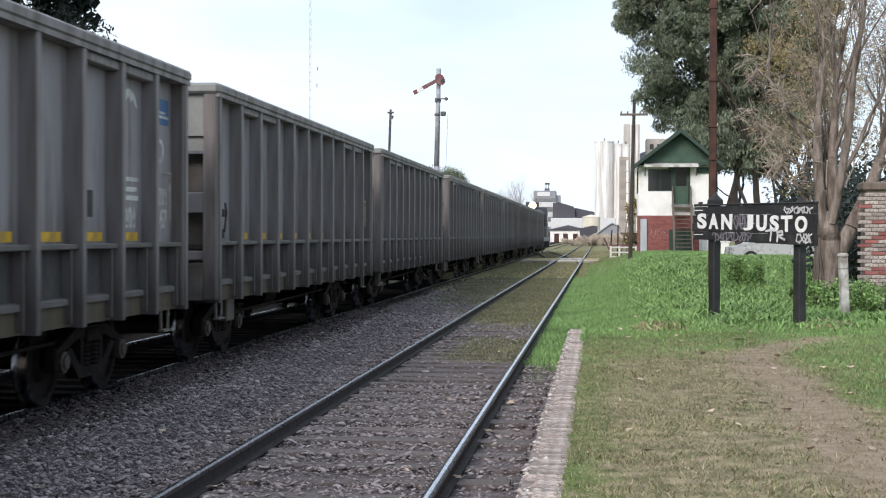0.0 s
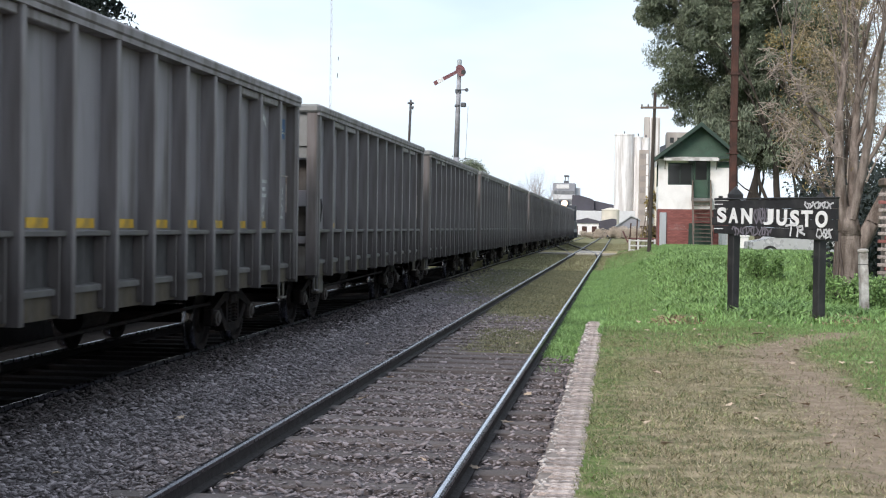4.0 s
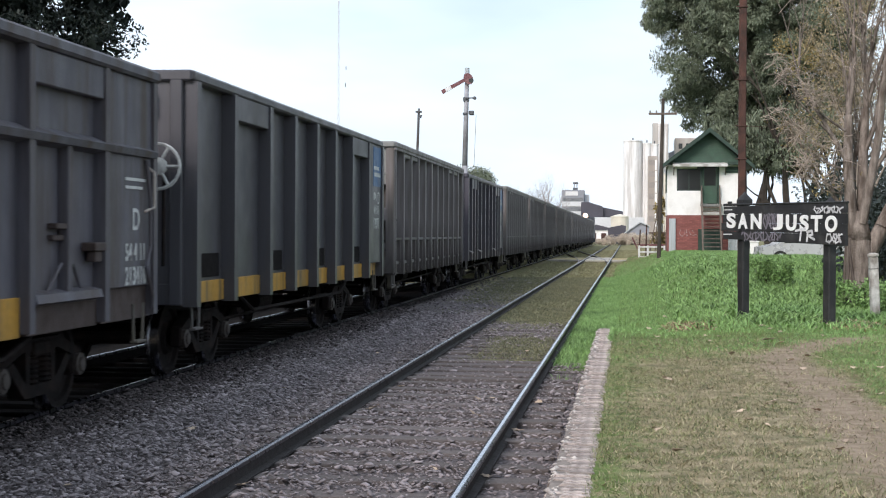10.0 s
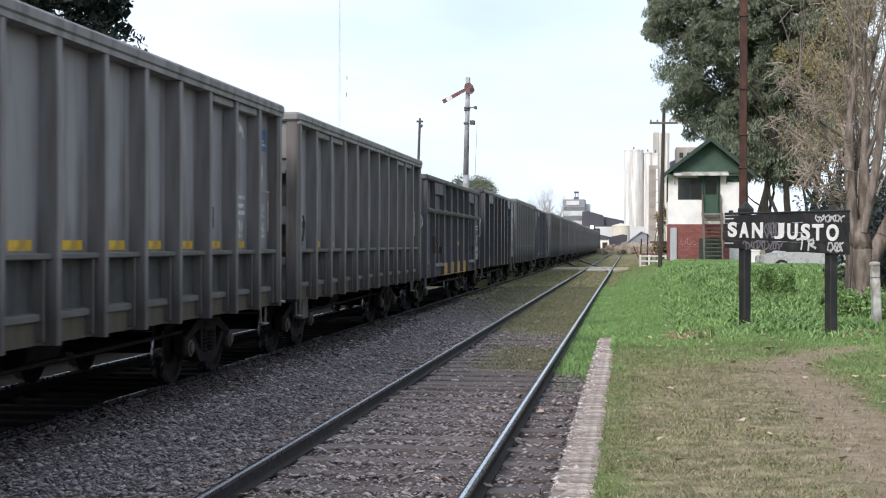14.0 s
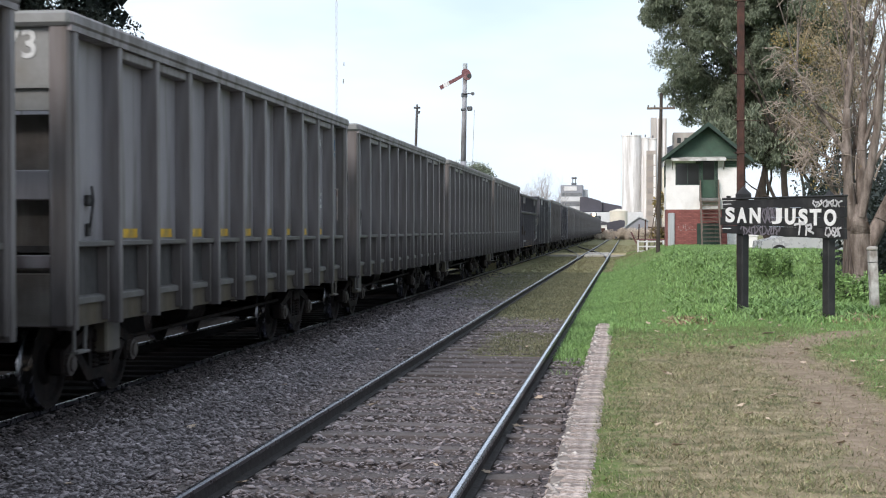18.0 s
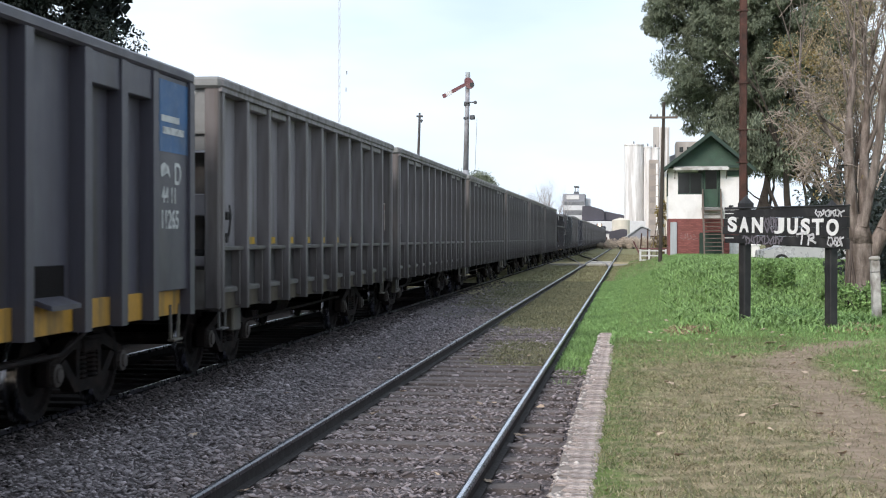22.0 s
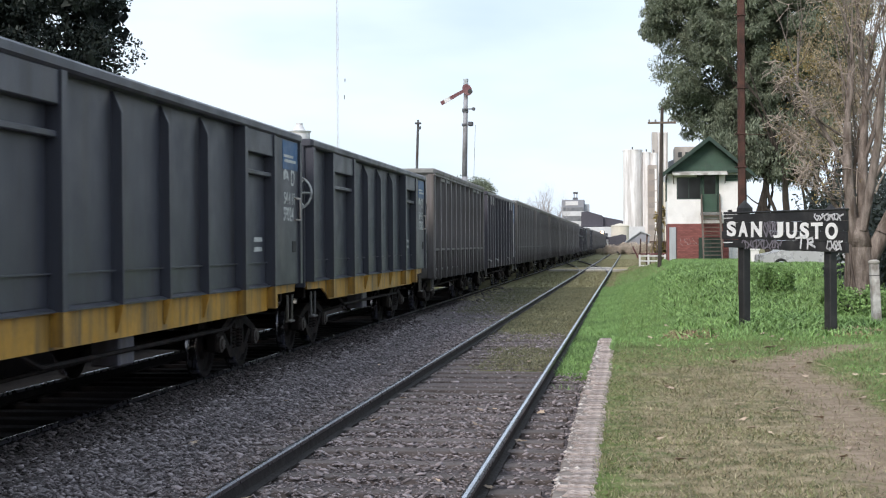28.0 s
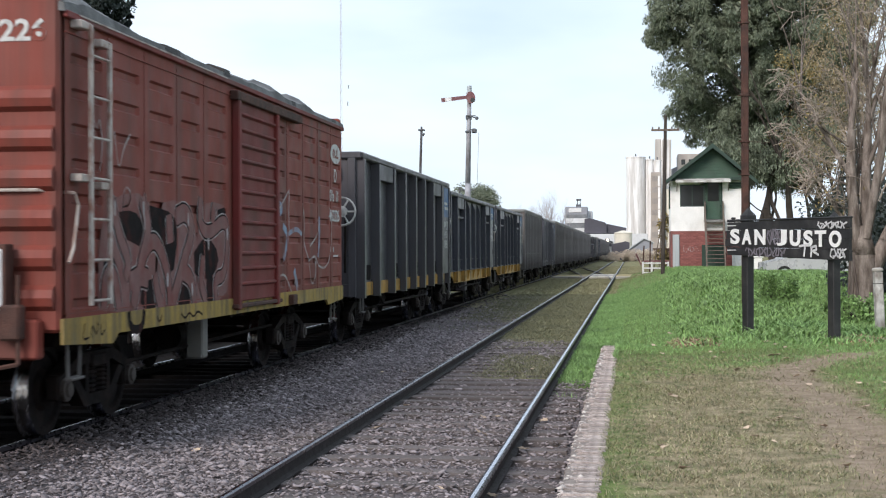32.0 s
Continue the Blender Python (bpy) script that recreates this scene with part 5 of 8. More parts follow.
def branches(m, p, d, length, r, depth, rng, spread=0.55, up=0.15, kids=3, tips=None, shrink=0.72, segs=3):
    """Grows a limb and its side limbs into the mesh m."""
    p, d = Vector(p), Vector(d).normalized()
    for i in range(segs):
        q = p + d * (length / segs)
        r1 = r * (0.86 if i < segs - 1 else 0.78)
        m.tube(p, q, r, r1, 7 if r > 0.06 else (5 if r > 0.02 else 3), caps=False)
        p, r = q, r1
        d = (d + Vector((rng.uniform(-1, 1), rng.uniform(-1, 1), rng.uniform(-0.5, 1) * 0.7)) * 0.17 + Vector((0, 0, up * 0.3))).normalized()
        if depth > 0 and i < segs - 1 and rng.random() < 0.75:
            e = (d + Vector((rng.uniform(-1, 1), rng.uniform(-1, 1), rng.uniform(-0.3, 0.8))) * spread * 1.4).normalized()
            branches(m, p, e, length * shrink * rng.uniform(0.6, 1.0), r * 0.55, depth - 1, rng, spread, up, kids, tips, shrink, segs)
    if depth == 0:
        if tips is not None:
            tips.append(p.copy())
        return
    for _ in range(kids - 1 if rng.random() < 0.6 else kids):
        e = (d + Vector((rng.uniform(-1, 1), rng.uniform(-1, 1), rng.uniform(-0.4, 0.9))) * spread + Vector((0, 0, up))).normalized()
        branches(m, p, e, length * shrink * rng.uniform(0.75, 1.1), r * 0.66, depth - 1, rng, spread, up, kids, tips, shrink, segs)


def evergreen():
    t = thing("evergreen_tree", "large dark evergreen tree with drooping foliage", "tree", pose(10.2, 90.0, 0.6))
    rng = random.Random(12)
    trunk = Mesh()
    for a, lean in ((-3.6, 0.05), (-2.9, 0.12), (-1.6, -0.2), (-0.5, -0.1), (0.4, 0.10), (1.2, 0.35)):
        branches(trunk, (a, rng.uniform(-.5, .5), -0.3), (lean, rng.uniform(-.2, .2), 1), 6.0, 0.27, 2, rng, 0.6, 0.1, 3)
    part("trunk", trunk, M_BARKDARK, t)
    # crown of separate drooping pads of foliage with dark gaps between them
    r = np.random.RandomState(14)
    height = (5.7, 8.4, 9.2, 11.0, 13.3, 15.0, 18.0, 21.0, 23.0)
    edge_l = (-2.9, -6.5, -7.7, -8.3, -9.0, -9.5, -8.7, -6.6, -4.0)
    edge_r = (1.0, 2.6, 3.2, 3.8, 4.3, 4.5, 4.0, 2.0, -0.8)
    pads, tries = [], 0
    while len(pads) < 245 and tries < 60000:
        tries += 1
        z = r.uniform(5.7, 22.5)
        a, b = np.interp(z, height, edge_l), np.interp(z, height, edge_r)
        x, rad = r.uniform(a, b), r.uniform(0.75, 1.6)
        k = (2 * x - a - b) / (b - a)
        y = (r.uniform(-1, 0.7) * 4.8 + 3.4 * smooth01(13.5, 8.0, z)) * math.sqrt(max(0.05, 1 - k * k))
        if x - a < rad * 0.75 or b - x < rad * 0.5:
            continue
        if all((x - p[0]) ** 2 + ((y - p[1]) * 0.8) ** 2 + ((z - p[2]) * 1.3) ** 2 > (0.62 * (rad + p[3])) ** 2 for p in pads):
            pads.append((x, y, z, rad))
    tufts = []
    for x, y, z, rad in pads:
        for _ in range(16):
            d = r.normal(size=3)
            d /= np.linalg.norm(d)
            tufts.append((x + d[0] * rad * 0.85, y + d[1] * rad * 0.85, z + d[2] * rad * 0.62 - 0.10 * rad, rad * r.uniform(0.22, 0.42)))
    leaf_cloud("crown", tufts, 150, 0.19, M_LEAF, t, 15, 0.6, 0.9, 0.10)
    inner = [(x, y + 0.4, z - 0.2, rad * 0.8) for x, y, z, rad in pads]
    leaf_cloud("inner_foliage", inner, 140, 0.34, M_LEAF, t, 16, 0.5, 0.8, 0.20)
    hang = [(r.uniform(-6.2, 1.6), r.uniform(-4, 3), r.uniform(5.6, 8.8), r.uniform(0.3, 0.7)) for _ in range(80)]
    leaf_cloud("hanging_sprays", [q for q in hang if q[2] > 5.4 + 0.25 * max(0.0, -1.5 - q[0]) ** 1.5], 150, 0.20, M_LEAF, t, 17, 1.2, 1.3, 0.16)
    return t


evergreen()


def bare_tree():
    t = thing("bare_tree", "bare pale-barked tree with a thick forked trunk", "tree", pose(4.75, 31.0, 0.45))
    rng = random.Random(33)
    m, tips = Mesh(), []
    m.tube((0, 0, -0.4), (-0.02, 0, 0.5), 0.33, 0.275, 14, caps=False).tube((-0.02, 0, 0.5), (-0.03, 0, 1.15), 0.275, 0.265, 14, caps=False).tube((-0.03, 0, 1.15), (-0.02, 0, 1.75), 0.265, 0.10, 14)
    part("trunk", m, M_BARK, t, smooth=True)
    for k in range(7):
        a0, turn = k * 0.9, 0.5 * math.sin(k * 2.3)
        pts = [(-0.02 + 0.30 * math.cos(a0 + turn * i * 0.4) * (1.05 - 0.03 * i), 0.30 * math.sin(a0 + turn * i * 0.4) * (1.05 - 0.03 * i), -0.2 + 0.28 * i) for i in range(6)]
        part("root_vine", Mesh().path(pts, 0.028, 6), M_BARKOLD, t)
    limbs = Mesh()
    for p, d, ln, r, k in (((-0.10, 0, 0.75), (-0.10, 0.0, 1.0), 3.0, 0.15, 3), ((-0.02, 0.08, 0.8), (0.06, 0.1, 1.0), 3.1, 0.14, 3), ((0.06, 0, 0.7), (0.50, 0.0, 1.0), 2.4, 0.19, 4),
                           ((0.0, -0.1, 1.5), (0.18, -0.1, 1.0), 2.9, 0.11, 3), ((-0.20, 0.0, 1.5), (-0.55, 0.1, 0.9), 1.1, 0.06, 2),
                           ((-0.35, 0, 2.6), (-0.9, 0.2, 0.35), 0.75, 0.030, 3), ((-0.3, 0.1, 3.4), (-0.85, -0.2, 0.55), 0.8, 0.032, 3), ((-0.2, 0, 2.1), (-0.9, -0.2, 0.05), 0.6, 0.024, 3)):
        branches(limbs, p, d, ln, r, k, rng, 0.50, 0.22, 3, tips, 0.70, 3)
    part("branchwork", limbs, M_BARK, t, smooth=True)
    tw = Mesh()
    for q in tips:
        for _ in range(3):
            d = Vector((rng.uniform(-1, 1), rng.uniform(-1, 1), rng.uniform(-0.6, 0.9))).normalized()
            tw.path([q, q + d * 0.16, q + d * 0.30 + Vector((rng.uniform(-.1, .1), 0, rng.uniform(-.12, .05)))], 0.006, 3)
    part("twig_fringe", tw, M_TWIG, t)
    r = np.random.RandomState(5)
    pick = [tuple(q) + (0.35,) for q in tips if r.rand() < 0.10]
    leaf_cloud("dry_leaves", pick, 18, 0.06, M_LEAFDRY, t, 6, 0.4)
    return t


bare_tree()


def twiggy_tree():
    t = thing("twiggy_tree", "leafless tree with fine tan twigs and a few yellow leaves", "tree", pose(6.7, 42.0, 0.5))
    rng = random.Random(41)
    m, tips = Mesh(), []
    branches(m, (0, 0, -0.3), (-0.1, 0, 1), 2.8, 0.20, 4, rng, 0.60, 0.14, 3, tips, 0.74, 3)
    part("branchwork", m, M_TWIG, t)
    tw = Mesh()
    for q in tips[:2600]:
        for _ in range(3):
            d = Vector((rng.uniform(-1, 1), rng.uniform(-1, 1), rng.uniform(-0.4, 0.9))).normalized()
            tw.path([q, q + d * 0.25, q + d * 0.45 + Vector((rng.uniform(-.12, .12), 0, rng.uniform(-.2, .05)))], 0.007, 3)
    part("twig_fringe", tw, M_TWIG, t)
    r = np.random.RandomState(7)
    haze = [(r.uniform(-1.7, 2.6), r.uniform(-1.6, 1.8), r.uniform(3.6, 9.6), r.uniform(0.3, 0.7)) for _ in range(210)]
    leaf_cloud("dry_leaves", haze, 150, 0.075, M_LEAFTAN, t, 8, 0.5, 1.0, 0.16)
    leaf_cloud("dry_leaves", [(-2.1 + 0.5 * q[0], q[1], 6.2 + 0.55 * q[2], 0.25) for q in r.uniform(-1, 1, (16, 3))], 60, 0.065, M_LEAFDRY, t, 9, 0.3)
    return t


twiggy_tree()


def dark_tree():
    t = thing("dark_evergreen_tree", "dark evergreen tree rising behind the train", "tree", pose(-22.7, 45.0, -0.4))
    rng = random.Random(51)
    m = Mesh()
    branches(m, (0, 0, -0.2), (0.05, 0, 1), 5.5, 0.35, 3, rng, 0.6, 0.2, 3)
    part("trunk", m, M_BARKDARK, t)
    r = np.random.RandomState(52)
    clumps = []
    while len(clumps) < 420:
        q = r.uniform(-1, 1, 3)
        k = math.sqrt((q ** 2).sum())
        if 0.5 < k < 1.0:
            clumps.append((0.2 + q[0] * 6.6, q[1] * 5.5, 9.6 + q[2] * 5.8, r.uniform(0.4, 0.9)))
    leaf_cloud("crown", clumps, 420, 0.13, M_LEAFDARK, t, 53, 0.2, 0.9)
    inner = [(0.2 + 5.9 * q[0], 4.6 * q[1], 9.4 + 5.4 * q[2], 1.2) for q in r.uniform(-1, 1, (190, 3)) if (q ** 2).sum() < 1.0]
    leaf_cloud("inner_foliage", inner, 150, 0.5, M_LEAFDARK, t, 54, 0.3, 1.0, 0.3)
    return t


dark_tree()


def shrub(name, at, rx, rz, material, seed, label, n=40, size=0.16, per=60):
    t = thing(name, label, "shrub", pose(*at))
    r = np.random.RandomState(seed)
    cl = [(r.uniform(-1, 1) * rx, r.uniform(-1, 1) * rx * 0.7, r.uniform(0.1, 1) * rz, r.uniform(0.25, 0.5) * min(rx, rz)) for _ in range(n)]
    st = Mesh()
    for x, y, z, _ in cl[::4]:
        st.tube((0, 0, -0.2), (x, y, z), 0.03, 0.01, 5)
    part("stemwork", st, M_BARKDARK, t)
    leaf_cloud("foliage", cl, per, size, material, t, seed + 1, 0.1)
    return t


shrub("hedge", (7.2, 40, 0.5), 1.8, 2.2, M_LEAFDARK, 61, "dark dense hedge behind the trees", 60, 0.16, 70)
shrub("hedge", (9.5, 44, 0.5), 2.2, 2.6, M_LEAFDARK, 63, "dark dense hedge behind the trees", 60, 0.18, 70)
shrub("dark_hedge", (9.4, 62, 0.4), 2.0, 3.6, M_LEAFDARK, 101, "tall dark hedge at the back of the station garden", 44, 0.20, 90)
shrub("dark_hedge", (13.0, 70, 0.4), 3.2, 5.5, M_LEAFDARK, 103, "tall dark hedge at the back of the station garden", 80, 0.22, 110)
shrub("weed_bush", (3.45, 36, 0.55), 0.42, 0.55, M_WEED, 65, "bright green weedy bush", 30, 0.055, 150)
shrub("weed_bush", (4.6, 29.5, 0.40), 0.8, 0.36, M_WEED, 66, "low green weeds at the foot of a tree", 26, 0.065, 130)
shrub("weed_bush", (5.3, 28.0, 0.35), 0.7, 0.42, M_WEED, 67, "low green weeds beside a brick pillar", 26, 0.065, 130)
shrub("undergrowth", (6.2, 34.5, 0.35), 1.1, 1.5, M_LEAFDARK, 105, "dark tangled undergrowth behind a post", 40, 0.10, 130)
shrub("undergrowth", (7.6, 37, 0.35), 1.2, 2.4, M_LEAFDARK, 107, "dark tangled undergrowth behind a post", 40, 0.12, 110)
shrub("far_bush", (-16.8, 160, 0.0), 2.6, 8.2, M_LEAFFAR, 68, "rounded green treetop far beyond the train", 150, 0.22, 260)
shrub("far_bush", (-30, 190, 0.0), 5.0, 7.0, M_LEAFFAR, 69, "rounded green treetop far beyond the train", 150, 0.22, 260)
shrub("dry_scrub", (3.2, 215, 0.0), 1.5, 1.5, M_SCRUB, 70, "tan dry scrub before the silos", 34, 0.13, 240)
for k, x in enumerate((-4.2, -1.6, 0.9)):
    shrub("dry_scrub", (x, 245, 0.0), 1.9, (0.8, 1.2, 1.5)[k], M_SCRUB, 72 + 3 * k, "tan dry scrub beside the line", 34, 0.13, 240)
shrub("creeper", (2.4, 96, 0.3), 0.7, 3.6, M_LEAFDRY, 71, "brown creeper on a post behind the cabin", 30, 0.22, 50)


def far_bare_tree(x, y, h, seed):
    t = thing("far_bare_tree", "bare grey tree far down the line", "tree", pose(x, y, 0))
    rng = random.Random(seed)
    m = Mesh()
    branches(m, (0, 0, -0.2), (0, 0, 1), h * 0.27, 0.42, 6, rng, 0.80, 0.20, 3, None, 0.74, 2)
    part("branchwork", m, M_FARTWIG, t)


far_bare_tree(-17.3, 300, 17.0, 81)
far_bare_tree(-20.2, 310, 14.5, 82)
far_bare_tree(-14.6, 306, 13.5, 83)
far_bare_tree(-18.9, 303, 16.0, 84)
far_bare_tree(-15.9, 304, 16.0, 85)
far_bare_tree(-21.8, 312, 13.0, 86)


# ---------------- posts, wall and small things by the platform ----------------
def white_post():
    p = thing("concrete_post", "short white concrete post with peeling paint", "post", pose(4.40, 27.0, 0.30, 0, -2.5, 6))
    part("shaft", Mesh().box(-0.075, 0.075, -0.075, 0.075, -0.2, 1.02, 0.015), M_FLAKED, p)
    part("cap", Mesh().lathe([(1.02, 0.095), (1.04, 0.105), (1.07, 0.10), (1.09, 0.05)], 10, "z"), M_PLANKGREY, p)
    part("wire_band", Mesh().box(-0.079, 0.079, -0.079, 0.079, 0.80, 0.812), M_STEP, p)


white_post()


def brick_pillar():
    p = thing("brick_pillar", "old brick pillar with peeling plaster", "pillar", pose(5.27, 30.0, 0.35))
    core = part("core", Mesh().box(0.02, 0.88, 0.02, 0.6, -0.3, 2.25), M_MORTAR, p)
    rng = random.Random(17)
    shapes = [Mesh().box(0, 0.255, 0, 0.13, 0, 0.066, 0.006).data("brick", M_BRICK) for _ in range(2)]
    red = Mesh().box(0, 0.255, 0, 0.13, 0, 0.066, 0.006).data("brick", M_REDBRICK)
    for r in range(29):
        for k in range(4):
            x = k * 0.27 - (0.13 if r % 2 else 0.0)
            if x < 0.85:
                part("brick", red if rng.random() < 0.3 else shapes[rng.randrange(2)], None, core, at=pose(x, rng.uniform(-.01, .008), r * 0.078 - 0.05))
    part("coping", Mesh().box(-0.05, 0.95, -0.05, 0.66, 2.25, 2.42, 0.03), M_TIMBER, p)


brick_pillar()


def crossing():
    c = thing("level_crossing", "flat worn grey and yellowish concrete panels of a crossing", "crossing", kind="structure")
    for i in range(3):
        for a, b, mat in ((97.0, 99.5, M_PANELPALE), (99.55, 105.0, M_PLANKGREY), (105.05, 108.0, M_PANELPALE)):
            part("panel", Mesh().box(NEAR_X - 0.78 + i * 0.53, NEAR_X - 0.28 + i * 0.53, a, b, -0.2, -0.02, 0.02), mat, c)
    for x0, x1 in ((-1.05, 0.1), (-5.3, -4.2), (-4.17, -2.98)):
        part("panel", Mesh().box(x0, x1, 98, 99.5, -0.2, -0.035, 0.02), M_PLANKGREY, c)
        part("panel", Mesh().box(x0, x1, 99.55, 107, -0.2, -0.03, 0.02), M_PANELTAN, c)


crossing()


def lever_frame():
    f = thing("ground_frame", "red and white painted rails round a ground frame", "railing", pose(0.75, 95, 0.0))
    for x in (0.0, 0.55, 1.6):
        part("post", Mesh().box(x - 0.06, x + 0.06, -0.06, 0.06, -0.1, 0.98, 0.01), M_SIGNALWHITE, f)
    for z in (0.22, 0.52, 0.84):
        part("rail", Mesh().box(0.0, 1.6, -0.03, 0.03, z, z + 0.09, 0.01), M_SIGNALWHITE, f)
    for x, z, l in ((-0.05, 2.0, 0.12), (0.42, 2.3, 0.05)):
        part("lever", Mesh().tube((x, 0.1, 0.0), (x + l, 0.1, z), 0.045, n=6), M_RUST, f)
    part("red_lever", Mesh().tube((-0.1, 0.1, 0.75), (-0.45, 0.1, 1.5), 0.05, n=6).box(-0.1, 1.7, 0.1, 0.16, 0.96, 1.06, 0.01), M_SIGNALRED, f)
    part("slanted_pole", Mesh().tube((0.6, 0.3, 0.0), (1.25, 0.3, 3.8), 0.035, n=6).tube((1.0, 0.5, 0.0), (1.25, 0.5, 4.6), 0.03, n=6), M_TIMBER, f)


lever_frame()


# ---------------- far buildings ----------------
def silos():
    g = thing("grain_silos", "tall pale concrete grain silos with a head house", "silo", pose(0, 600, 0))
    for x, r, h, mat in ((2.0, 3.9, 39.5, M_CONCRETE), (7.6, 1.7, 38.6, M_CONCRETE), (10.6, 1.6, 38.2, M_CONCRETE)):
        s = part("silo", Mesh().lathe([(0, r), (h - 0.6, r), (h - 0.5, r + 0.18), (h, r + 0.18)], 28, "z", (x, 0, 0)), mat, g, smooth=False)
        part("vent", Mesh().tube((x, 0, h), (x, 0, h + 1.2), 0.25, n=6), M_DARKSTEEL, s)
    part("stair_tower", Mesh().box(8.0, 11.9, -6, -2, 0, 33.0, 0.1), M_CONCRETE2, g)
    # Openings are flat panels set on the tower, told apart by tone alone.
    for z in (9, 13.5, 18, 22.5, 27, 31.5):
        part("opening", Mesh().box(8.4, 10.6, -6.12, -6.0, z - 2.2, z), M_CONCRETE2B, g)
        part("opening", Mesh().box(10.8, 11.6, -6.12, -6.0, z - 4.2, z), M_CONCRETE, g)
    part("tower", Mesh().box(12.4, 16.6, 12, 20, 0, 47.5, 0.2), M_CONCRETE, g)
    part("tower", Mesh().box(10.0, 12.38, 12.5, 20, 0, 47.6, 0.2), M_CONCRETE2, g)
    for x in (13.2, 14.6, 16.0):
        part("pilaster", Mesh().box(x - 0.25, x + 0.25, 11.7, 12.0, 0, 47), M_CONCRETE2, g)
    part("block", Mesh().prism([(15.5, 0), (24, 0), (24, 38), (19.5, 37.2), (15.5, 35.5)], 30, 44), M_SHEDGREY, g)
    up = part("head_house", Mesh().box(19.5, 34, 22, 40, 0, 42, 0.2), M_CONCRETE2, g)
    for x in (21, 24, 27, 30):
        for z in (33, 37.5):
            part("window", Mesh().box(x, x + 1.6, 21.85, 22.0, z, z + 2.2), M_GLASS, up)
    part("cream_block", Mesh().box(14.2, 19, -10, -2, 0, 26, 0.1), M_CREAM, g, "cream plastered block")
    return g


silos()


def office():
    o = thing("works_building", "low office block with bands of windows and a roof tank", "building", pose(-12.6, 420, 0))
    part("wall", Mesh().box(-6.0, 0.3, 0, 8, 0, 14.2, 0.1), M_SHEDGREY, o)
    part("side_block", Mesh().box(0.3, 1.6, 3, 9, 0, 13.0, 0.1), M_FAR_PALE, o)
    for z in (5.4, 8.2, 11.0):
        part("spandrel", Mesh().box(-6.05, 0.35, -0.25, 0.0, z - 1.5, z - 0.1, 0.03), M_FAR_PALE, o, "pale concrete band")
        part("window", Mesh().box(-5.7, 0.1, -0.12, 0.0, z, z + 1.0), M_FAR_GLASS, o)
    part("sign_panel", Mesh().box(-5.0, -1.4, -0.2, -0.1, 12.6, 13.8), M_SIGNALWHITE, o)
    part("roof_house", Mesh().box(-3.0, -1.6, 2, 4, 14.2, 14.9, 0.05).box(-2.95, -1.5, 2.1, 3.6, 16.0, 16.5, 0.08), M_DARKSTEEL, o, "dark stair head with a tank")
    for x in (-2.6, -1.8):
        part("tank_leg", Mesh().tube((x, 2.5, 14.9), (x, 2.5, 16.0), 0.12, n=5), M_DARKSTEEL, o)
    s = thing("long_shed", "long dark-roofed factory shed with a pale wall", "shed", pose(-11.5, 400, 0))
    part("wall", Mesh().box(-1.5, 16, 0, 20, 0, 6.2, 0.1), M_FAR_PALE, s)
    part("roof", Mesh().prism([(-1.2, 6.4), (-1.1, 10.4), (0.6, 10.5), (4.4, 9.4), (4.9, 8.9), (4.9, 6.4)], 4, 30), M_FAR_DARK, s)
    part("lower_roof", Mesh().prism([(4.95, 6.4), (4.95, 9.0), (10.2, 7.9), (10.2, 6.4)], 5, 30), M_FAR_DARK, s)
    d = thing("low_shed", "low white shed beside the line", "shed", pose(-8.4, 330, 0))
    part("wall", Mesh().box(-2.5, 5.5, 0, 6, 0, 2.6, 0.05), M_WHITEWALL, d)
    part("roof", Mesh().prism([(-2.7, 2.6), (5.7, 2.6), (5.7, 2.8), (1.5, 3.8), (-2.7, 2.8)], -0.3, 6.3), M_FAR_DARK, d)
    for x in (-1.6, 0.4, 2.6):
        part("door", Mesh().box(x, x + 1.1, -0.08, 0, 0, 1.9), M_RUST, d)
    t = thing("storage_tank", "round cream storage tank", "tank", pose(-1.55, 300, 0))
    part("shell", Mesh().lathe([(0, 1.80), (5.15, 1.80), (5.15, 1.88), (5.28, 1.86), (5.75, 0.25)], 20, "z"), M_CREAM, t, smooth=False)
    k = thing("tin_hut", "small grey hut with a dark lean-to", "hut", pose(1.6, 260, 0))
    part("wall", Mesh().prism([(-1.8, 0), (2.2, 0), (2.2, 3.0), (0.6, 3.7), (-1.8, 2.0)], 0, 3), M_SHEDGREY, k)
    part("lean_to", Mesh().prism([(-5.0, 0), (-1.85, 0), (-1.85, 3.15), (-2.6, 3.3), (-5.0, 2.8)], 0.4, 3), M_FAR_DARK, k, "dark lean-to against the hut")
    part("roof", Mesh().prism([(-2.2, 1.9), (0.6, 3.9), (2.4, 3.1), (2.4, 2.95), (0.6, 3.75), (-2.2, 1.7)], -0.4, 3.4), M_GALV, k)
    w = thing("yard_wall", "long rust-brown yard wall with rubbish before it", "wall", pose(-20, 350, 0))
    part("wall", Mesh().box(0, 34, 0, 0.4, 0, 2.2, 0.03), M_RUST, w)
    v = thing("water_tower", "white water tank on a tower", "water tower", pose(-45.2, 200, 0))
    part("tank", Mesh().lathe([(15.8, 1.5), (17.2, 1.5), (17.5, 1.7), (17.6, 0.9), (18.3, 0.5), (18.6, 0.5)], 18, "z"), M_FAR_PALE, v)
    for x in (-1, 1):
        for y in (-1, 1):
            part("leg", Mesh().tube((x, y, 0), (x, y, 15.8), 0.16, n=6), M_FAR_PALE, v)


office()


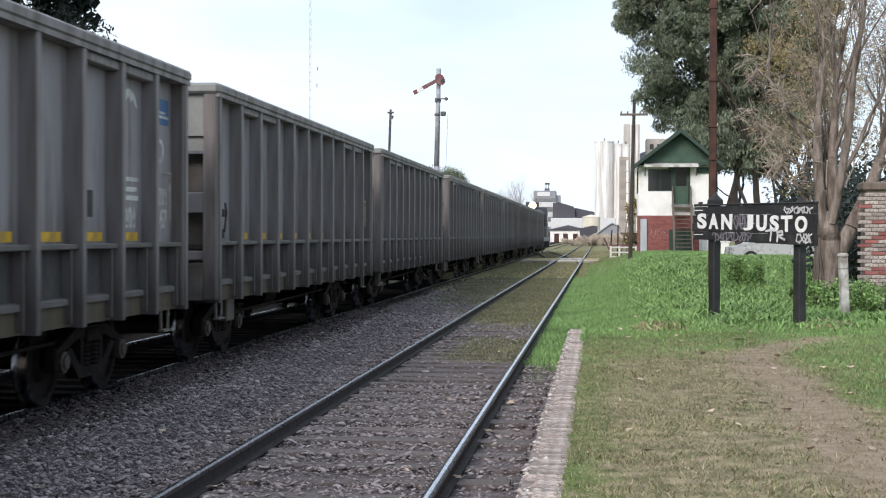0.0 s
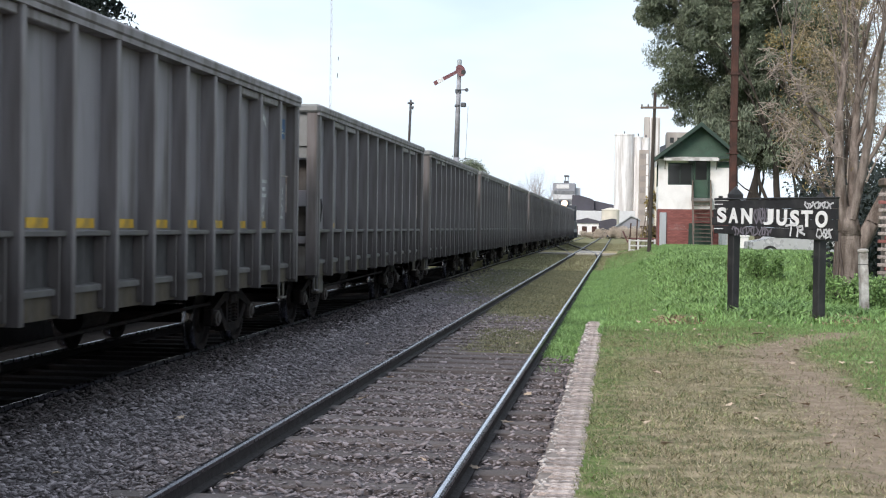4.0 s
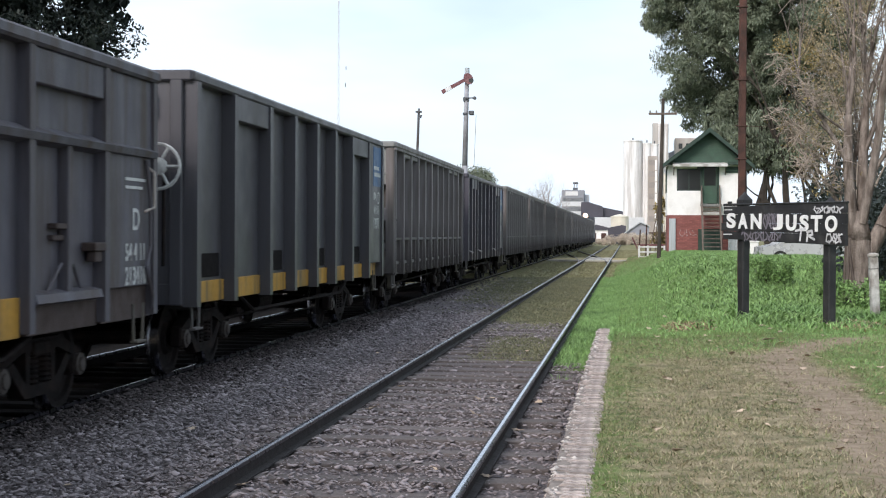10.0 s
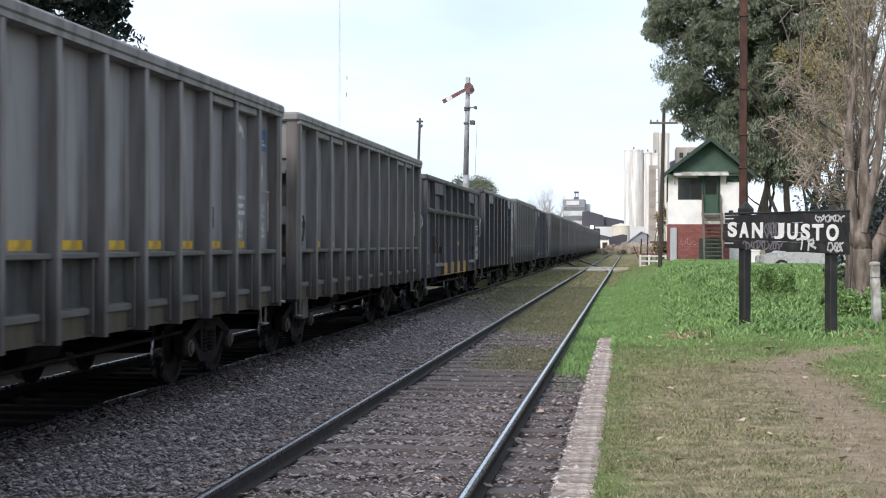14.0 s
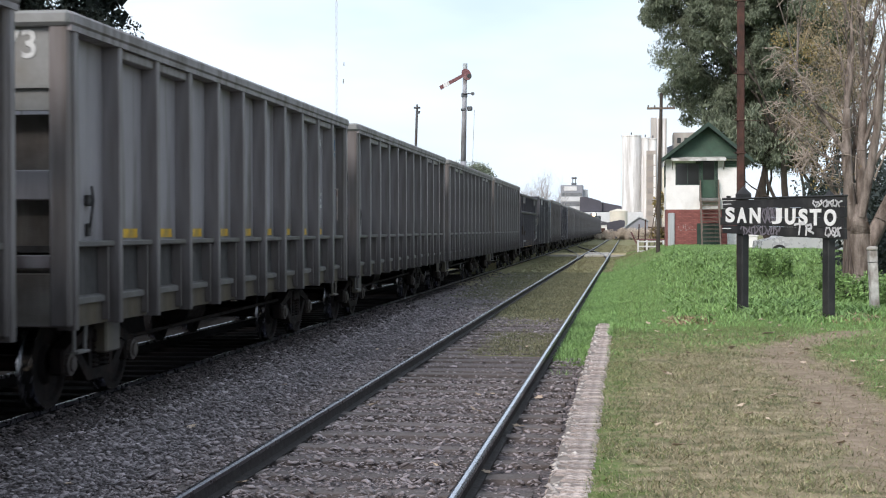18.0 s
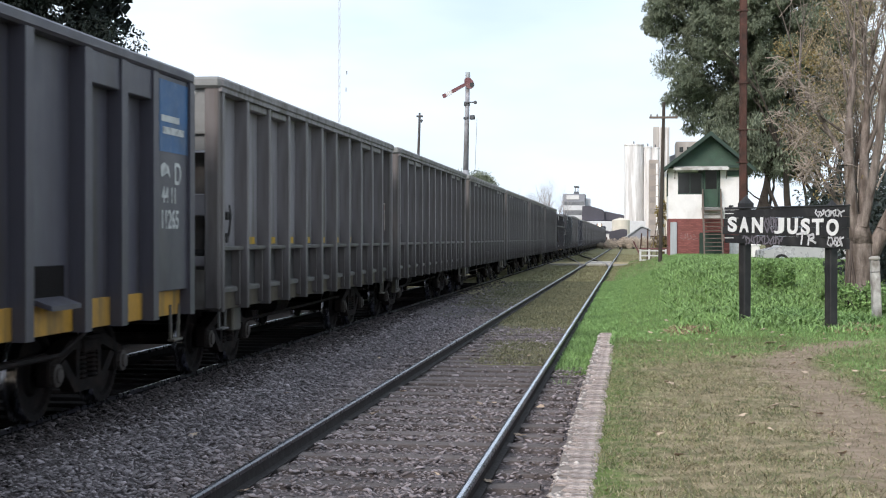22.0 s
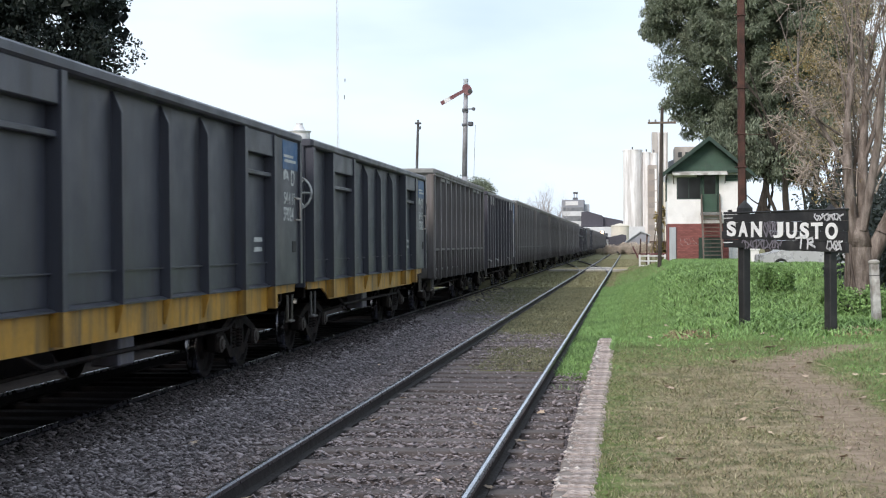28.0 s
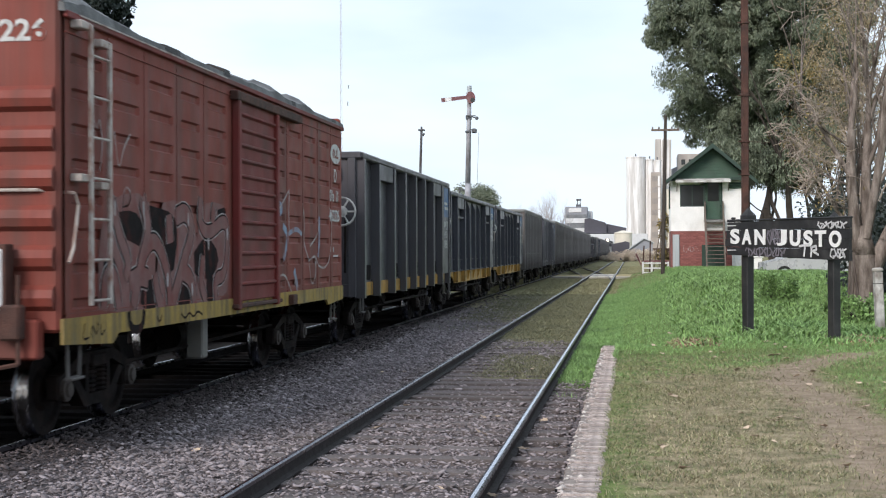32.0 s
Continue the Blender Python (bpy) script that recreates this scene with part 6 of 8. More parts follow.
def parked_car():
    c = thing("parked_car", "silver hatchback parked behind the station garden", "car", pose(7.3, 62, 0.45, 0, 0, 8))
    body = [(-2.0, 0.35), (-1.95, 0.75), (-1.3, 0.88), (-0.6, 1.38), (0.9, 1.42), (1.6, 0.95), (2.0, 0.85), (2.05, 0.40)]
    part("body", Mesh().prism(body, -0.8, 0.8, axis="y"), M_CARPAINT, c)
    part("side_window", Mesh().prism([(-1.1, 0.92), (-0.55, 1.32), (0.85, 1.35), (1.35, 0.95)], -0.815, -0.80), M_GLASS, c)
    for x in (-1.25, 1.25):
        w = part("wheel", Mesh().lathe([(-0.86, 0.30), (-0.66, 0.31)], 16, "y", (x, 0, 0.31)), M_RUBBER, c)
        part("rim", Mesh().lathe([(-0.875, 0.17), (-0.86, 0.19)], 12, "y", (x, 0, 0.31)), M_GALV, w)


parked_car()


def garden_fence():
    f = thing("picket_fence", "low pale fence behind the grass bank", "fence", pose(6.5, 64, 0.75))
    for i in range(12):
        part("picket", Mesh().box(i * 0.19 - 0.035, i * 0.19 + 0.035, -0.03, 0.03, -0.3, 0.85, 0.008), M_FAR_PALE, f)
    part("rail", Mesh().box(0, 2.2, 0.03, 0.07, 0.25, 0.32), M_FAR_PALE, f)
    part("rail", Mesh().box(0, 2.2, 0.03, 0.07, 0.65, 0.72), M_FAR_PALE, f)
    b = thing("marker_block", "squat whitewashed marker block on the bank", "block", pose(5.38, 64, 0.75))
    part("body", Mesh().box(-0.17, 0.17, -0.15, 0.15, -0.3, 0.62, 0.03), M_WHITEWALL, b)
    part("top", Mesh().box(-0.20, 0.20, -0.18, 0.18, 0.62, 0.70, 0.02), M_WHITEWALL, b)


garden_fence()


def fallen_leaves():
    rng = random.Random(77)
    outline = [(0, -0.5), (0.25, -0.30), (0.5, -0.35), (0.35, -0.05), (0.55, 0.2), (0.25, 0.22), (0.05, 0.55), (-0.15, 0.2), (-0.5, 0.25), (-0.32, -0.05), (-0.45, -0.3), (-0.15, -0.28)]
    shapes = []
    for k in range(3):
        v = [(x, y, 0.16 * abs(x) + rng.uniform(0, 0.08)) for x, y in outline] + [(0, 0, 0.0)]
        v += [(x, y, z - 0.03) for x, y, z in v]
        n = len(outline)
        f = [(i, (i + 1) % n, n) for i in range(n)] + [((i + 1) % n + n + 1, i + n + 1, 2 * n + 1) for i in range(n)] + [(i, i + n + 1, (i + 1) % n + n + 1, (i + 1) % n) for i in range(n)]
        shapes.append(Mesh().add(v, f).data("fallen_leaf", M_FALLEN))
    spots = [(1.94, 20.7, 0.17), (2.05, 20.2, 0.12), (-2.63, 15.1, 0.13), (-1.52, 14.76, 0.12), (-4.0, 13.2, 0.09), (-0.95, 15.9, 0.10), (-1.0, 13.6, 0.12), (-1.05, 11.0, 0.08)]
    for _ in range(70):
        y = rng.uniform(10, 27)
        spots.append((rng.uniform(0.2, 0.5 + y * 0.14), y, rng.uniform(0.05, 0.10)))
    for _ in range(14):
        y = rng.uniform(10, 24)
        spots.append((rng.uniform(-5.2, -1.1), y, rng.uniform(0.05, 0.09)))
    for x, y, s in spots:
        z = float(ground_height(x, y)) + (0.02 if x > -0.34 else 0.045)
        ob = new("fallen_leaf", shapes[rng.randrange(3)])
        ob.matrix_basis = pose(x, y, z, rng.uniform(-20, 20), rng.uniform(-20, 20), rng.uniform(0, 360)) @ Matrix.Diagonal((s, s, s, 1))
        tagged(ob, "dry fallen plane leaf lying on the ground", "leaf", "fallen leaves")


fallen_leaves()


# ---------------- what closes the place outside the view ----------------
# Unseen block, added to dim the sky on the train's near side.
def station_building():
    b = thing("station_building", "plain rendered block behind the camera, added to cut sky light on the train", "building", pose(5.2, -26, 0.2))
    part("wall", Mesh().box(0, 7, 0, 24, 0, 5.2, 0.05), M_CREAM, b)
    part("roof", Mesh().prism([(-1.6, 4.6), (3.5, 7.4), (8.0, 4.9), (8.0, 4.7), (3.5, 7.2), (-1.6, 4.4)], -0.5, 24.5), M_ROOFTILE, b)


station_building()
# Added wall, hidden behind the train, so that little light gets under it.
boundary_wall = solid("boundary_wall", Mesh().box(-9.2, -8.9, -60, 150, -0.6, 0.48, 0.02), M_DARKWALL, "plain near-black wall added beyond the track to keep the train's underside dark", "wall", kind="structure")

# ---------------- the train ----------------
# Each vehicle stands at its own origin: x to the near side, y forward, z = 0 at the rail head.
WHEEL_R, BASE = 0.43, 0.875
wheelset_mesh = Mesh()
for sgn in (-1, 1):
    wheelset_mesh.lathe([(sgn * 0.94, 0.10), (sgn * 0.945, 0.17), (sgn * 0.90, 0.20), (sgn * 0.90, 0.345), (sgn * 0.94, 0.365), (sgn * 0.945, 0.425),
                         (sgn * 0.84, WHEEL_R), (sgn * 0.832, WHEEL_R + 0.028), (sgn * 0.808, WHEEL_R + 0.024), (sgn * 0.805, 0.36), (sgn * 0.85, 0.33), (sgn * 0.85, 0.18), (sgn * 0.80, 0.10)], 28)
wheelset_mesh.tube((-1.08, 0, 0), (1.08, 0, 0), 0.075, n=10)
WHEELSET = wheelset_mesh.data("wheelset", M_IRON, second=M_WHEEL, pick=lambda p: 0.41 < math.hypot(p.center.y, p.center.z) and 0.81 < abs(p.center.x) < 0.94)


def spring_shape(at):
    prof = [(z0 + 0.27, r) for i in range(6) for z0, r in ((i * 0.045, 0.075), (i * 0.045 + 0.022, 0.098))]
    return Mesh().lathe(prof, 10, "z", at).data("spring", M_IRON)


SPRINGS = [spring_shape((x, y, 0.06)) for x in (1.06, -1.06) for y in (-0.14, 0.14)]


def side_frame(sgn):
    m = Mesh()
    x0, x1 = sgn * 0.985, sgn * 1.125
    x0, x1 = min(x0, x1), max(x0, x1)
    for outline in ([(-0.98, 0.55), (-0.80, 0.62), (-0.45, 0.74), (0.45, 0.74), (0.80, 0.62), (0.98, 0.55), (0.80, 0.52), (0.40, 0.63), (-0.40, 0.63), (-0.80, 0.52)],
                    [(-0.72, 0.52), (-0.60, 0.56), (-0.30, 0.33), (0.30, 0.33), (0.60, 0.56), (0.72, 0.52), (0.36, 0.22), (-0.36, 0.22)],
                    [(-0.33, 0.30), (-0.24, 0.30), (-0.24, 0.66), (-0.33, 0.66)], [(0.24, 0.30), (0.33, 0.30), (0.33, 0.66), (0.24, 0.66)]):
        m.prism(outline, x0, x1, axis="x")
    for y in (-BASE, BASE):
        m.box(x0, x1, y - 0.13, y + 0.13, 0.33, 0.57, 0.02)
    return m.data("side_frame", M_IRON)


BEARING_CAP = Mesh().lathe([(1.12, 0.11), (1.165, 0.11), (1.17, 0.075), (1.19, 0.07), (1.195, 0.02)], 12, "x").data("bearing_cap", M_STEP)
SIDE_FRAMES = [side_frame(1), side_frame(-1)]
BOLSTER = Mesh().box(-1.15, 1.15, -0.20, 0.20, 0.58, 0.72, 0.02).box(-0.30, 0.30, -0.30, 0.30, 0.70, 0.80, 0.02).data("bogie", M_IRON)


def bogie(parent, y):
    b = part("bogie", BOLSTER, None, parent, "dark cast steel bogie", at=pose(0, y, 0))
    for me in SIDE_FRAMES:
        part("side_frame", me, None, b)
    for me in SPRINGS:
        part("spring", me, None, b)
    for sgn in (1, -1):
        part("wheelset", WHEELSET, None, b, at=pose(0, sgn * BASE, WHEEL_R))
        part("bearing_cap", BEARING_CAP, None, b, at=pose(0, sgn * BASE, WHEEL_R))
    return b


COUPLER = (Mesh().box(-0.10, 0.10, -0.25, 0.40, 0.76, 0.98, 0.02).box(-0.17, 0.15, 0.28, 0.55, 0.73, 1.02, 0.04).box(-0.22, 0.22, -0.30, -0.18, 0.70, 1.05, 0.02)).data("coupler", M_IRON)


CROSSBEARER = Mesh().box(-1.35, 1.35, -0.07, 0.07, 0.88, 1.08).data("crossbearer", M_IRON)


def stirrup(parent, x, y, label="steel step"):
    m = Mesh().path([(x, y - 0.16, 0.98), (x, y - 0.13, 0.60), (x, y + 0.13, 0.60), (x, y + 0.16, 0.98)], 0.020, 5).box(x - 0.03, x + 0.05, y - 0.15, y + 0.15, 0.585, 0.61, 0.006)
    part("step", m, M_GREY_LEDGE, parent, label)


def underframe(w, length, sill_z=0.95, label=""):
    h = length / 2
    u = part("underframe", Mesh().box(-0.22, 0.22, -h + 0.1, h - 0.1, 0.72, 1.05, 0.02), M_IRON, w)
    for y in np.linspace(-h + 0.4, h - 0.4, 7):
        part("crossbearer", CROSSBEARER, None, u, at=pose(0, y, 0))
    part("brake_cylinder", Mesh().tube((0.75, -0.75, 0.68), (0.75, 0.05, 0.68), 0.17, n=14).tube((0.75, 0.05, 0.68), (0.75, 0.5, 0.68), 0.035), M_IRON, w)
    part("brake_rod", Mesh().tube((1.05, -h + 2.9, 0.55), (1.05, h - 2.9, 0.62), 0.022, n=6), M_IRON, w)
    for sgn in (1, -1):
        bogie(w, sgn * (h - 2.0))
        part("coupler", COUPLER, None, w, at=pose(0, sgn * (h + 0.02), 0, 0, 0, 0 if sgn > 0 else 180))


def side_pair(name, me, w, x, y, label=""):
    """The same piece on both sides of a vehicle."""
    part(name, me, None, w, label, at=pose(x, y, 0))
    part(name, me, None, w, label, at=pose(-x, y, 0, 0, 0, 180))


def mark(w, text, x, y, z, height, mat=None, stretch=1.0, name="lettering"):
    """Stencilled characters on the near side."""
    return part(name, words(text, height, mat or M_WHITE, stretch=stretch, depth=0.003, bold=0.004), None, w, at=pose(x, y, z, 0, 0, 90))


def bars(w, x, y, z, rows, mat=None, name="small_print"):
    """Small unreadable lines as plain bars on the near side: (dy, dz, length, height) each."""
    m = Mesh()
    for dy, dz, ln, h in rows:
        m.box(x - 0.002, x + 0.004, y + dy, y + dy + ln, z + dz, z + dz + h)
    return part(name, m, mat or M_WHITE, w)


def blue_panel(w, x, y0, y1, z0, z1):
    part("blue_panel", Mesh().box(x, x + 0.004, y0, y1, z0, z1), M_BLUE, w, "blue painted panel with white lines")
    n = z1 - z0
    bars(w, x + 0.004, y0 + 0.05, z0, [(0, n * 0.42, (y1 - y0) * 0.62, n * 0.09), (0.05, n * 0.25, (y1 - y0) * 0.74, n * 0.10)])


# --- light grey hopper gondola ---
GL, GTOP, GSIDE, GBAY = 12.75, 3.595, 1.43, 11


def grey_gondola():
    w = thing("hopper_wagon", "light grey steel hopper wagon with ribbed sides", "freight wagon", group="wagons of the train")
    h = GL / 2
    step = (GL - 0.26) / GBAY
    ys = [-h + 0.13 + step * i for i in range(GBAY + 1)]
    sheet = Mesh().box(-0.03, 0.0, -h + 0.05, h - 0.05, 1.52, GTOP - 0.05).data("side_sheet", M_GREY)
    side_pair("side_sheet", sheet, w, GSIDE, 0)
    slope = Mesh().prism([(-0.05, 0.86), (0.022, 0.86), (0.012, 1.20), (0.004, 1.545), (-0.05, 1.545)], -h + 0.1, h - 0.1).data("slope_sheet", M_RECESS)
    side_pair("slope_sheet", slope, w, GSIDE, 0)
    chord = Mesh().box(-0.10, 0.195, -h, h, GTOP - 0.13, GTOP, 0.03).box(0.02, 0.18, -h + 0.01, h - 0.01, GTOP - 0.17, GTOP - 0.12).data("top_chord", M_GREYPOST)
    side_pair("top_chord", chord, w, GSIDE, 0)
    post = Mesh().prism([(-0.03, 0.0), (-0.03, 0.158), (-0.018, 0.17), (0.058, 0.17), (0.07, 0.158), (0.07, 0.0)], 0, 1)
    pv = [(z, y, x0) for (y, x0, z) in [(q[0], q[2], q[1]) for q in post.v]]
    upper = Mesh().add([(v[2], v[1], 0.82 + v[0] * (GTOP - 0.16 - 0.82)) for v in pv], post.f).data("side_post", M_GREYPOST)
    for i, y in enumerate(ys):
        side_pair("side_post", upper, w, GSIDE, y)
    a, b = 0.075, step - 0.035
    cap = Mesh().box(-0.03, 0.125, a, b, 1.545, 1.60, 0.01).data("bay_cap", M_GREY_LEDGE)
    stile = Mesh().box(0.0, 0.115, b - 0.16, b - 0.13, 0.86, 1.545, 0.006).data("bay_stile", M_GREYPOST)
    ledge = Mesh().prism([(0.0, 1.11), (0.075, 1.095), (0.085, 1.085), (0.085, 1.035), (0.0, 1.03)], a, b - 0.165).data("bay_ledge", M_GREY_LEDGE)
    skirt = Mesh().box(0.02, 0.05, a, b, 0.83, 1.03).data("bay_skirt", M_SKIRT)
    dash = Mesh().box(0.0, 0.006, a + 0.40, a + 0.88, 1.62, 1.71).data("reflector", M_REFLECT)
    stiff = Mesh().box(0.0, 0.135, a, b, GTOP - 0.26, GTOP - 0.17, 0.01).data("chord_stiffener", M_GREYPOST)
    for i, y in enumerate(ys[:-1]):
        for nm, me in (("bay_cap", cap), ("bay_stile", stile), ("bay_ledge", ledge), ("bay_skirt", skirt)):
            part(nm, me, None, w, at=pose(GSIDE, y, 0))
            part(nm, me, None, w, at=pose(-GSIDE, y + step, 0, 0, 0, 180))
        if 1 <= i <= 9:
            part("reflector", dash, None, w, at=pose(GSIDE, y, 0))
        if i in (1, 2, 8, 9):
            part("chord_stiffener", stiff, None, w, at=pose(GSIDE, y, 0))
    # ends: corner posts, upper plate, two beams before a sloping inner sheet, low apron
    for sgn in (1, -1):
        e = part("corner_post", Mesh().box(1.40, 1.58, -0.10, 0.10, 0.85, GTOP - 0.1, 0.02), M_GREYPOST, w, at=pose(0, sgn * (h - 0.10), 0))
        part("corner_post", Mesh().box(-1.58, -1.40, -0.10, 0.10, 0.85, GTOP - 0.1, 0.02), M_GREYPOST, w, at=pose(0, sgn * (h - 0.10), 0))
        part("end_plate", Mesh().box(-1.42, 1.42, -0.05, 0.0, 2.74, GTOP - 0.08), M_PALE, e, "pale upper end plate")
        part("end_rib", Mesh().box(-1.42, 1.42, -0.09 * (sgn < 0), 0.09 * (sgn > 0), 2.93, 2.96), M_PALE, e)
        part("end_top", Mesh().box(-1.60, 1.60, -0.14, 0.12, GTOP - 0.13, GTOP + 0.004, 0.03), M_PALE, e)
        for z0, z1 in ((1.96, 2.22), (1.36, 1.48), (0.85, 1.32)):
            part("end_beam", Mesh().box(-1.41, 1.41, -0.06, 0.04, z0, z1, 0.01), M_GREY if z0 > 0.9 else M_GREY_DIRTY, e)
        part("end_sheet", Mesh().prism([(-sgn * 0.16, 2.72), (-sgn * 0.20, 2.72), (-sgn * 0.24, 0.95), (-sgn * 0.20, 0.95)], -1.40, 1.40, axis="x"), M_GREY_DIRTY, e)
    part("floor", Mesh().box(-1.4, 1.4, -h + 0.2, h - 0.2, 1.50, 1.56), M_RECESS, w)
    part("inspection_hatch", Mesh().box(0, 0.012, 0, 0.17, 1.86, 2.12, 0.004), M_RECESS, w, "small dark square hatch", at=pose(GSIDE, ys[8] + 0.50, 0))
    part("rear_latch", Mesh().box(0, 0.05, 0, 0.10, 1.92, 2.02, 0.01).path([(0.05, 0.03, 1.72), (0.07, 0.06, 1.98), (0.04, 0.10, 2.10)], 0.014, 5).box(0, 0.03, 0.02, 0.12, 1.64, 1.76, 0.01), M_RECESS, w, at=pose(GSIDE, ys[0] + 0.62, 0))
    part("grab_handle", Mesh().path([(0.02, 0, 2.38), (0.07, 0, 2.38), (0.07, 0.16, 2.38), (0.02, 0.16, 2.38)], 0.010, 5).path([(0.07, 0.10, 2.38), (0.07, 0.10, 1.85)], 0.010, 5), M_LADDER, w, at=pose(GSIDE, ys[10] + 0.70, 0))
    part("cylinder_bracket", Mesh().box(0.98, 1.25, -4.55, -4.15, 0.48, 0.86, 0.02), M_GREY_LEDGE, w)
    stirrup(w, 1.46, h - 0.55)
    stirrup(w, 1.46, -h + 0.55)
    blue_panel(w, GSIDE, ys[10] + 0.45, ys[10] + 0.95, 2.93, 3.22)
    # running animal mark as a plain slanted shape
    part("mark", Mesh().prism([(0.0, 0.16), (0.18, 0.20), (0.36, 0.15), (0.44, 0.0), (0.34, 0.05), (0.30, 0.10), (0.20, 0.05), (0.14, 0.12), (0.02, 0.02)], 0, 0.004, axis="x"), M_WHITE, w, at=pose(GSIDE, ys[9] + 0.50, 3.03))
    mark(w, "D", GSIDE, ys[10] + 0.50, 2.50, 0.28)
    mark(w, "4211", GSIDE, ys[10] + 0.49, 2.03, 0.19, stretch=0.8)
    mark(w, "201", GSIDE, ys[9] + 0.49, 1.76, 0.22, stretch=0.95)
    bars(w, GSIDE, ys[9] + 0.48, 2.05, [(0, 0.0, 0.5, 0.05), (0, 0.09, 0.46, 0.05), (0, 0.2, 0.5, 0.045)])
    underframe(w, GL)
    return w, ys


# --- dark gondolas ---
def dark_gondola(paint, length, top, bottom, posts, style, label):
    """posts: distances from the rear end. style: 'framed', 'plain', 'midrail' or 'bellied'."""
    w = thing("gondola_wagon", label, "freight wagon", group="wagons of the train")
    h = length / 2
    ys = [p - h for p in posts]
    floor = {"framed": 1.18, "plain": 1.17, "midrail": 1.20, "bellied": 1.18}[style]
    side_pair("side_sheet", Mesh().box(-0.04, 0, -h + 0.04, h - 0.04, floor - 0.08, top - 0.04).data("side_sheet", paint), w, 1.44, 0)
    side_pair("top_chord", Mesh().box(-0.07, 0.15, -h, h, top - 0.12, top, 0.025).data("top_chord", paint), w, 1.44, 0)
    wide, deep = {"framed": (0.17, 0.15), "plain": (0.16, 0.17), "midrail": (0.12, 0.12), "bellied": (0.13, 0.15)}[style]
    base = {"framed": 0.86, "plain": bottom - 0.02, "midrail": bottom + 0.03, "bellied": 1.14}[style]
    if style == "bellied":
        outline = [(0.0, base), (deep, base), (deep, top - 0.12), (0.0, top - 0.12)]
    else:
        outline = [(0.0, base), (deep, base), (deep, top - 0.12), (0.0, top - 0.12)]
    post = Mesh().prism(outline, -wide / 2, wide / 2).data("side_post", paint)
    thin = Mesh().prism([(0.0, base), (deep * 0.75, base), (deep * 0.7, top - 0.34), (0.02, top - 0.14), (0.0, top - 0.14)], -0.03, 0.03).data("side_post", paint)
    foot_thin = Mesh().prism([(0.03, base - 0.27), (0.05, base - 0.27), (deep * 0.75, base - 0.002), (0.03, base - 0.002)], -0.03, 0.03).data("post_foot", M_YELLOW)
    foot_wide = Mesh().prism([(0.03, base - 0.30), (deep, base - 0.30), (deep, base - 0.002), (0.03, base - 0.002)], -wide / 2, wide / 2).data("post_foot", M_YELLOW)
    for i, y in enumerate(ys):
        edge = i in (0, len(ys) - 1)
        narrow = style == "bellied" and not edge and i not in (1, 2, len(ys) - 3, len(ys) - 2)
        side_pair("side_post", thin if narrow else post, w, 1.44, min(max(y, -h + wide / 2), h - wide / 2))
        if style == "bellied" and not edge:
            side_pair("post_foot", foot_thin if narrow else foot_wide, w, 1.44, y, "yellow post foot")
    # yellow sill
    if style == "bellied":
        belly = [(-h, 1.14), (-h + 0.06, 1.02), (-h + 1.15, 1.01), (-h + 1.75, 0.81), (h - 1.75, 0.81), (h - 1.15, 1.01), (h - 0.06, 1.02), (h, 1.14)]
        sill = Mesh().prism(belly, 0.0, 0.03, axis="x").data("sill", M_YELLOW)
        side_pair("sill", sill, w, 1.44, 0, "dirty yellow sill")
    else:
        for i in range(len(ys) - 1):
            if style == "midrail" and not 2 <= i <= 5:
                mat = M_OLDRUST
            else:
                mat = M_YELLOW
            s = Mesh().box(0, 0.035, ys[i] + wide / 2, ys[i + 1] - wide / 2, bottom, floor - 0.04, 0.006).data("sill", mat)
            part("sill", s, None, w, "dirty yellow sill plate" if mat is M_YELLOW else "", at=pose(1.44, 0, 0))
        part("sill", Mesh().box(-1.47, -1.44, -h, h, bottom, floor - 0.04), M_YELLOW, w)
    # lintels over the door bays, dark foot hatches
    for i in range(len(ys) - 1):
        a, b = ys[i] + wide / 2, ys[i + 1] - wide / 2
        n = len(ys) - 1
        doors = {"framed": (1, 2, n - 3, n - 2), "plain": (1, n - 2), "midrail": (1, n - 2), "bellied": (1, n - 2)}[style]
        if i in doors:
            part("lintel", Mesh().box(0, deep * 0.85, a, b, top - 0.42, top - 0.12, 0.01), paint, w, at=pose(1.44, 0, 0))
            if style == "bellied":
                part("lintel", Mesh().box(0, deep * 0.7, a, b, top - 0.70, top - 0.64, 0.01), paint, w, at=pose(1.44, 0, 0))
        if style in ("framed", "plain") and i in ((0, 3, 7) if style == "framed" else (0, 2, 4, 6)):
            # Raised box for a hatch; its hole's shade is put into the colour.
            part("foot_hatch", Mesh().box(0, 0.02, max(a + 0.08, b - 1.25), b - 0.16, floor + 0.0, floor + 0.28, 0.006), M_SHADEBLACK, w, "dark hatch above the sill", at=pose(1.44, 0, 0))
            if style == "framed":
                part("hatch_lip", Mesh().prism([(0.0, floor + 0.02), (0.20, floor - 0.05), (0.20, floor - 0.09), (0.0, floor - 0.03)], a + 0.25, min(b, a + 0.90)), paint, w, at=pose(1.44, 0, 0))
        if style == "midrail":
            part("mid_rail", Mesh().prism([(0.0, 2.42), (0.13, 2.45), (0.15, 2.51), (0.0, 2.58)], a - wide / 2, b + wide / 2), paint, w, at=pose(1.442, 0, 0))
        if style == "bellied":
            part("foot_panel", Mesh().box(0, 0.012, a, b, floor, floor + 0.28, 0.004).box(0, 0.05, a, b, floor + 0.28, floor + 0.295).prism([(0.0, floor), (0.09, floor - 0.03), (0.09, floor - 0.045), (0.0, floor - 0.045)], a, b), paint, w, at=pose(1.44, 0, 0))
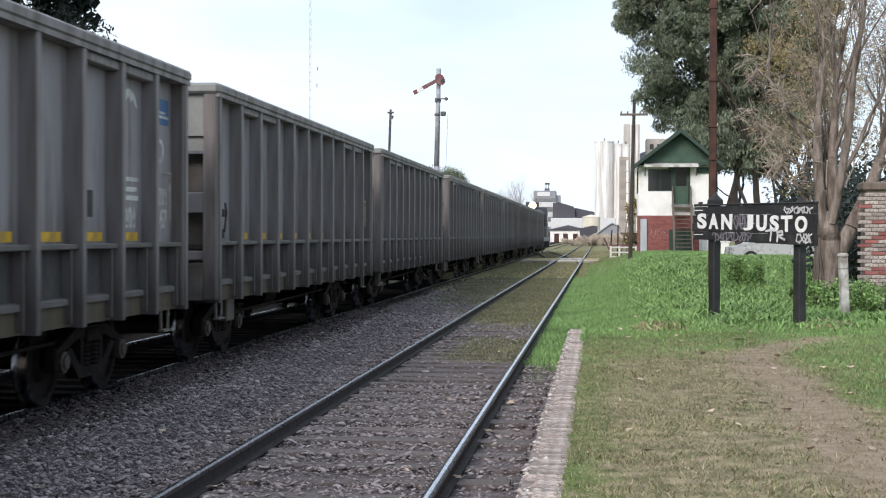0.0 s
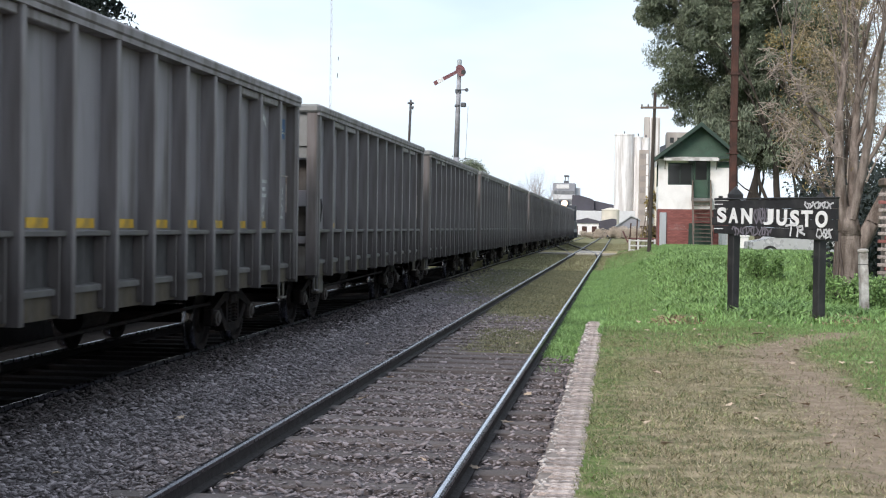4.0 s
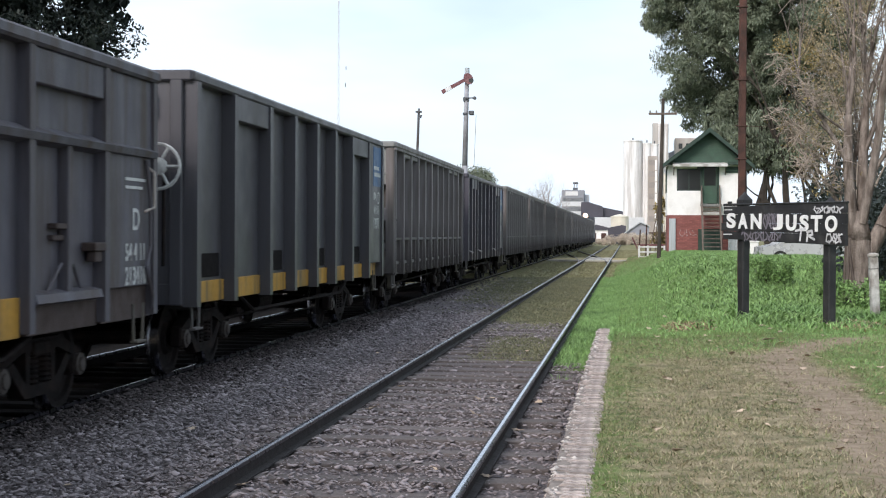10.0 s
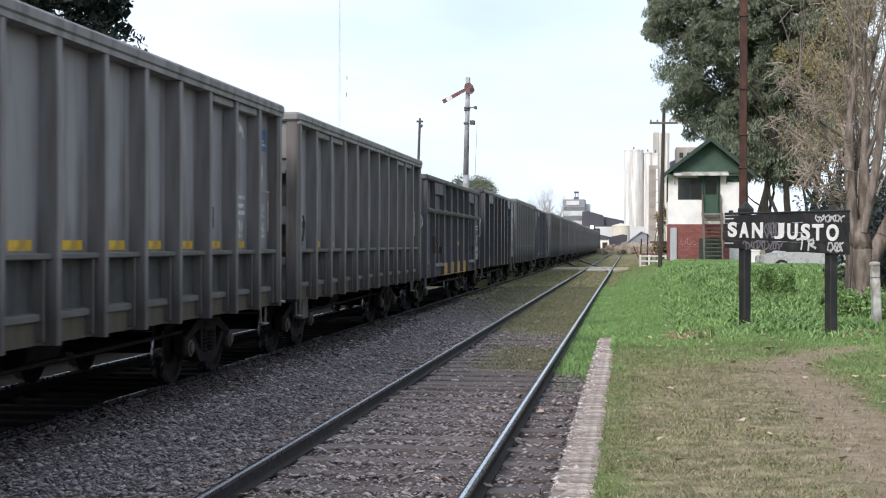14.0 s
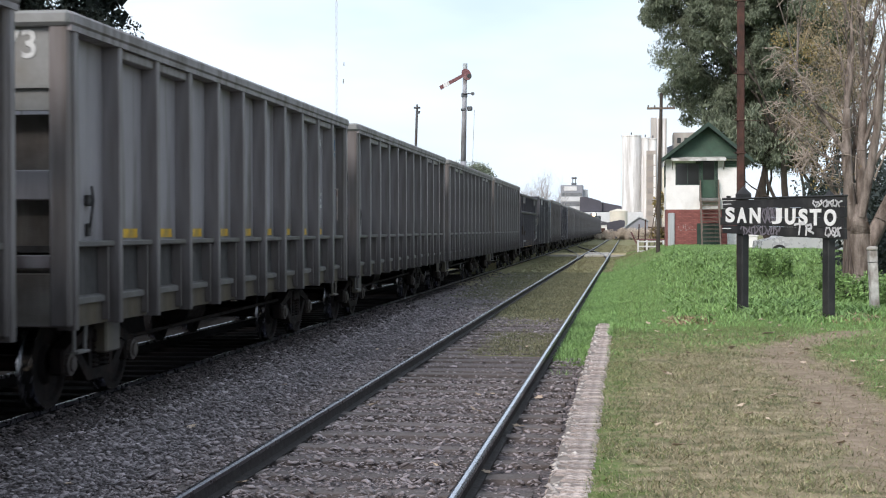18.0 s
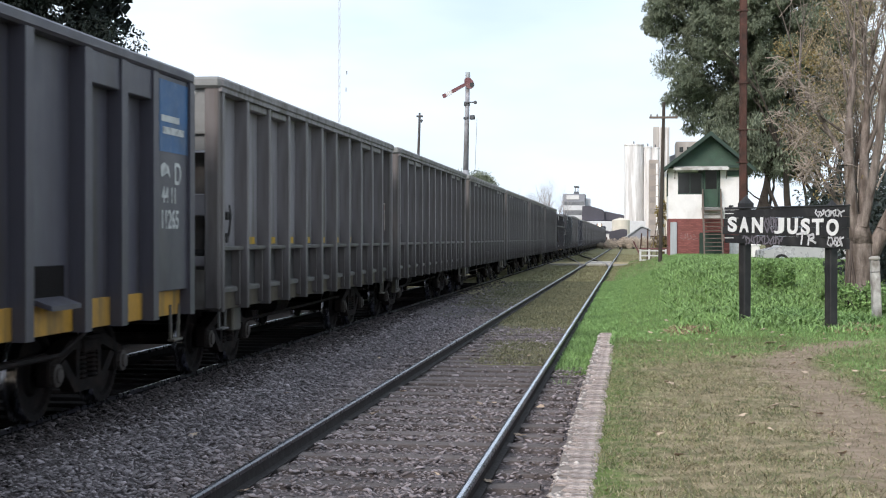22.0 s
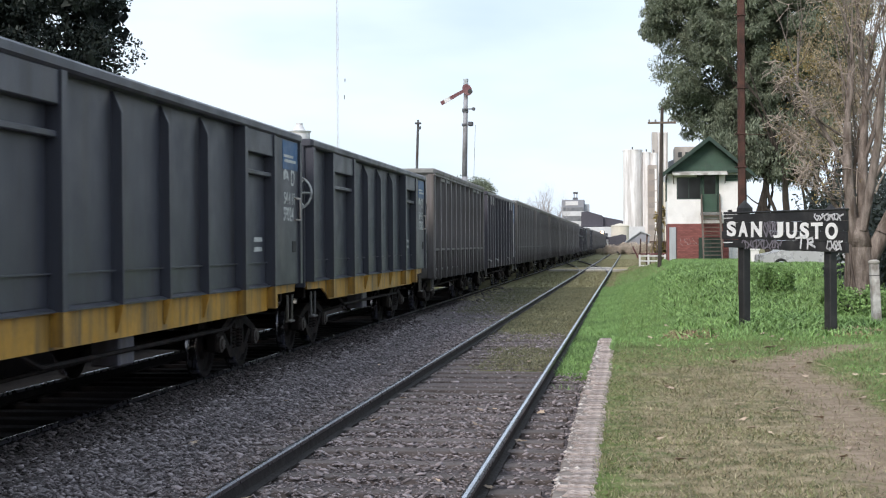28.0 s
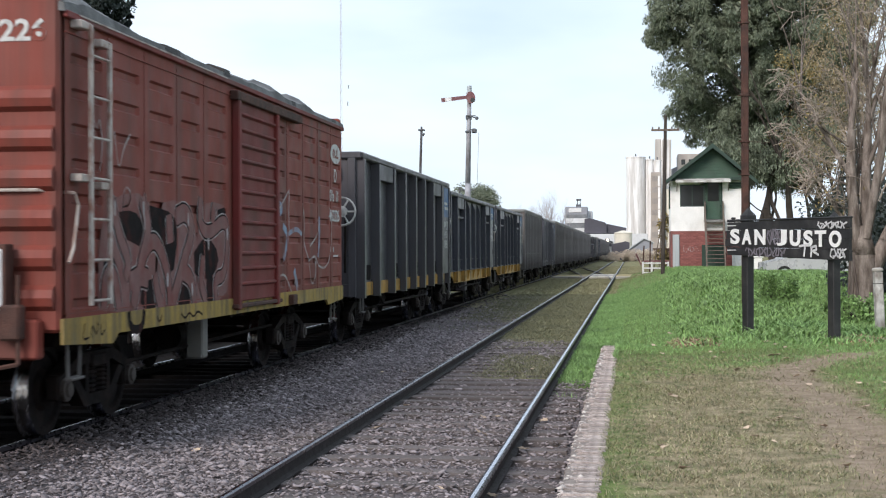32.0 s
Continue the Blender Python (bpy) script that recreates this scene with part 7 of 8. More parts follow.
    for sgn in (1, -1):
        e = part("end_wall", Mesh().box(-1.44, 1.44, -0.04, 0.0, floor - 0.05, top - 0.02), paint, w, at=pose(0, sgn * (h - 0.05) + (0.02 if sgn < 0 else 0.02), 0))
        for x in (-1.38, -0.35, 0.35, 1.38):
            part("end_post", Mesh().box(x - 0.07, x + 0.07, min(0, sgn * 0.10), max(0, sgn * 0.10), bottom, top - 0.1, 0.012), paint, e)
        part("end_cap", Mesh().box(-1.56, 1.56, -0.10, 0.10, top - 0.12, top + 0.004, 0.02), paint, e)
        part("end_sill", Mesh().box(-1.44, 1.44, -0.045, 0.045, bottom, floor - 0.05, 0.01), paint, e)
    part("floor", Mesh().box(-1.42, 1.42, -h + 0.05, h - 0.05, floor - 0.05, floor), M_RECESS, w)
    part("front_panel", Mesh().box(0, deep - 0.035, ys[-2], h - 0.06, floor - 0.04, top - 0.12, 0.008), paint, w, at=pose(1.44, 0, 0))
    underframe(w, length)
    stirrup(w, 1.48, h - 0.40)
    stirrup(w, 1.48, -h + 0.40)
    part("truss_rod", Mesh().path([(1.40, -h + 2.4, 0.95), (1.38, -h + 3.4, 0.66), (1.38, h - 3.4, 0.66), (1.40, h - 2.4, 0.95)], 0.025, 6), M_IRON, w)
    return w, ys


def handwheel(w, y, z, x=1.24, r=0.25):
    """White spoked brake wheel on the rear end wall."""
    m = Mesh()
    n = 20
    pts = [(x + r * math.cos(2 * math.pi * i / n), y, z + r * math.sin(2 * math.pi * i / n)) for i in range(n + 1)]
    m.path(pts, 0.020, 6)
    for i in range(6):
        a = 2 * math.pi * i / 6
        m.tube((x, y, z), (x + r * math.cos(a), y, z + r * math.sin(a)), 0.018, n=5)
    hw = part("handwheel", m, M_WHITE, w, "white spoked brake handwheel")
    part("hub", Mesh().lathe([(y - 0.04, 0.05), (y - 0.03, 0.10), (y + 0.04, 0.10), (y + 0.12, 0.04)], 12, "y", (x, 0, z)), M_WHITE, hw)
    part("chain", Mesh().path([(x + 0.06, y + 0.03, z - 0.10), (x + 0.05, y + 0.03, z - 1.1)], 0.022, 5), M_IRON, w, "hanging brake chain")
    part("lever", Mesh().path([(x - 0.10, y - 0.02, z - 0.34), (x - 0.10, y - 0.02, z - 0.62)], 0.025, 5), M_PALE, w)


def end_number(w, text, y, z, height, x=0.55, stretch=1.0):
    part("lettering", words(text, height, M_WHITE, stretch=stretch, depth=0.003, bold=0.006), None, w, at=pose(x, y, z))


def front_marks(w, x, y, line1, line2, z, wide=0.95, rise=(0.27, 0.47, 0.80, 1.55)):
    """The stencilled block at the forward end of a dark wagon."""
    blue_panel(w, x, y - 0.02, y + wide, z + rise[2], z + rise[3])
    part("mark", Mesh().prism([(0.0, 0.12), (0.12, 0.16), (0.26, 0.12), (0.32, 0.0), (0.22, 0.05), (0.14, 0.03), (0.02, 0.0)], 0, 0.004, axis="x"), M_WHITE, w, at=pose(x, y + 0.02, z + rise[1] + 0.06))
    mark(w, "D", x, y + 0.48, z + rise[1], 0.24)
    mark(w, line1, x, y + 0.06, z + rise[0], 0.17, stretch=0.95)
    mark(w, line2, x, y + 0.02, z, 0.20, stretch=0.90)


# --- red boxcar ---
def soften(pts, times=2):
    """Rounds a line of points by cutting its corners."""
    for _ in range(times):
        out = [pts[0]]
        for (ya, za), (yb, zb) in zip(pts, pts[1:]):
            out += [(0.75 * ya + 0.25 * yb, 0.75 * za + 0.25 * zb), (0.25 * ya + 0.75 * yb, 0.25 * za + 0.75 * zb)]
        pts = out + [pts[-1]]
    return pts


def ribbon(pts, r, x):
    """A flat joined stroke on the near side along (y, z) points, tapering a little to its ends."""
    v, n = [], len(pts)
    for i, (y, z) in enumerate(pts):
        (ya, za), (yb, zb) = pts[max(i - 1, 0)], pts[min(i + 1, n - 1)]
        d = math.hypot(yb - ya, zb - za) or 1
        k = r * (0.75 if i in (0, n - 1) else 1.0)
        ny, nz = -(zb - za) / d * k, (yb - ya) / d * k
        v += [(x, y + ny, z + nz), (x, y - ny, z - nz)]
    return Mesh().add(v, [(2 * i, 2 * i + 1, 2 * i + 3, 2 * i + 2) for i in range(n - 1)])


def sprayed_letter(w, rear, lines, x, r, edge=M_SPRAY_W, fill=M_SPRAY_M):
    """One sprayed letter: pale rim, black line and faded body, stroke over stroke. lines are in metres from the rear end."""
    for k, line in enumerate(lines):
        pts = soften([(rear + y, z) for y, z in line])
        lift = 0.0006 * k
        rim = part("graffiti_rim", ribbon(pts, r + 0.034, x + lift), edge, w, "pale graffiti rim")
        part("graffiti_line", ribbon(pts, r + 0.020, x + 0.0016 + lift), M_SPRAY_K, rim)
        part("graffiti_body", ribbon(pts, r, x + 0.0032 + lift), fill, rim)


def sprayed_patch(w, rear, outline, x, mat, label):
    pts = soften([(rear + y, z) for y, z in outline + outline[:1]], 1)[:-1]
    part("graffiti_patch", Mesh().add([(x, y, z) for y, z in pts], [tuple(range(len(pts)))]), mat, w, label)


def red_boxcar(length=12.22):
    w = thing("boxcar", "red oxide steel boxcar with graffiti and a yellow sill", "freight wagon", group="wagons of the train")
    h, side, eave, sill = length / 2, 1.56, 3.81, 1.12
    rear = 0.27 - h          # where the side panels are counted from
    part("body", Mesh().box(-side, side - 0.08, -h + 0.06, h - 0.06, sill, eave - 0.02, 0.03), M_RED, w)
    # near side sheet with rows of pressed-in grooves
    grooves = [rear + q for q in (-0.06, 0.70, 0.98, 1.72, 2.02, 2.79, 3.06, 3.76, 4.08, 4.84, 7.22, 7.84, 8.11, 8.83, 9.09, 9.84, 10.14, 10.86, 11.16, 11.80)]
    yl = sorted([-h + 0.06, h - 0.06] + [q + d for i, q in enumerate(grooves) for d in ((0.0, 0.05) if i % 2 == 0 else (-0.05, 0.0))])
    rows = [3.40 - 0.305 * i for i in range(8)]
    zl = sorted([sill, eave - 0.02] + [z + d for z in rows for d in (-0.055, -0.035, 0.025, 0.045)])
    deep = lambda y, z: any(a + 0.04 < y < b - 0.04 for a, b in zip(grooves[::2], grooves[1::2])) and any(abs(z - r + 0.005) < 0.032 for r in rows)
    v = [(side - (0.028 if deep(y, z) else 0.0), y, z) for y in yl for z in zl]
    n = len(zl)
    part("side_sheet", Mesh().add(v, [(i * n + j, (i + 1) * n + j, (i + 1) * n + j + 1, i * n + j + 1) for i in range(len(yl) - 1) for j in range(n - 1)]), M_RED, w, "red side sheet with pressed grooves")
    roof = Mesh().prism([(-side - 0.03, eave - 0.04), (side + 0.03, eave - 0.04), (side + 0.02, eave + 0.03), (0.9, eave + 0.20), (0, eave + 0.26), (-0.9, eave + 0.20), (-side - 0.02, eave + 0.03)], -h, h)
    part("roof", roof, M_TARP, w, "grey sheet roof")
    rng = random.Random(5)
    v, f, n = [], [], 110
    for i in range(n + 1):
        y = -h + length * i / n
        u = length * i / n
        b = 0.03 + 0.06 * abs(math.sin(u * 1.15 + 0.4)) * abs(math.sin(u * 0.47 + 1.0)) + 0.03 * abs(math.sin(u * 3.1)) + rng.uniform(0, 0.03)
        b += 0.11 * math.exp(-((u - 7.75) / 0.35) ** 2) + 0.07 * math.exp(-((u - 0.7) / 0.5) ** 2) + 0.07 * math.exp(-((u - 9.4) / 0.3) ** 2)
        v += [(side + 0.02, y, eave - 0.02), (side + 0.01, y, eave + b * 0.45), (side - 0.10, y, eave + b * 0.9), (side - 0.30, y, eave + 0.05 + b + rng.uniform(0, 0.02)), (side - 0.55, y, eave + 0.08 + b * 0.6), (side - 0.8, y, eave + 0.10)]
        if i:
            f += [((i - 1) * 6 + j, (i - 1) * 6 + j + 1, i * 6 + j + 1, i * 6 + j) for j in range(5)]
    part("roof_edge", Mesh().add(v, f), M_TARP, w, "crumpled grey sheet along the eave")
    for ya, yb, k in ((2.75, 3.25, 0.06), (4.95, 5.20, 0.09), (8.5, 8.7, 0.05), (11.3, 11.6, 0.05)):
        part("torn_sheet", Mesh().prism([(side + 0.03, eave - 0.01), (side + 0.025, eave + k * 0.8), (side - 0.16, eave + k * 1.5), (side - 0.5, eave + k * 0.9), (side - 0.5, eave)], -h + ya, -h + yb), M_BLACK, w, "torn black sheeting")
    part("eave_strip", Mesh().box(side + 0.02, side + 0.05, -h + 0.3, -h + 5.0, eave - 0.045, eave - 0.03), M_LADDER, w, "pale metal eave strip")
    part("gutter_rail", Mesh().box(side, side + 0.045, -h + 0.03, h - 0.03, eave - 0.09, eave - 0.03, 0.008), M_REDDOOR, w)
    # yellow sill, stepped at the bogies
    part("sill", Mesh().prism([(-h, sill + 0.02), (-h, sill - 0.20), (-h + 1.2, sill - 0.26), (-h + 1.35, sill - 0.17), (h - 1.35, sill - 0.17), (h - 1.2, sill - 0.26), (h, sill - 0.20), (h, sill + 0.02)], side - 0.02, side + 0.015, axis="x"),
         M_SILLOLIVE, w, "scuffed yellow sill")
    d0, d1 = rear + 5.15, rear + 7.10
    for y in (rear + 0.85, rear + 1.87, rear + 2.92, rear + 3.92, rear + 7.97, rear + 8.97, rear + 10.0, rear + 11.0):
        part("side_seam", Mesh().box(0, 0.005, y - 0.014, y + 0.014, sill, eave - 0.1), M_RED, w, at=pose(side, 0, 0))
    part("side_seam", Mesh().box(0, 0.006, -h + 0.06, h - 0.06, sill + 0.055, sill + 0.065).box(0, 0.012, -h + 0.06, h - 0.06, eave - 0.215, eave - 0.20), M_RED, w, at=pose(side, 0, 0))
    door = part("door", Mesh().box(side, side + 0.05, d0, d1, sill - 0.02, eave - 0.22, 0.01), M_REDDOOR, w, "darker red ribbed sliding door")
    for i in range(12):
        z = sill + 0.16 + i * 0.19
        part("door_rib", Mesh().prism([(0.05, z), (0.085, z + 0.025), (0.085, z + 0.045), (0.05, z + 0.06)], d0 + 0.10, d1 - 0.10), M_REDDOOR, door, at=pose(side, 0, 0))
    for y in (d0, d1):
        part("door_post", Mesh().box(side, side + 0.10, y - 0.06, y + 0.06, sill - 0.12, eave - 0.16, 0.015), M_REDDOOR, door)
    part("door_rail", Mesh().box(side, side + 0.11, d0 - 0.15, d1 + 1.4, eave - 0.26, eave - 0.15, 0.01), M_RUST, w)
    part("door_track", Mesh().box(side, side + 0.09, d0 - 0.1, d1 + 0.25, sill - 0.10, sill - 0.05, 0.01).box(side, side + 0.09, d1 + 0.9, d1 + 1.15, sill - 0.16, sill - 0.02, 0.01), M_RUST, w)
    # rear ladder and grab irons
    lad = part("ladder", Mesh().box(side + 0.09, side + 0.12, -h + 0.37, -h + 0.44, sill + 0.12, eave - 0.10, 0.006), M_LADDER, w, "pale steel side ladder")
    part("stile", Mesh().box(side + 0.09, side + 0.12, -h + 0.84, -h + 0.91, sill + 0.12, eave - 0.20, 0.006), M_LADDER, lad)
    for y, z in ((-h + 0.18, eave - 0.16), (-h + 0.66, eave - 0.26), (-h + 0.18, sill + 1.20), (-h + 0.66, sill + 1.15)):
        part("bracket", Mesh().box(side, side + 0.11, y, y + 0.22, z, z + 0.07, 0.008), M_LADDER, lad)
    for i in range(7):
        z = sill + 0.16 + i * 0.36
        part("rung", Mesh().tube((side + 0.11, -h + 0.42, z), (side + 0.11, -h + 0.86, z), 0.014, n=6), M_LADDER, lad)
    part("pipe", Mesh().path([(side + 0.05, -h + 0.02, sill + 0.5), (side + 0.06, -h + 0.10, sill + 0.62), (side + 0.06, -h + 0.22, sill + 1.0), (side + 0.05, -h + 0.16, sill + 1.10), (side - 0.2, -h - 0.05, sill + 1.12), (0.3, -h - 0.06, sill + 1.12)], 0.016, 6), M_LADDER, w, "pale brake pipe")
    # corrugated rear end and plain front end
    end = part("end_wall", Mesh().box(-side + 0.02, side - 0.02, -h - 0.02, -h + 0.1, sill - 0.1, eave + 0.12, 0.03), M_RED, w, "red corrugated end wall")
    for i in range(6):
        z = sill + 0.20 + i * 0.34
        part("end_rib", Mesh().prism([(-h - 0.01, z - 0.12), (-h - 0.07, z - 0.07), (-h - 0.09, z), (-h - 0.07, z + 0.07), (-h - 0.01, z + 0.12)], -side + 0.06, side - 0.06, axis="x"), M_RED, end)
    part("end_wall", Mesh().box(-side + 0.02, side - 0.02, h - 0.1, h + 0.02, sill - 0.1, eave + 0.12, 0.03), M_RED, w)
    part("lettering", words("462226", 0.185, M_WHITE, stretch=1.12, depth=0.003, bold=0.006), None, w, at=pose(0.58, -h - 0.024, eave - 0.29))
    # end platform gear: buffer beam with tail plate and white board
    part("buffer_beam", Mesh().box(-1.35, 1.40, -h - 0.16, -h, sill - 0.32, sill + 0.02, 0.02), M_RED, w)
    tail = part("tail_board", Mesh().box(0.30, 1.14, -h - 0.28, -h - 0.24, sill + 0.10, sill + 0.62, 0.015), M_SIGNALWHITE, w, "white end board with a red field")
    part("tail_field", Mesh().box(0.30, 0.96, -h - 0.288, -h - 0.28, sill + 0.36, sill + 0.46, 0.003), M_SIGNALRED, tail, "red field")
    part("tail_frame", Mesh().box(0.28, 1.16, -h - 0.27, -h - 0.10, sill + 0.62, sill + 0.66, 0.008).box(1.14, 1.17, -h - 0.27, -h - 0.10, sill + 0.05, sill + 0.66, 0.008), M_RUST, tail)
    part("hand_lever", Mesh().box(0.98, 1.08, -h - 0.36, -h - 0.29, sill - 0.06, sill + 0.16, 0.02).box(0.84, 0.92, -h - 0.36, -h - 0.29, sill - 0.10, sill + 0.06, 0.02), M_RED, w, "red coupling levers")
    part("uncoupling_lever", Mesh().path([(1.25, -h - 0.2, sill + 0.4), (1.27, -h - 0.25, sill - 0.35), (0.9, -h - 0.3, sill - 0.42), (0.3, -h - 0.35, sill - 0.2)], 0.02, 6).box(1.12, 1.30, -h - 0.30, -h - 0.15, sill - 0.15, sill + 0.15, 0.02), M_RUST, w)
    # oval emblem with bars, stencilled characters
    v = [(0.0, 0.40 * math.cos(a), 0.16 * math.sin(a)) for a in (2 * math.pi * i / 24 for i in range(24))]
    me = Mesh().add(v + [(0.004, y, z) for _, y, z in v], [tuple(range(23, -1, -1)), tuple(range(24, 48))] + [(i, (i + 1) % 24, (i + 1) % 24 + 24, i + 24) for i in range(24)])
    x, yf = side + 0.004, h - 0.58
    part("emblem", me, M_WHITE, w, "white oval emblem", at=pose(x, yf, 3.30))
    bars(w, x + 0.004, yf - 0.22, 3.23, [(0, 0, 0.06, 0.14), (0.13, 0, 0.05, 0.14), (0.18, 0, 0.08, 0.035), (0.30, 0, 0.05, 0.14), (0.35, 0, 0.08, 0.035)], M_RED, "emblem_bars")
    mark(w, "D", x, yf - 0.12, 2.84, 0.22)
    mark(w, "01a  11", x, yf - 0.45, 2.52, 0.19, stretch=0.9)
    mark(w, "462226", x, yf - 0.5, 2.20, 0.19, stretch=1.05)
    bars(w, x, yf - 0.2, 1.62, [(0, 0, 0.4, 0.03), (0, 0.08, 0.06, 0.08)])
    g = side + 0.003
    for outline in ([(0.55, 1.18), (0.60, 1.95), (1.0, 2.25), (1.9, 2.30), (2.3, 1.9), (2.2, 1.14), (1.3, 1.13)], [(2.15, 1.14), (2.25, 2.2), (3.0, 2.28), (3.6, 2.1), (3.7, 1.14)], [(3.6, 1.14), (3.65, 2.15), (4.1, 2.3), (4.9, 2.25), (5.0, 1.5), (4.8, 1.14)]):
        sprayed_patch(w, rear, outline, g, M_SPRAY_M, "faded mauve spray")
    for outline in ([(0.98, 2.08), (1.55, 2.12), (1.80, 2.0), (1.90, 1.72), (1.52, 1.80), (1.08, 1.86)], [(2.0, 2.18), (2.80, 2.12), (2.95, 1.91), (2.75, 1.40), (2.30, 1.72), (2.02, 1.9)], [(3.50, 1.70), (4.0, 1.92), (4.55, 1.68), (4.3, 1.40), (3.55, 1.40)],
                    [(0.70, 1.62), (1.05, 1.68), (1.08, 1.26), (0.75, 1.24)], [(1.75, 1.40), (2.25, 1.46), (2.3, 1.14), (1.7, 1.14)], [(2.85, 1.48), (3.35, 1.50), (3.5, 1.14), (2.8, 1.14)], [(4.0, 1.40), (4.3, 1.44), (4.35, 1.14), (3.95, 1.14)], [(4.45, 2.2), (4.85, 2.25), (4.7, 1.98), (4.5, 2.0)]):
        sprayed_patch(w, rear, outline, g + 0.0012, M_SPRAY_K, "black spray between letters")
    for lines, r in (([[(0.70, 1.20), (0.72, 1.50), (1.00, 1.52), (1.10, 1.18)], [(0.90, 2.20), (1.12, 1.85), (1.40, 1.62), (1.28, 1.46)]], 0.075),
                     ([[(1.76, 2.24), (1.92, 2.02), (1.95, 1.86), (1.74, 1.60), (1.50, 1.18)], [(1.42, 1.42), (1.70, 1.48), (1.95, 1.44)]], 0.095),
                     ([[(1.78, 1.66), (2.10, 1.86), (2.40, 1.70), (2.62, 1.40), (2.64, 1.16)], [(2.18, 1.50), (2.22, 1.30), (2.36, 1.16)]], 0.080),
                     ([[(2.86, 2.08), (3.22, 2.16), (3.48, 1.94), (3.12, 1.60), (2.72, 1.15)], [(3.10, 1.50), (3.40, 1.42), (3.54, 1.16)], [(2.62, 2.10), (2.66, 1.80)]], 0.095),
                     ([[(3.78, 2.32), (3.70, 2.02), (4.08, 1.90), (4.78, 2.12), (4.90, 1.84), (4.74, 1.42), (4.32, 1.40), (4.38, 1.16)], [(3.86, 1.66), (3.74, 1.36), (3.96, 1.16)], [(4.30, 2.26), (4.22, 2.04)]], 0.075)):
        sprayed_letter(w, rear, lines, g + 0.0024, r)
    for y, z in ((0.98, 2.12), (1.80, 2.14), (1.83, 2.0), (3.28, 2.06), (4.84, 1.92), (2.55, 1.42), (3.42, 1.30), (4.05, 1.80)):
        part("graffiti_drip", ribbon([(rear + y, z + 0.07), (rear + y + 0.01, z), (rear + y + 0.005, z - 0.07)], 0.028, g + 0.009), M_SPRAY_W, w)
    for line in ([(0.35, 2.75), (0.45, 2.95), (0.55, 2.80), (0.62, 2.96), (0.70, 2.70), (0.62, 2.45)], [(1.0, 2.85), (1.12, 2.45), (1.25, 2.70), (1.45, 2.85)], [(1.2, 2.05), (1.28, 2.35), (1.46, 2.30), (1.40, 2.16), (1.25, 2.14)], [(0.86, 2.9), (0.93, 2.4), (0.86, 2.0)]):
        part("graffiti_tag", ribbon(soften([(rear + y, z) for y, z in line]), 0.011, g), M_SPRAY_W, w)
    for line, r in (([(7.22, 2.34), (7.66, 2.36), (7.62, 2.24), (7.22, 2.26)], 0.05), ([(7.24, 1.97), (7.24, 1.60)], 0.07), ([(7.72, 2.07), (8.05, 1.94), (7.82, 1.66), (7.74, 1.60)], 0.05), ([(8.06, 1.96), (8.55, 2.05), (8.90, 1.96)], 0.035),
                    ([(10.10, 2.25), (10.14, 1.85), (9.98, 1.62)], 0.05), ([(8.40, 1.45), (8.62, 1.15)], 0.06)):
        part("graffiti_blue", ribbon(soften([(rear + y, z) for y, z in line]), r, g), M_SPRAY_B, w, "pale blue spray stroke")
    for line in ([(7.41, 2.24), (7.72, 2.40), (8.09, 2.58)], [(7.18, 1.16), (7.41, 1.36), (7.80, 1.40), (8.05, 1.26), (8.22, 1.13)], [(8.95, 2.42), (9.09, 2.14), (8.99, 1.85), (9.34, 1.60)], [(9.34, 1.57), (9.86, 1.66), (9.97, 1.49), (10.54, 1.43), (10.97, 1.62), (11.09, 2.20), (10.91, 2.41)],
                 [(9.39, 1.53), (9.54, 1.17), (9.86, 1.33), (9.81, 1.63)], [(9.97, 2.20), (10.08, 2.04), (9.81, 1.90), (9.44, 1.79)], [(8.10, 2.60), (8.06, 2.20), (8.10, 1.96)], [(8.40, 1.20), (8.46, 1.36), (8.64, 1.14)]):
        part("graffiti_tag", ribbon(soften([(rear + y, z) for y, z in line]), 0.017, g + 0.0015), M_SPRAY_W, w, "pale spray line")
    for line, r in (([(0.20, 1.08), (0.15, 0.93), (0.30, 0.95)], 0.010), ([(0.36, 0.94), (0.38, 1.08), (0.50, 0.94), (0.52, 1.08)], 0.010), ([(0.60, 1.06), (0.60, 0.94), (0.70, 1.0)], 0.010), ([(1.35, 1.14), (1.40, 0.96), (1.75, 0.95), (1.80, 1.14)], 0.045),
                    ([(3.0, 1.05), (3.15, 0.98), (3.3, 1.06), (3.45, 0.98), (3.6, 1.06), (3.8, 1.0)], 0.012), ([(2.2, 1.05), (2.28, 0.98), (2.36, 1.06)], 0.012)):
        part("sill_scrawl", ribbon(soften([(rear + y, z) for y, z in line]), r, side + 0.017), M_SPRAY_K, w)
    underframe(w, length)
    part("hanging_post", Mesh().box(1.05, 1.25, -0.95, -0.72, 0.42, 0.96, 0.02), M_PALE, w)
    stirrup(w, 1.48, -h + 0.45)
    stirrup(w, 1.48, h - 0.45)
    return w


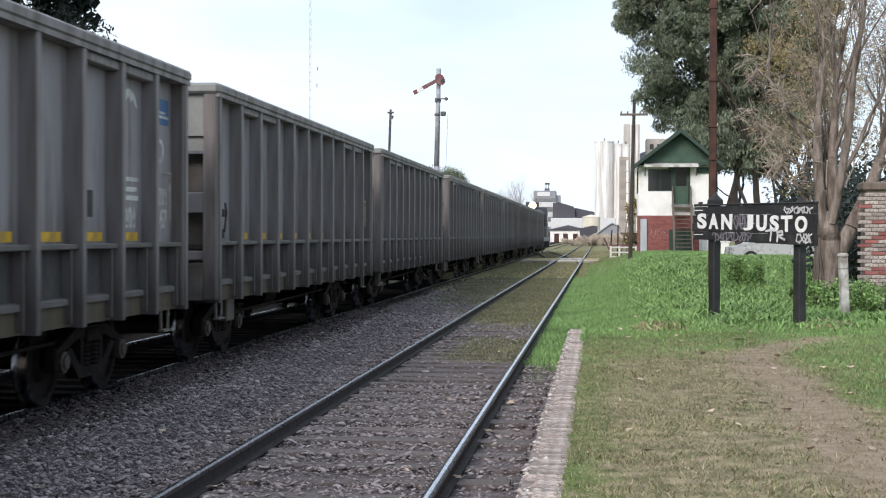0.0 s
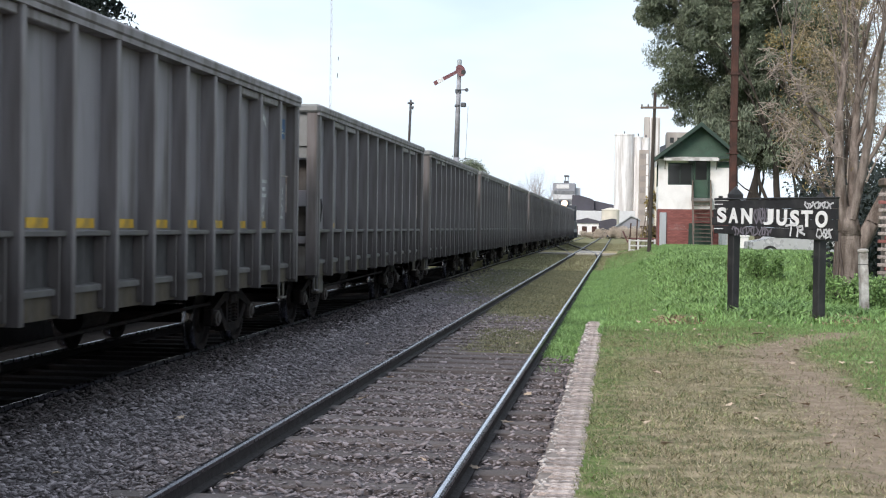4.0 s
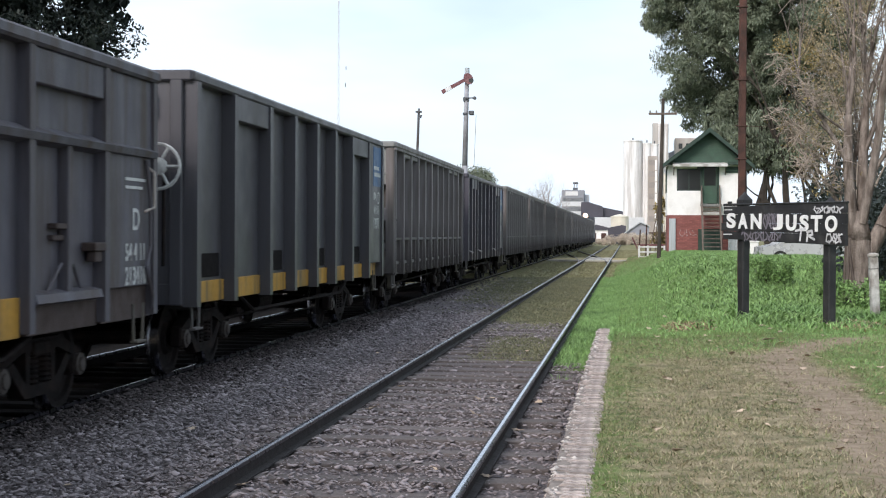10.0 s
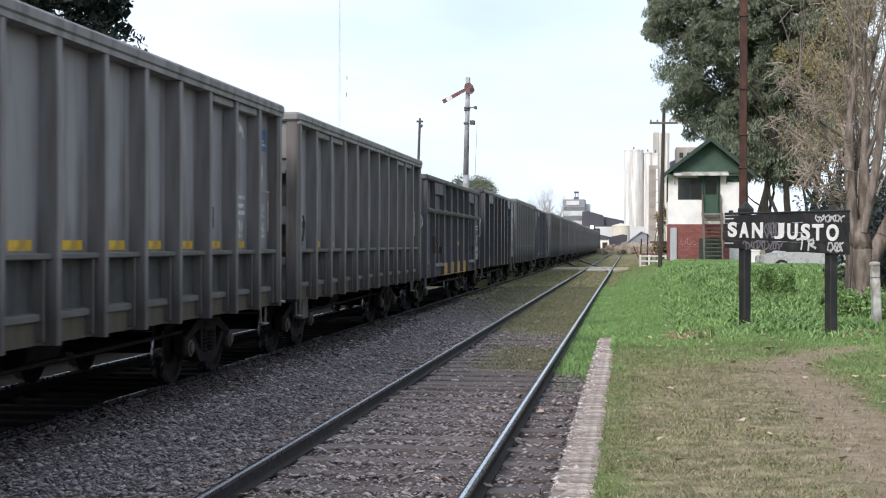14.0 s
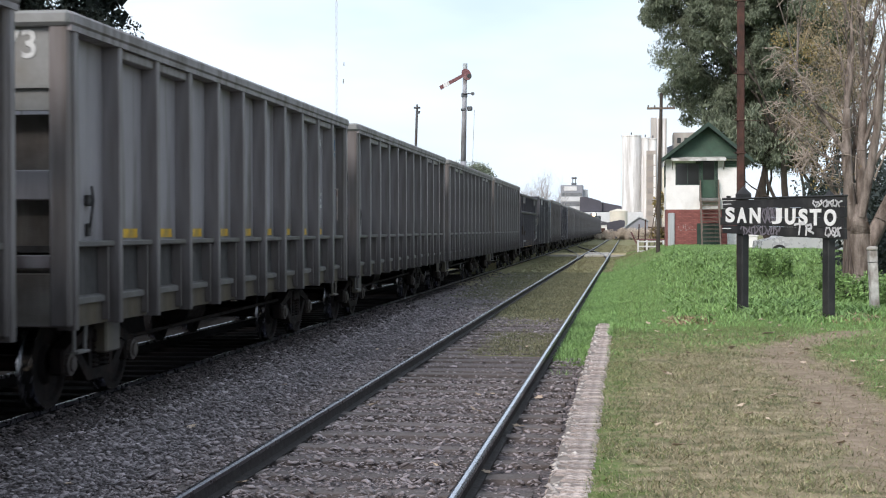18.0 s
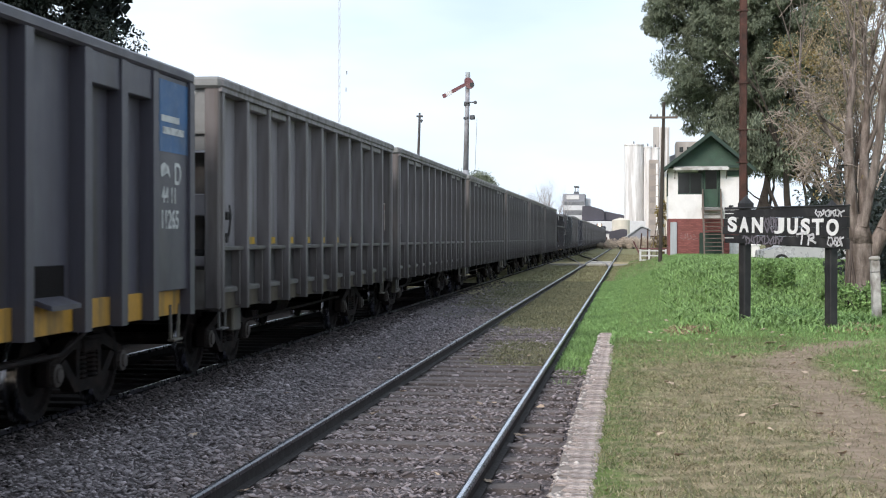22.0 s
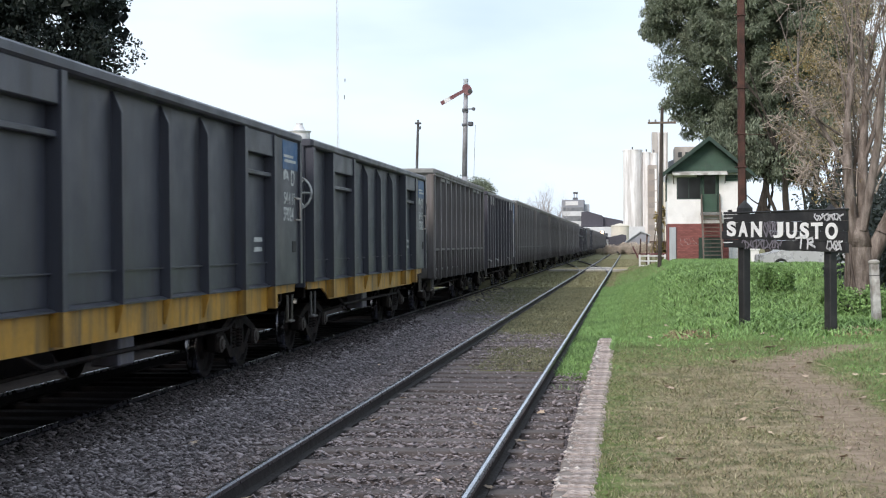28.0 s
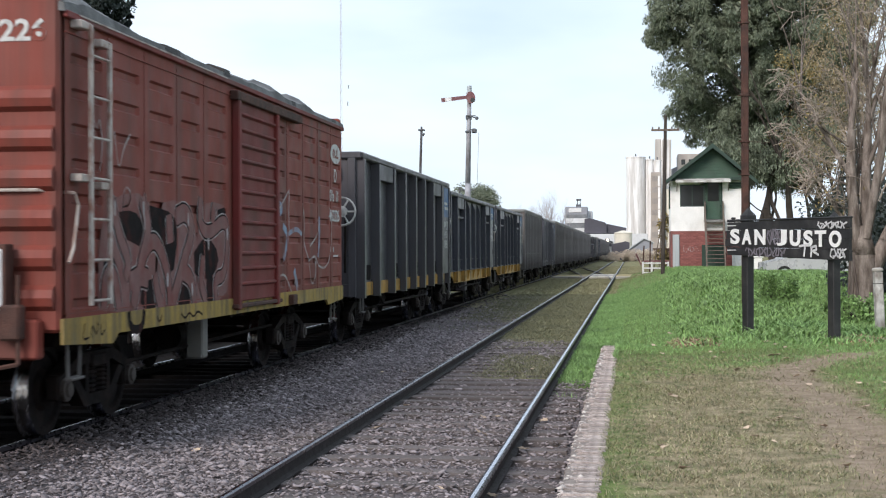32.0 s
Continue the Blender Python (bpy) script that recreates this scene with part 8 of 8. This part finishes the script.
def locomotive():
    w = thing("locomotive", "dark diesel locomotive with a lit headlight", "locomotive")
    n = 17.0
    part("frame", Mesh().box(-1.45, 1.45, 0, n, 1.05, 1.45, 0.04), M_LOCO, w)
    part("hood", Mesh().box(-1.05, 1.05, 0.8, 9.4, 1.45, 3.95, 0.12), M_LOCO, w)
    part("cab", Mesh().box(-1.45, 1.45, 9.4, 12.6, 1.45, 4.25, 0.12), M_LOCO, w)
    part("nose", Mesh().box(-1.05, 1.05, 12.6, 16.0, 1.45, 3.0, 0.15), M_LOCO, w)
    part("headlight_box", Mesh().box(-0.55, 0.70, 9.25, 9.60, 4.12, 4.76, 0.05), M_LOCO, w)
    # Lens made oversize: the lamp's halo is put into its size.
    part("headlight", Mesh().lathe([(9.19, 0.10), (9.20, 0.34), (9.26, 0.36)], 16, "y", (0.10, 0, 4.44)), M_LAMP, w, "lit headlight")
    part("cab_window", Mesh().box(1.44, 1.465, 10.2, 11.4, 2.8, 3.6), M_GLASS, w)
    rail_m = Mesh()
    for y in np.arange(0.3, 16.8, 1.3):
        rail_m.tube((1.42, y, 1.45), (1.42, y, 2.4), 0.02, n=5)
    part("handrail", rail_m.tube((1.42, 0.3, 2.4), (1.42, 16.7, 2.4), 0.02, n=5), M_PALE, w)
    part("steps", Mesh().box(0.9, 1.45, -0.1, 0.3, 0.45, 1.1, 0.03).box(0.9, 1.45, n - 0.3, n + 0.1, 0.45, 1.1, 0.03), M_LOCO, w)
    part("fuel_tank", Mesh().box(-1.2, 1.2, 6.3, 10.7, 0.35, 1.05, 0.08), M_IRON, w)
    for y in (3.0, 4.2, n - 4.2, n - 3.0):
        bogie(w, y)
    for y, r in ((0, 180), (n, 0)):
        part("coupler", COUPLER, None, w, at=pose(0, y, 0, 0, 0, r))
    return w


# Places along the line at the start of the clip: the forward end of each vehicle.
TRAIN = []          # (thing, y at t = 0 of its origin)


def couple(w, front, length):
    w.matrix_basis = pose(TRAIN_X, front - length / 2, 0)
    TRAIN.append((w, front - length / 2))
    return w


grey, GYS = grey_gondola()
grey_fronts = [128.4, 114.7, 101.0, 87.2, 73.45, 59.63, 44.9, 30.85, 16.81, 2.74, -11.39, -39.88, -81.72, -95.48, -109.23, -122.97, -136.81, -150.38, -177.89]
grey_codes = {16.81: ("167", "17"), 2.74: ("801", "57"), -11.39: ("832", "31"), -39.88: ("218", "48"), -81.72: ("512", "22"), -95.48: ("926", "12"), -109.23: ("640", "33"),
              -122.97: ("173", "43"), -136.81: ("423", "73"), -150.38: ("477", "53"), -177.89: ("274", "74")}
for i, front in enumerate(grey_fronts):
    w = couple(copy_thing(grey, pose(0, 0, 0)) if i else grey, front, GL)
for (w, _), front in zip(list(TRAIN), grey_fronts):
    if front in grey_codes:
        code, tail = grey_codes[front]
        mark(w, code, GSIDE, GYS[10] + 0.49, 1.76, 0.22, stretch=0.9)
        end_number(w, code[-2:], -GL / 2 + 0.045, 3.20, 0.25, 0.95)

DL = 12.7
framed, fy = dark_gondola(M_BLUEGREY, 12.45, 3.52, 0.87, (0.10, 1.12, 1.98, 2.82, 4.04, 5.38, 6.63, 7.92, 9.22, 10.17, 11.11, 12.36), "framed", "dark blue-grey gondola wagon with framed ribs and a yellow sill")
couple(framed, -25.90, 12.45)
framed2 = couple(copy_thing(framed, pose(0, 0, 0)), -164.13, 12.45)
for w, a, b, tail in ((framed, "44 11", "12016", "6"), (framed2, "44 11", "11265", "5")):
    front_marks(w, 1.557, 6.225 - 1.13, a, b, 1.80, 0.95)
    end_number(w, tail, -6.225 - 0.045, 3.0, 0.26, 1.0)
plain, py_ = dark_gondola(M_GREENGREY, DL, 3.50, 0.88, (0.12, 1.70, 3.50, 4.98, 6.5, 7.93, 9.44, 11.1, 12.58), "plain", "green-grey gondola wagon with deep ribs and a yellow sill")
handwheel(plain, -DL / 2 - 0.22, 2.42)
couple(plain, -54.07, DL)
plain2 = couple(copy_thing(plain, pose(0, 0, 0)), -218.59, DL)
for w, b, tail in ((plain, "13071", "71"), (plain2, "11893", "93")):
    front_marks(w, 1.577, DL / 2 - 1.06, "4 4 11", b, 1.79, 0.90)
    end_number(w, tail, -DL / 2 - 0.045, 3.02, 0.26, 0.85)
old, oy = dark_gondola(M_OLDGREY, 12.6, 3.345, 0.83, (0.10, 1.60, 3.45, 4.88, 6.40, 7.86, 9.38, 11.12, 12.52), "midrail", "worn dark grey gondola wagon with a raised middle rail")
handwheel(old, -6.3 - 0.22, 2.20)
couple(old, -67.95, 12.6)
bars(old, 1.53, 6.3 - 0.92, 2.05, [(0, 0.15, 0.6, 0.03), (0, 0.07, 0.5, 0.03)])
mark(old, "D", 1.53, 6.3 - 0.72, 1.72, 0.22)
mark(old, "54 4 11", 1.53, 6.3 - 0.92, 1.42, 0.17, stretch=0.85)
mark(old, "213410", 1.53, 6.3 - 0.92, 1.18, 0.18, stretch=0.85)
part("reflector", Mesh().box(1.44, 1.446, 0.95, 1.48, 1.62, 1.74), M_REFLECT, old)
for y, bay in ((2.45 - 6.3, (1.66 - 6.3, 3.39 - 6.3)), (10.25 - 6.3, (9.44 - 6.3, 11.06 - 6.3))):
    part("sub_post", Mesh().box(1.44, 1.54, y - 0.05, y + 0.05, 1.10, 2.47, 0.01), M_OLDGREY, old, "short post below the middle rail")
    part("bay_shelf", Mesh().prism([(1.44, 1.20), (1.56, 1.17), (1.58, 1.10), (1.44, 1.06)], bay[0], bay[1] - 0.1), M_OLDGREY, old, "battered ledge at the bay's foot")
    part("bay_foot", Mesh().box(1.38, 1.452, bay[0], bay[1], 0.84, 1.16), M_OLDRUST, old, "rusty plate under the ledge")
    for k, z in enumerate((1.62, 1.72)):
        part("latch", Mesh().box(1.44, 1.50 + 0.03 * k, y - 0.28, y - 0.05, z, z + 0.05, 0.008), M_OLDRUST, old, "worn door latch")
    part("latch", Mesh().box(1.44, 1.58, y + 0.50, y + 0.78, 1.52, 1.60, 0.01).box(1.47, 1.56, y + 0.55, y + 0.72, 1.42, 1.52, 0.01), M_OLDRUST, old, "worn door latch")
    part("prop", Mesh().path([(1.47, y - 0.35, 1.18), (1.50, y - 0.12, 1.42)], 0.018, 5).path([(1.47, y + 0.42, 1.18), (1.50, y + 0.16, 1.40)], 0.018, 5), M_OLDGREY, old)
part("pipe", Mesh().path([(1.55, 5.95, 2.42), (1.57, 6.02, 2.0), (1.57, 6.02, 1.55), (1.56, 5.92, 1.35), (1.56, 6.12, 1.05), (1.52, 6.20, 0.86)], 0.022, 6), M_OLDGREY, old, "bent brake pipe")
part("patch_plate", Mesh().box(1.44, 1.449, -4.65, -3.0, 1.24, 1.84, 0.003).box(1.44, 1.452, 2.0, 2.5, 1.5, 1.9, 0.003), M_OLDGREY, old, "welded patch plate")
part("rust_patch", Mesh().box(1.50, 1.563, -4.78, -4.62, 1.44, 1.86, 0.004), M_OLDRUST, old, "rusty stretch of a post")
part("grab_handle", Mesh().path([(1.52, 6.1, 2.35), (1.60, 6.05, 2.30), (1.60, 6.05, 1.95), (1.53, 5.95, 1.90)], 0.016, 5), M_LADDER, old)
end_number(old, "0", -6.3 - 0.045, 2.9, 0.26, 1.05)
bell, by = dark_gondola(M_BLUEDARK, DL, 3.33, 1.05, (0.08, 1.60, 3.45, 5.03, 6.5, 7.95, 9.5, 11.05, 12.62), "bellied", "dark blue-grey gondola wagon with a bellied yellow sill")
couple(bell, -192.11, DL)
bell2 = couple(copy_thing(bell, pose(0, 0, 0)), -205.59, DL)
for w in (bell, bell2):
    handwheel(w, -DL / 2 - 0.10, 2.50, 1.33)
for w, b, tail in ((bell, "510422", "2"), (bell2, "59024", "4")):
    front_marks(w, 1.557, DL / 2 - 1.10, "54 4 11", b, 2.05, 0.92, (0.24, 0.51, 0.73, 1.14))
    part("small_hatch", Mesh().box(0, 0.006, 0, 0.22, 1.60, 1.76), M_RECESS, w, at=pose(1.557, DL / 2 - 0.55, 0))
    part("brake_box", Mesh().box(1.05, 1.35, -0.9, -0.45, 0.50, 0.80, 0.02), M_OLDGREY, w)
    bars(w, 1.445, DL / 2 - 2.3, 1.62, [(0, 0, 0.42, 0.06), (0, 0.13, 0.42, 0.06)])
    end_number(w, tail, -DL / 2 - 0.045, 2.86, 0.26, 1.10)
    part("grab_handle", Mesh().path([(1.57, DL / 2 - 0.42, 2.07), (1.60, DL / 2 - 0.20, 2.07), (1.60, DL / 2 - 0.20, 2.38), (1.57, DL / 2 - 0.42, 2.38)], 0.016, 5), M_LADDER, w, "pale grab handle")
couple(red_boxcar(), -233.09, 12.22)
loco = locomotive()
loco.matrix_basis = pose(TRAIN_X, 129.8, 0)
TRAIN.append((loco, 129.8))

# ---------------- movement ----------------
def travelled(t):
    """Metres that the train has gone at t seconds."""
    return 8.263 * t + 0.00323 * t * t - 0.000318 * t ** 3


def motions():
    times = [0, 2, 4, 6, 8, 10, 12, 14, 16, 18, 20, 22, 24, 26, 28, 30, 32]
    for vehicle, y in TRAIN:
        walk(vehicle, [(t, pose(TRAIN_X, y + travelled(t), 0)) for t in times])
    # wheels roll on the rails: one turning cycle for the forward wheelsets of all bogies, one for the rear ones
    turns = [i / 10 for i in range(321)]
    for sgn in (1, -1):
        sets = [o for o in scene.objects if o.name.split(".")[0] == "wheelset" and o.location.y * sgn > 0]
        walk(sets[0], [(t, pose(0, sgn * BASE, WHEEL_R, -math.degrees(travelled(t) / WHEEL_R))) for t in turns])
        for o in sets[1:]:
            o.rotation_mode = "QUATERNION"
            data = o.animation_data_create()
            data.action = sets[0].animation_data.action
            data.action_slot = sets[0].animation_data.action_slot


    # the semaphore arm flies up once the train is well past, overshoots and settles; its balance lever drops
    swing = [(0, ARM_LOW), (31.2, ARM_LOW), (31.3, -23), (31.4, -13), (31.5, 0), (31.6, 12), (31.7, 16), (31.8, 8), (31.9, 0), (32, -6)]
    walk(signal_arm, [(t, pose(*ARM_AT, 0, a, 0)) for t, a in swing])
    walk(signal_lever, [(t, pose(0.12, -0.2, 9.28, 0, (a - ARM_LOW) * 0.8, 0)) for t, a in swing])


motions()
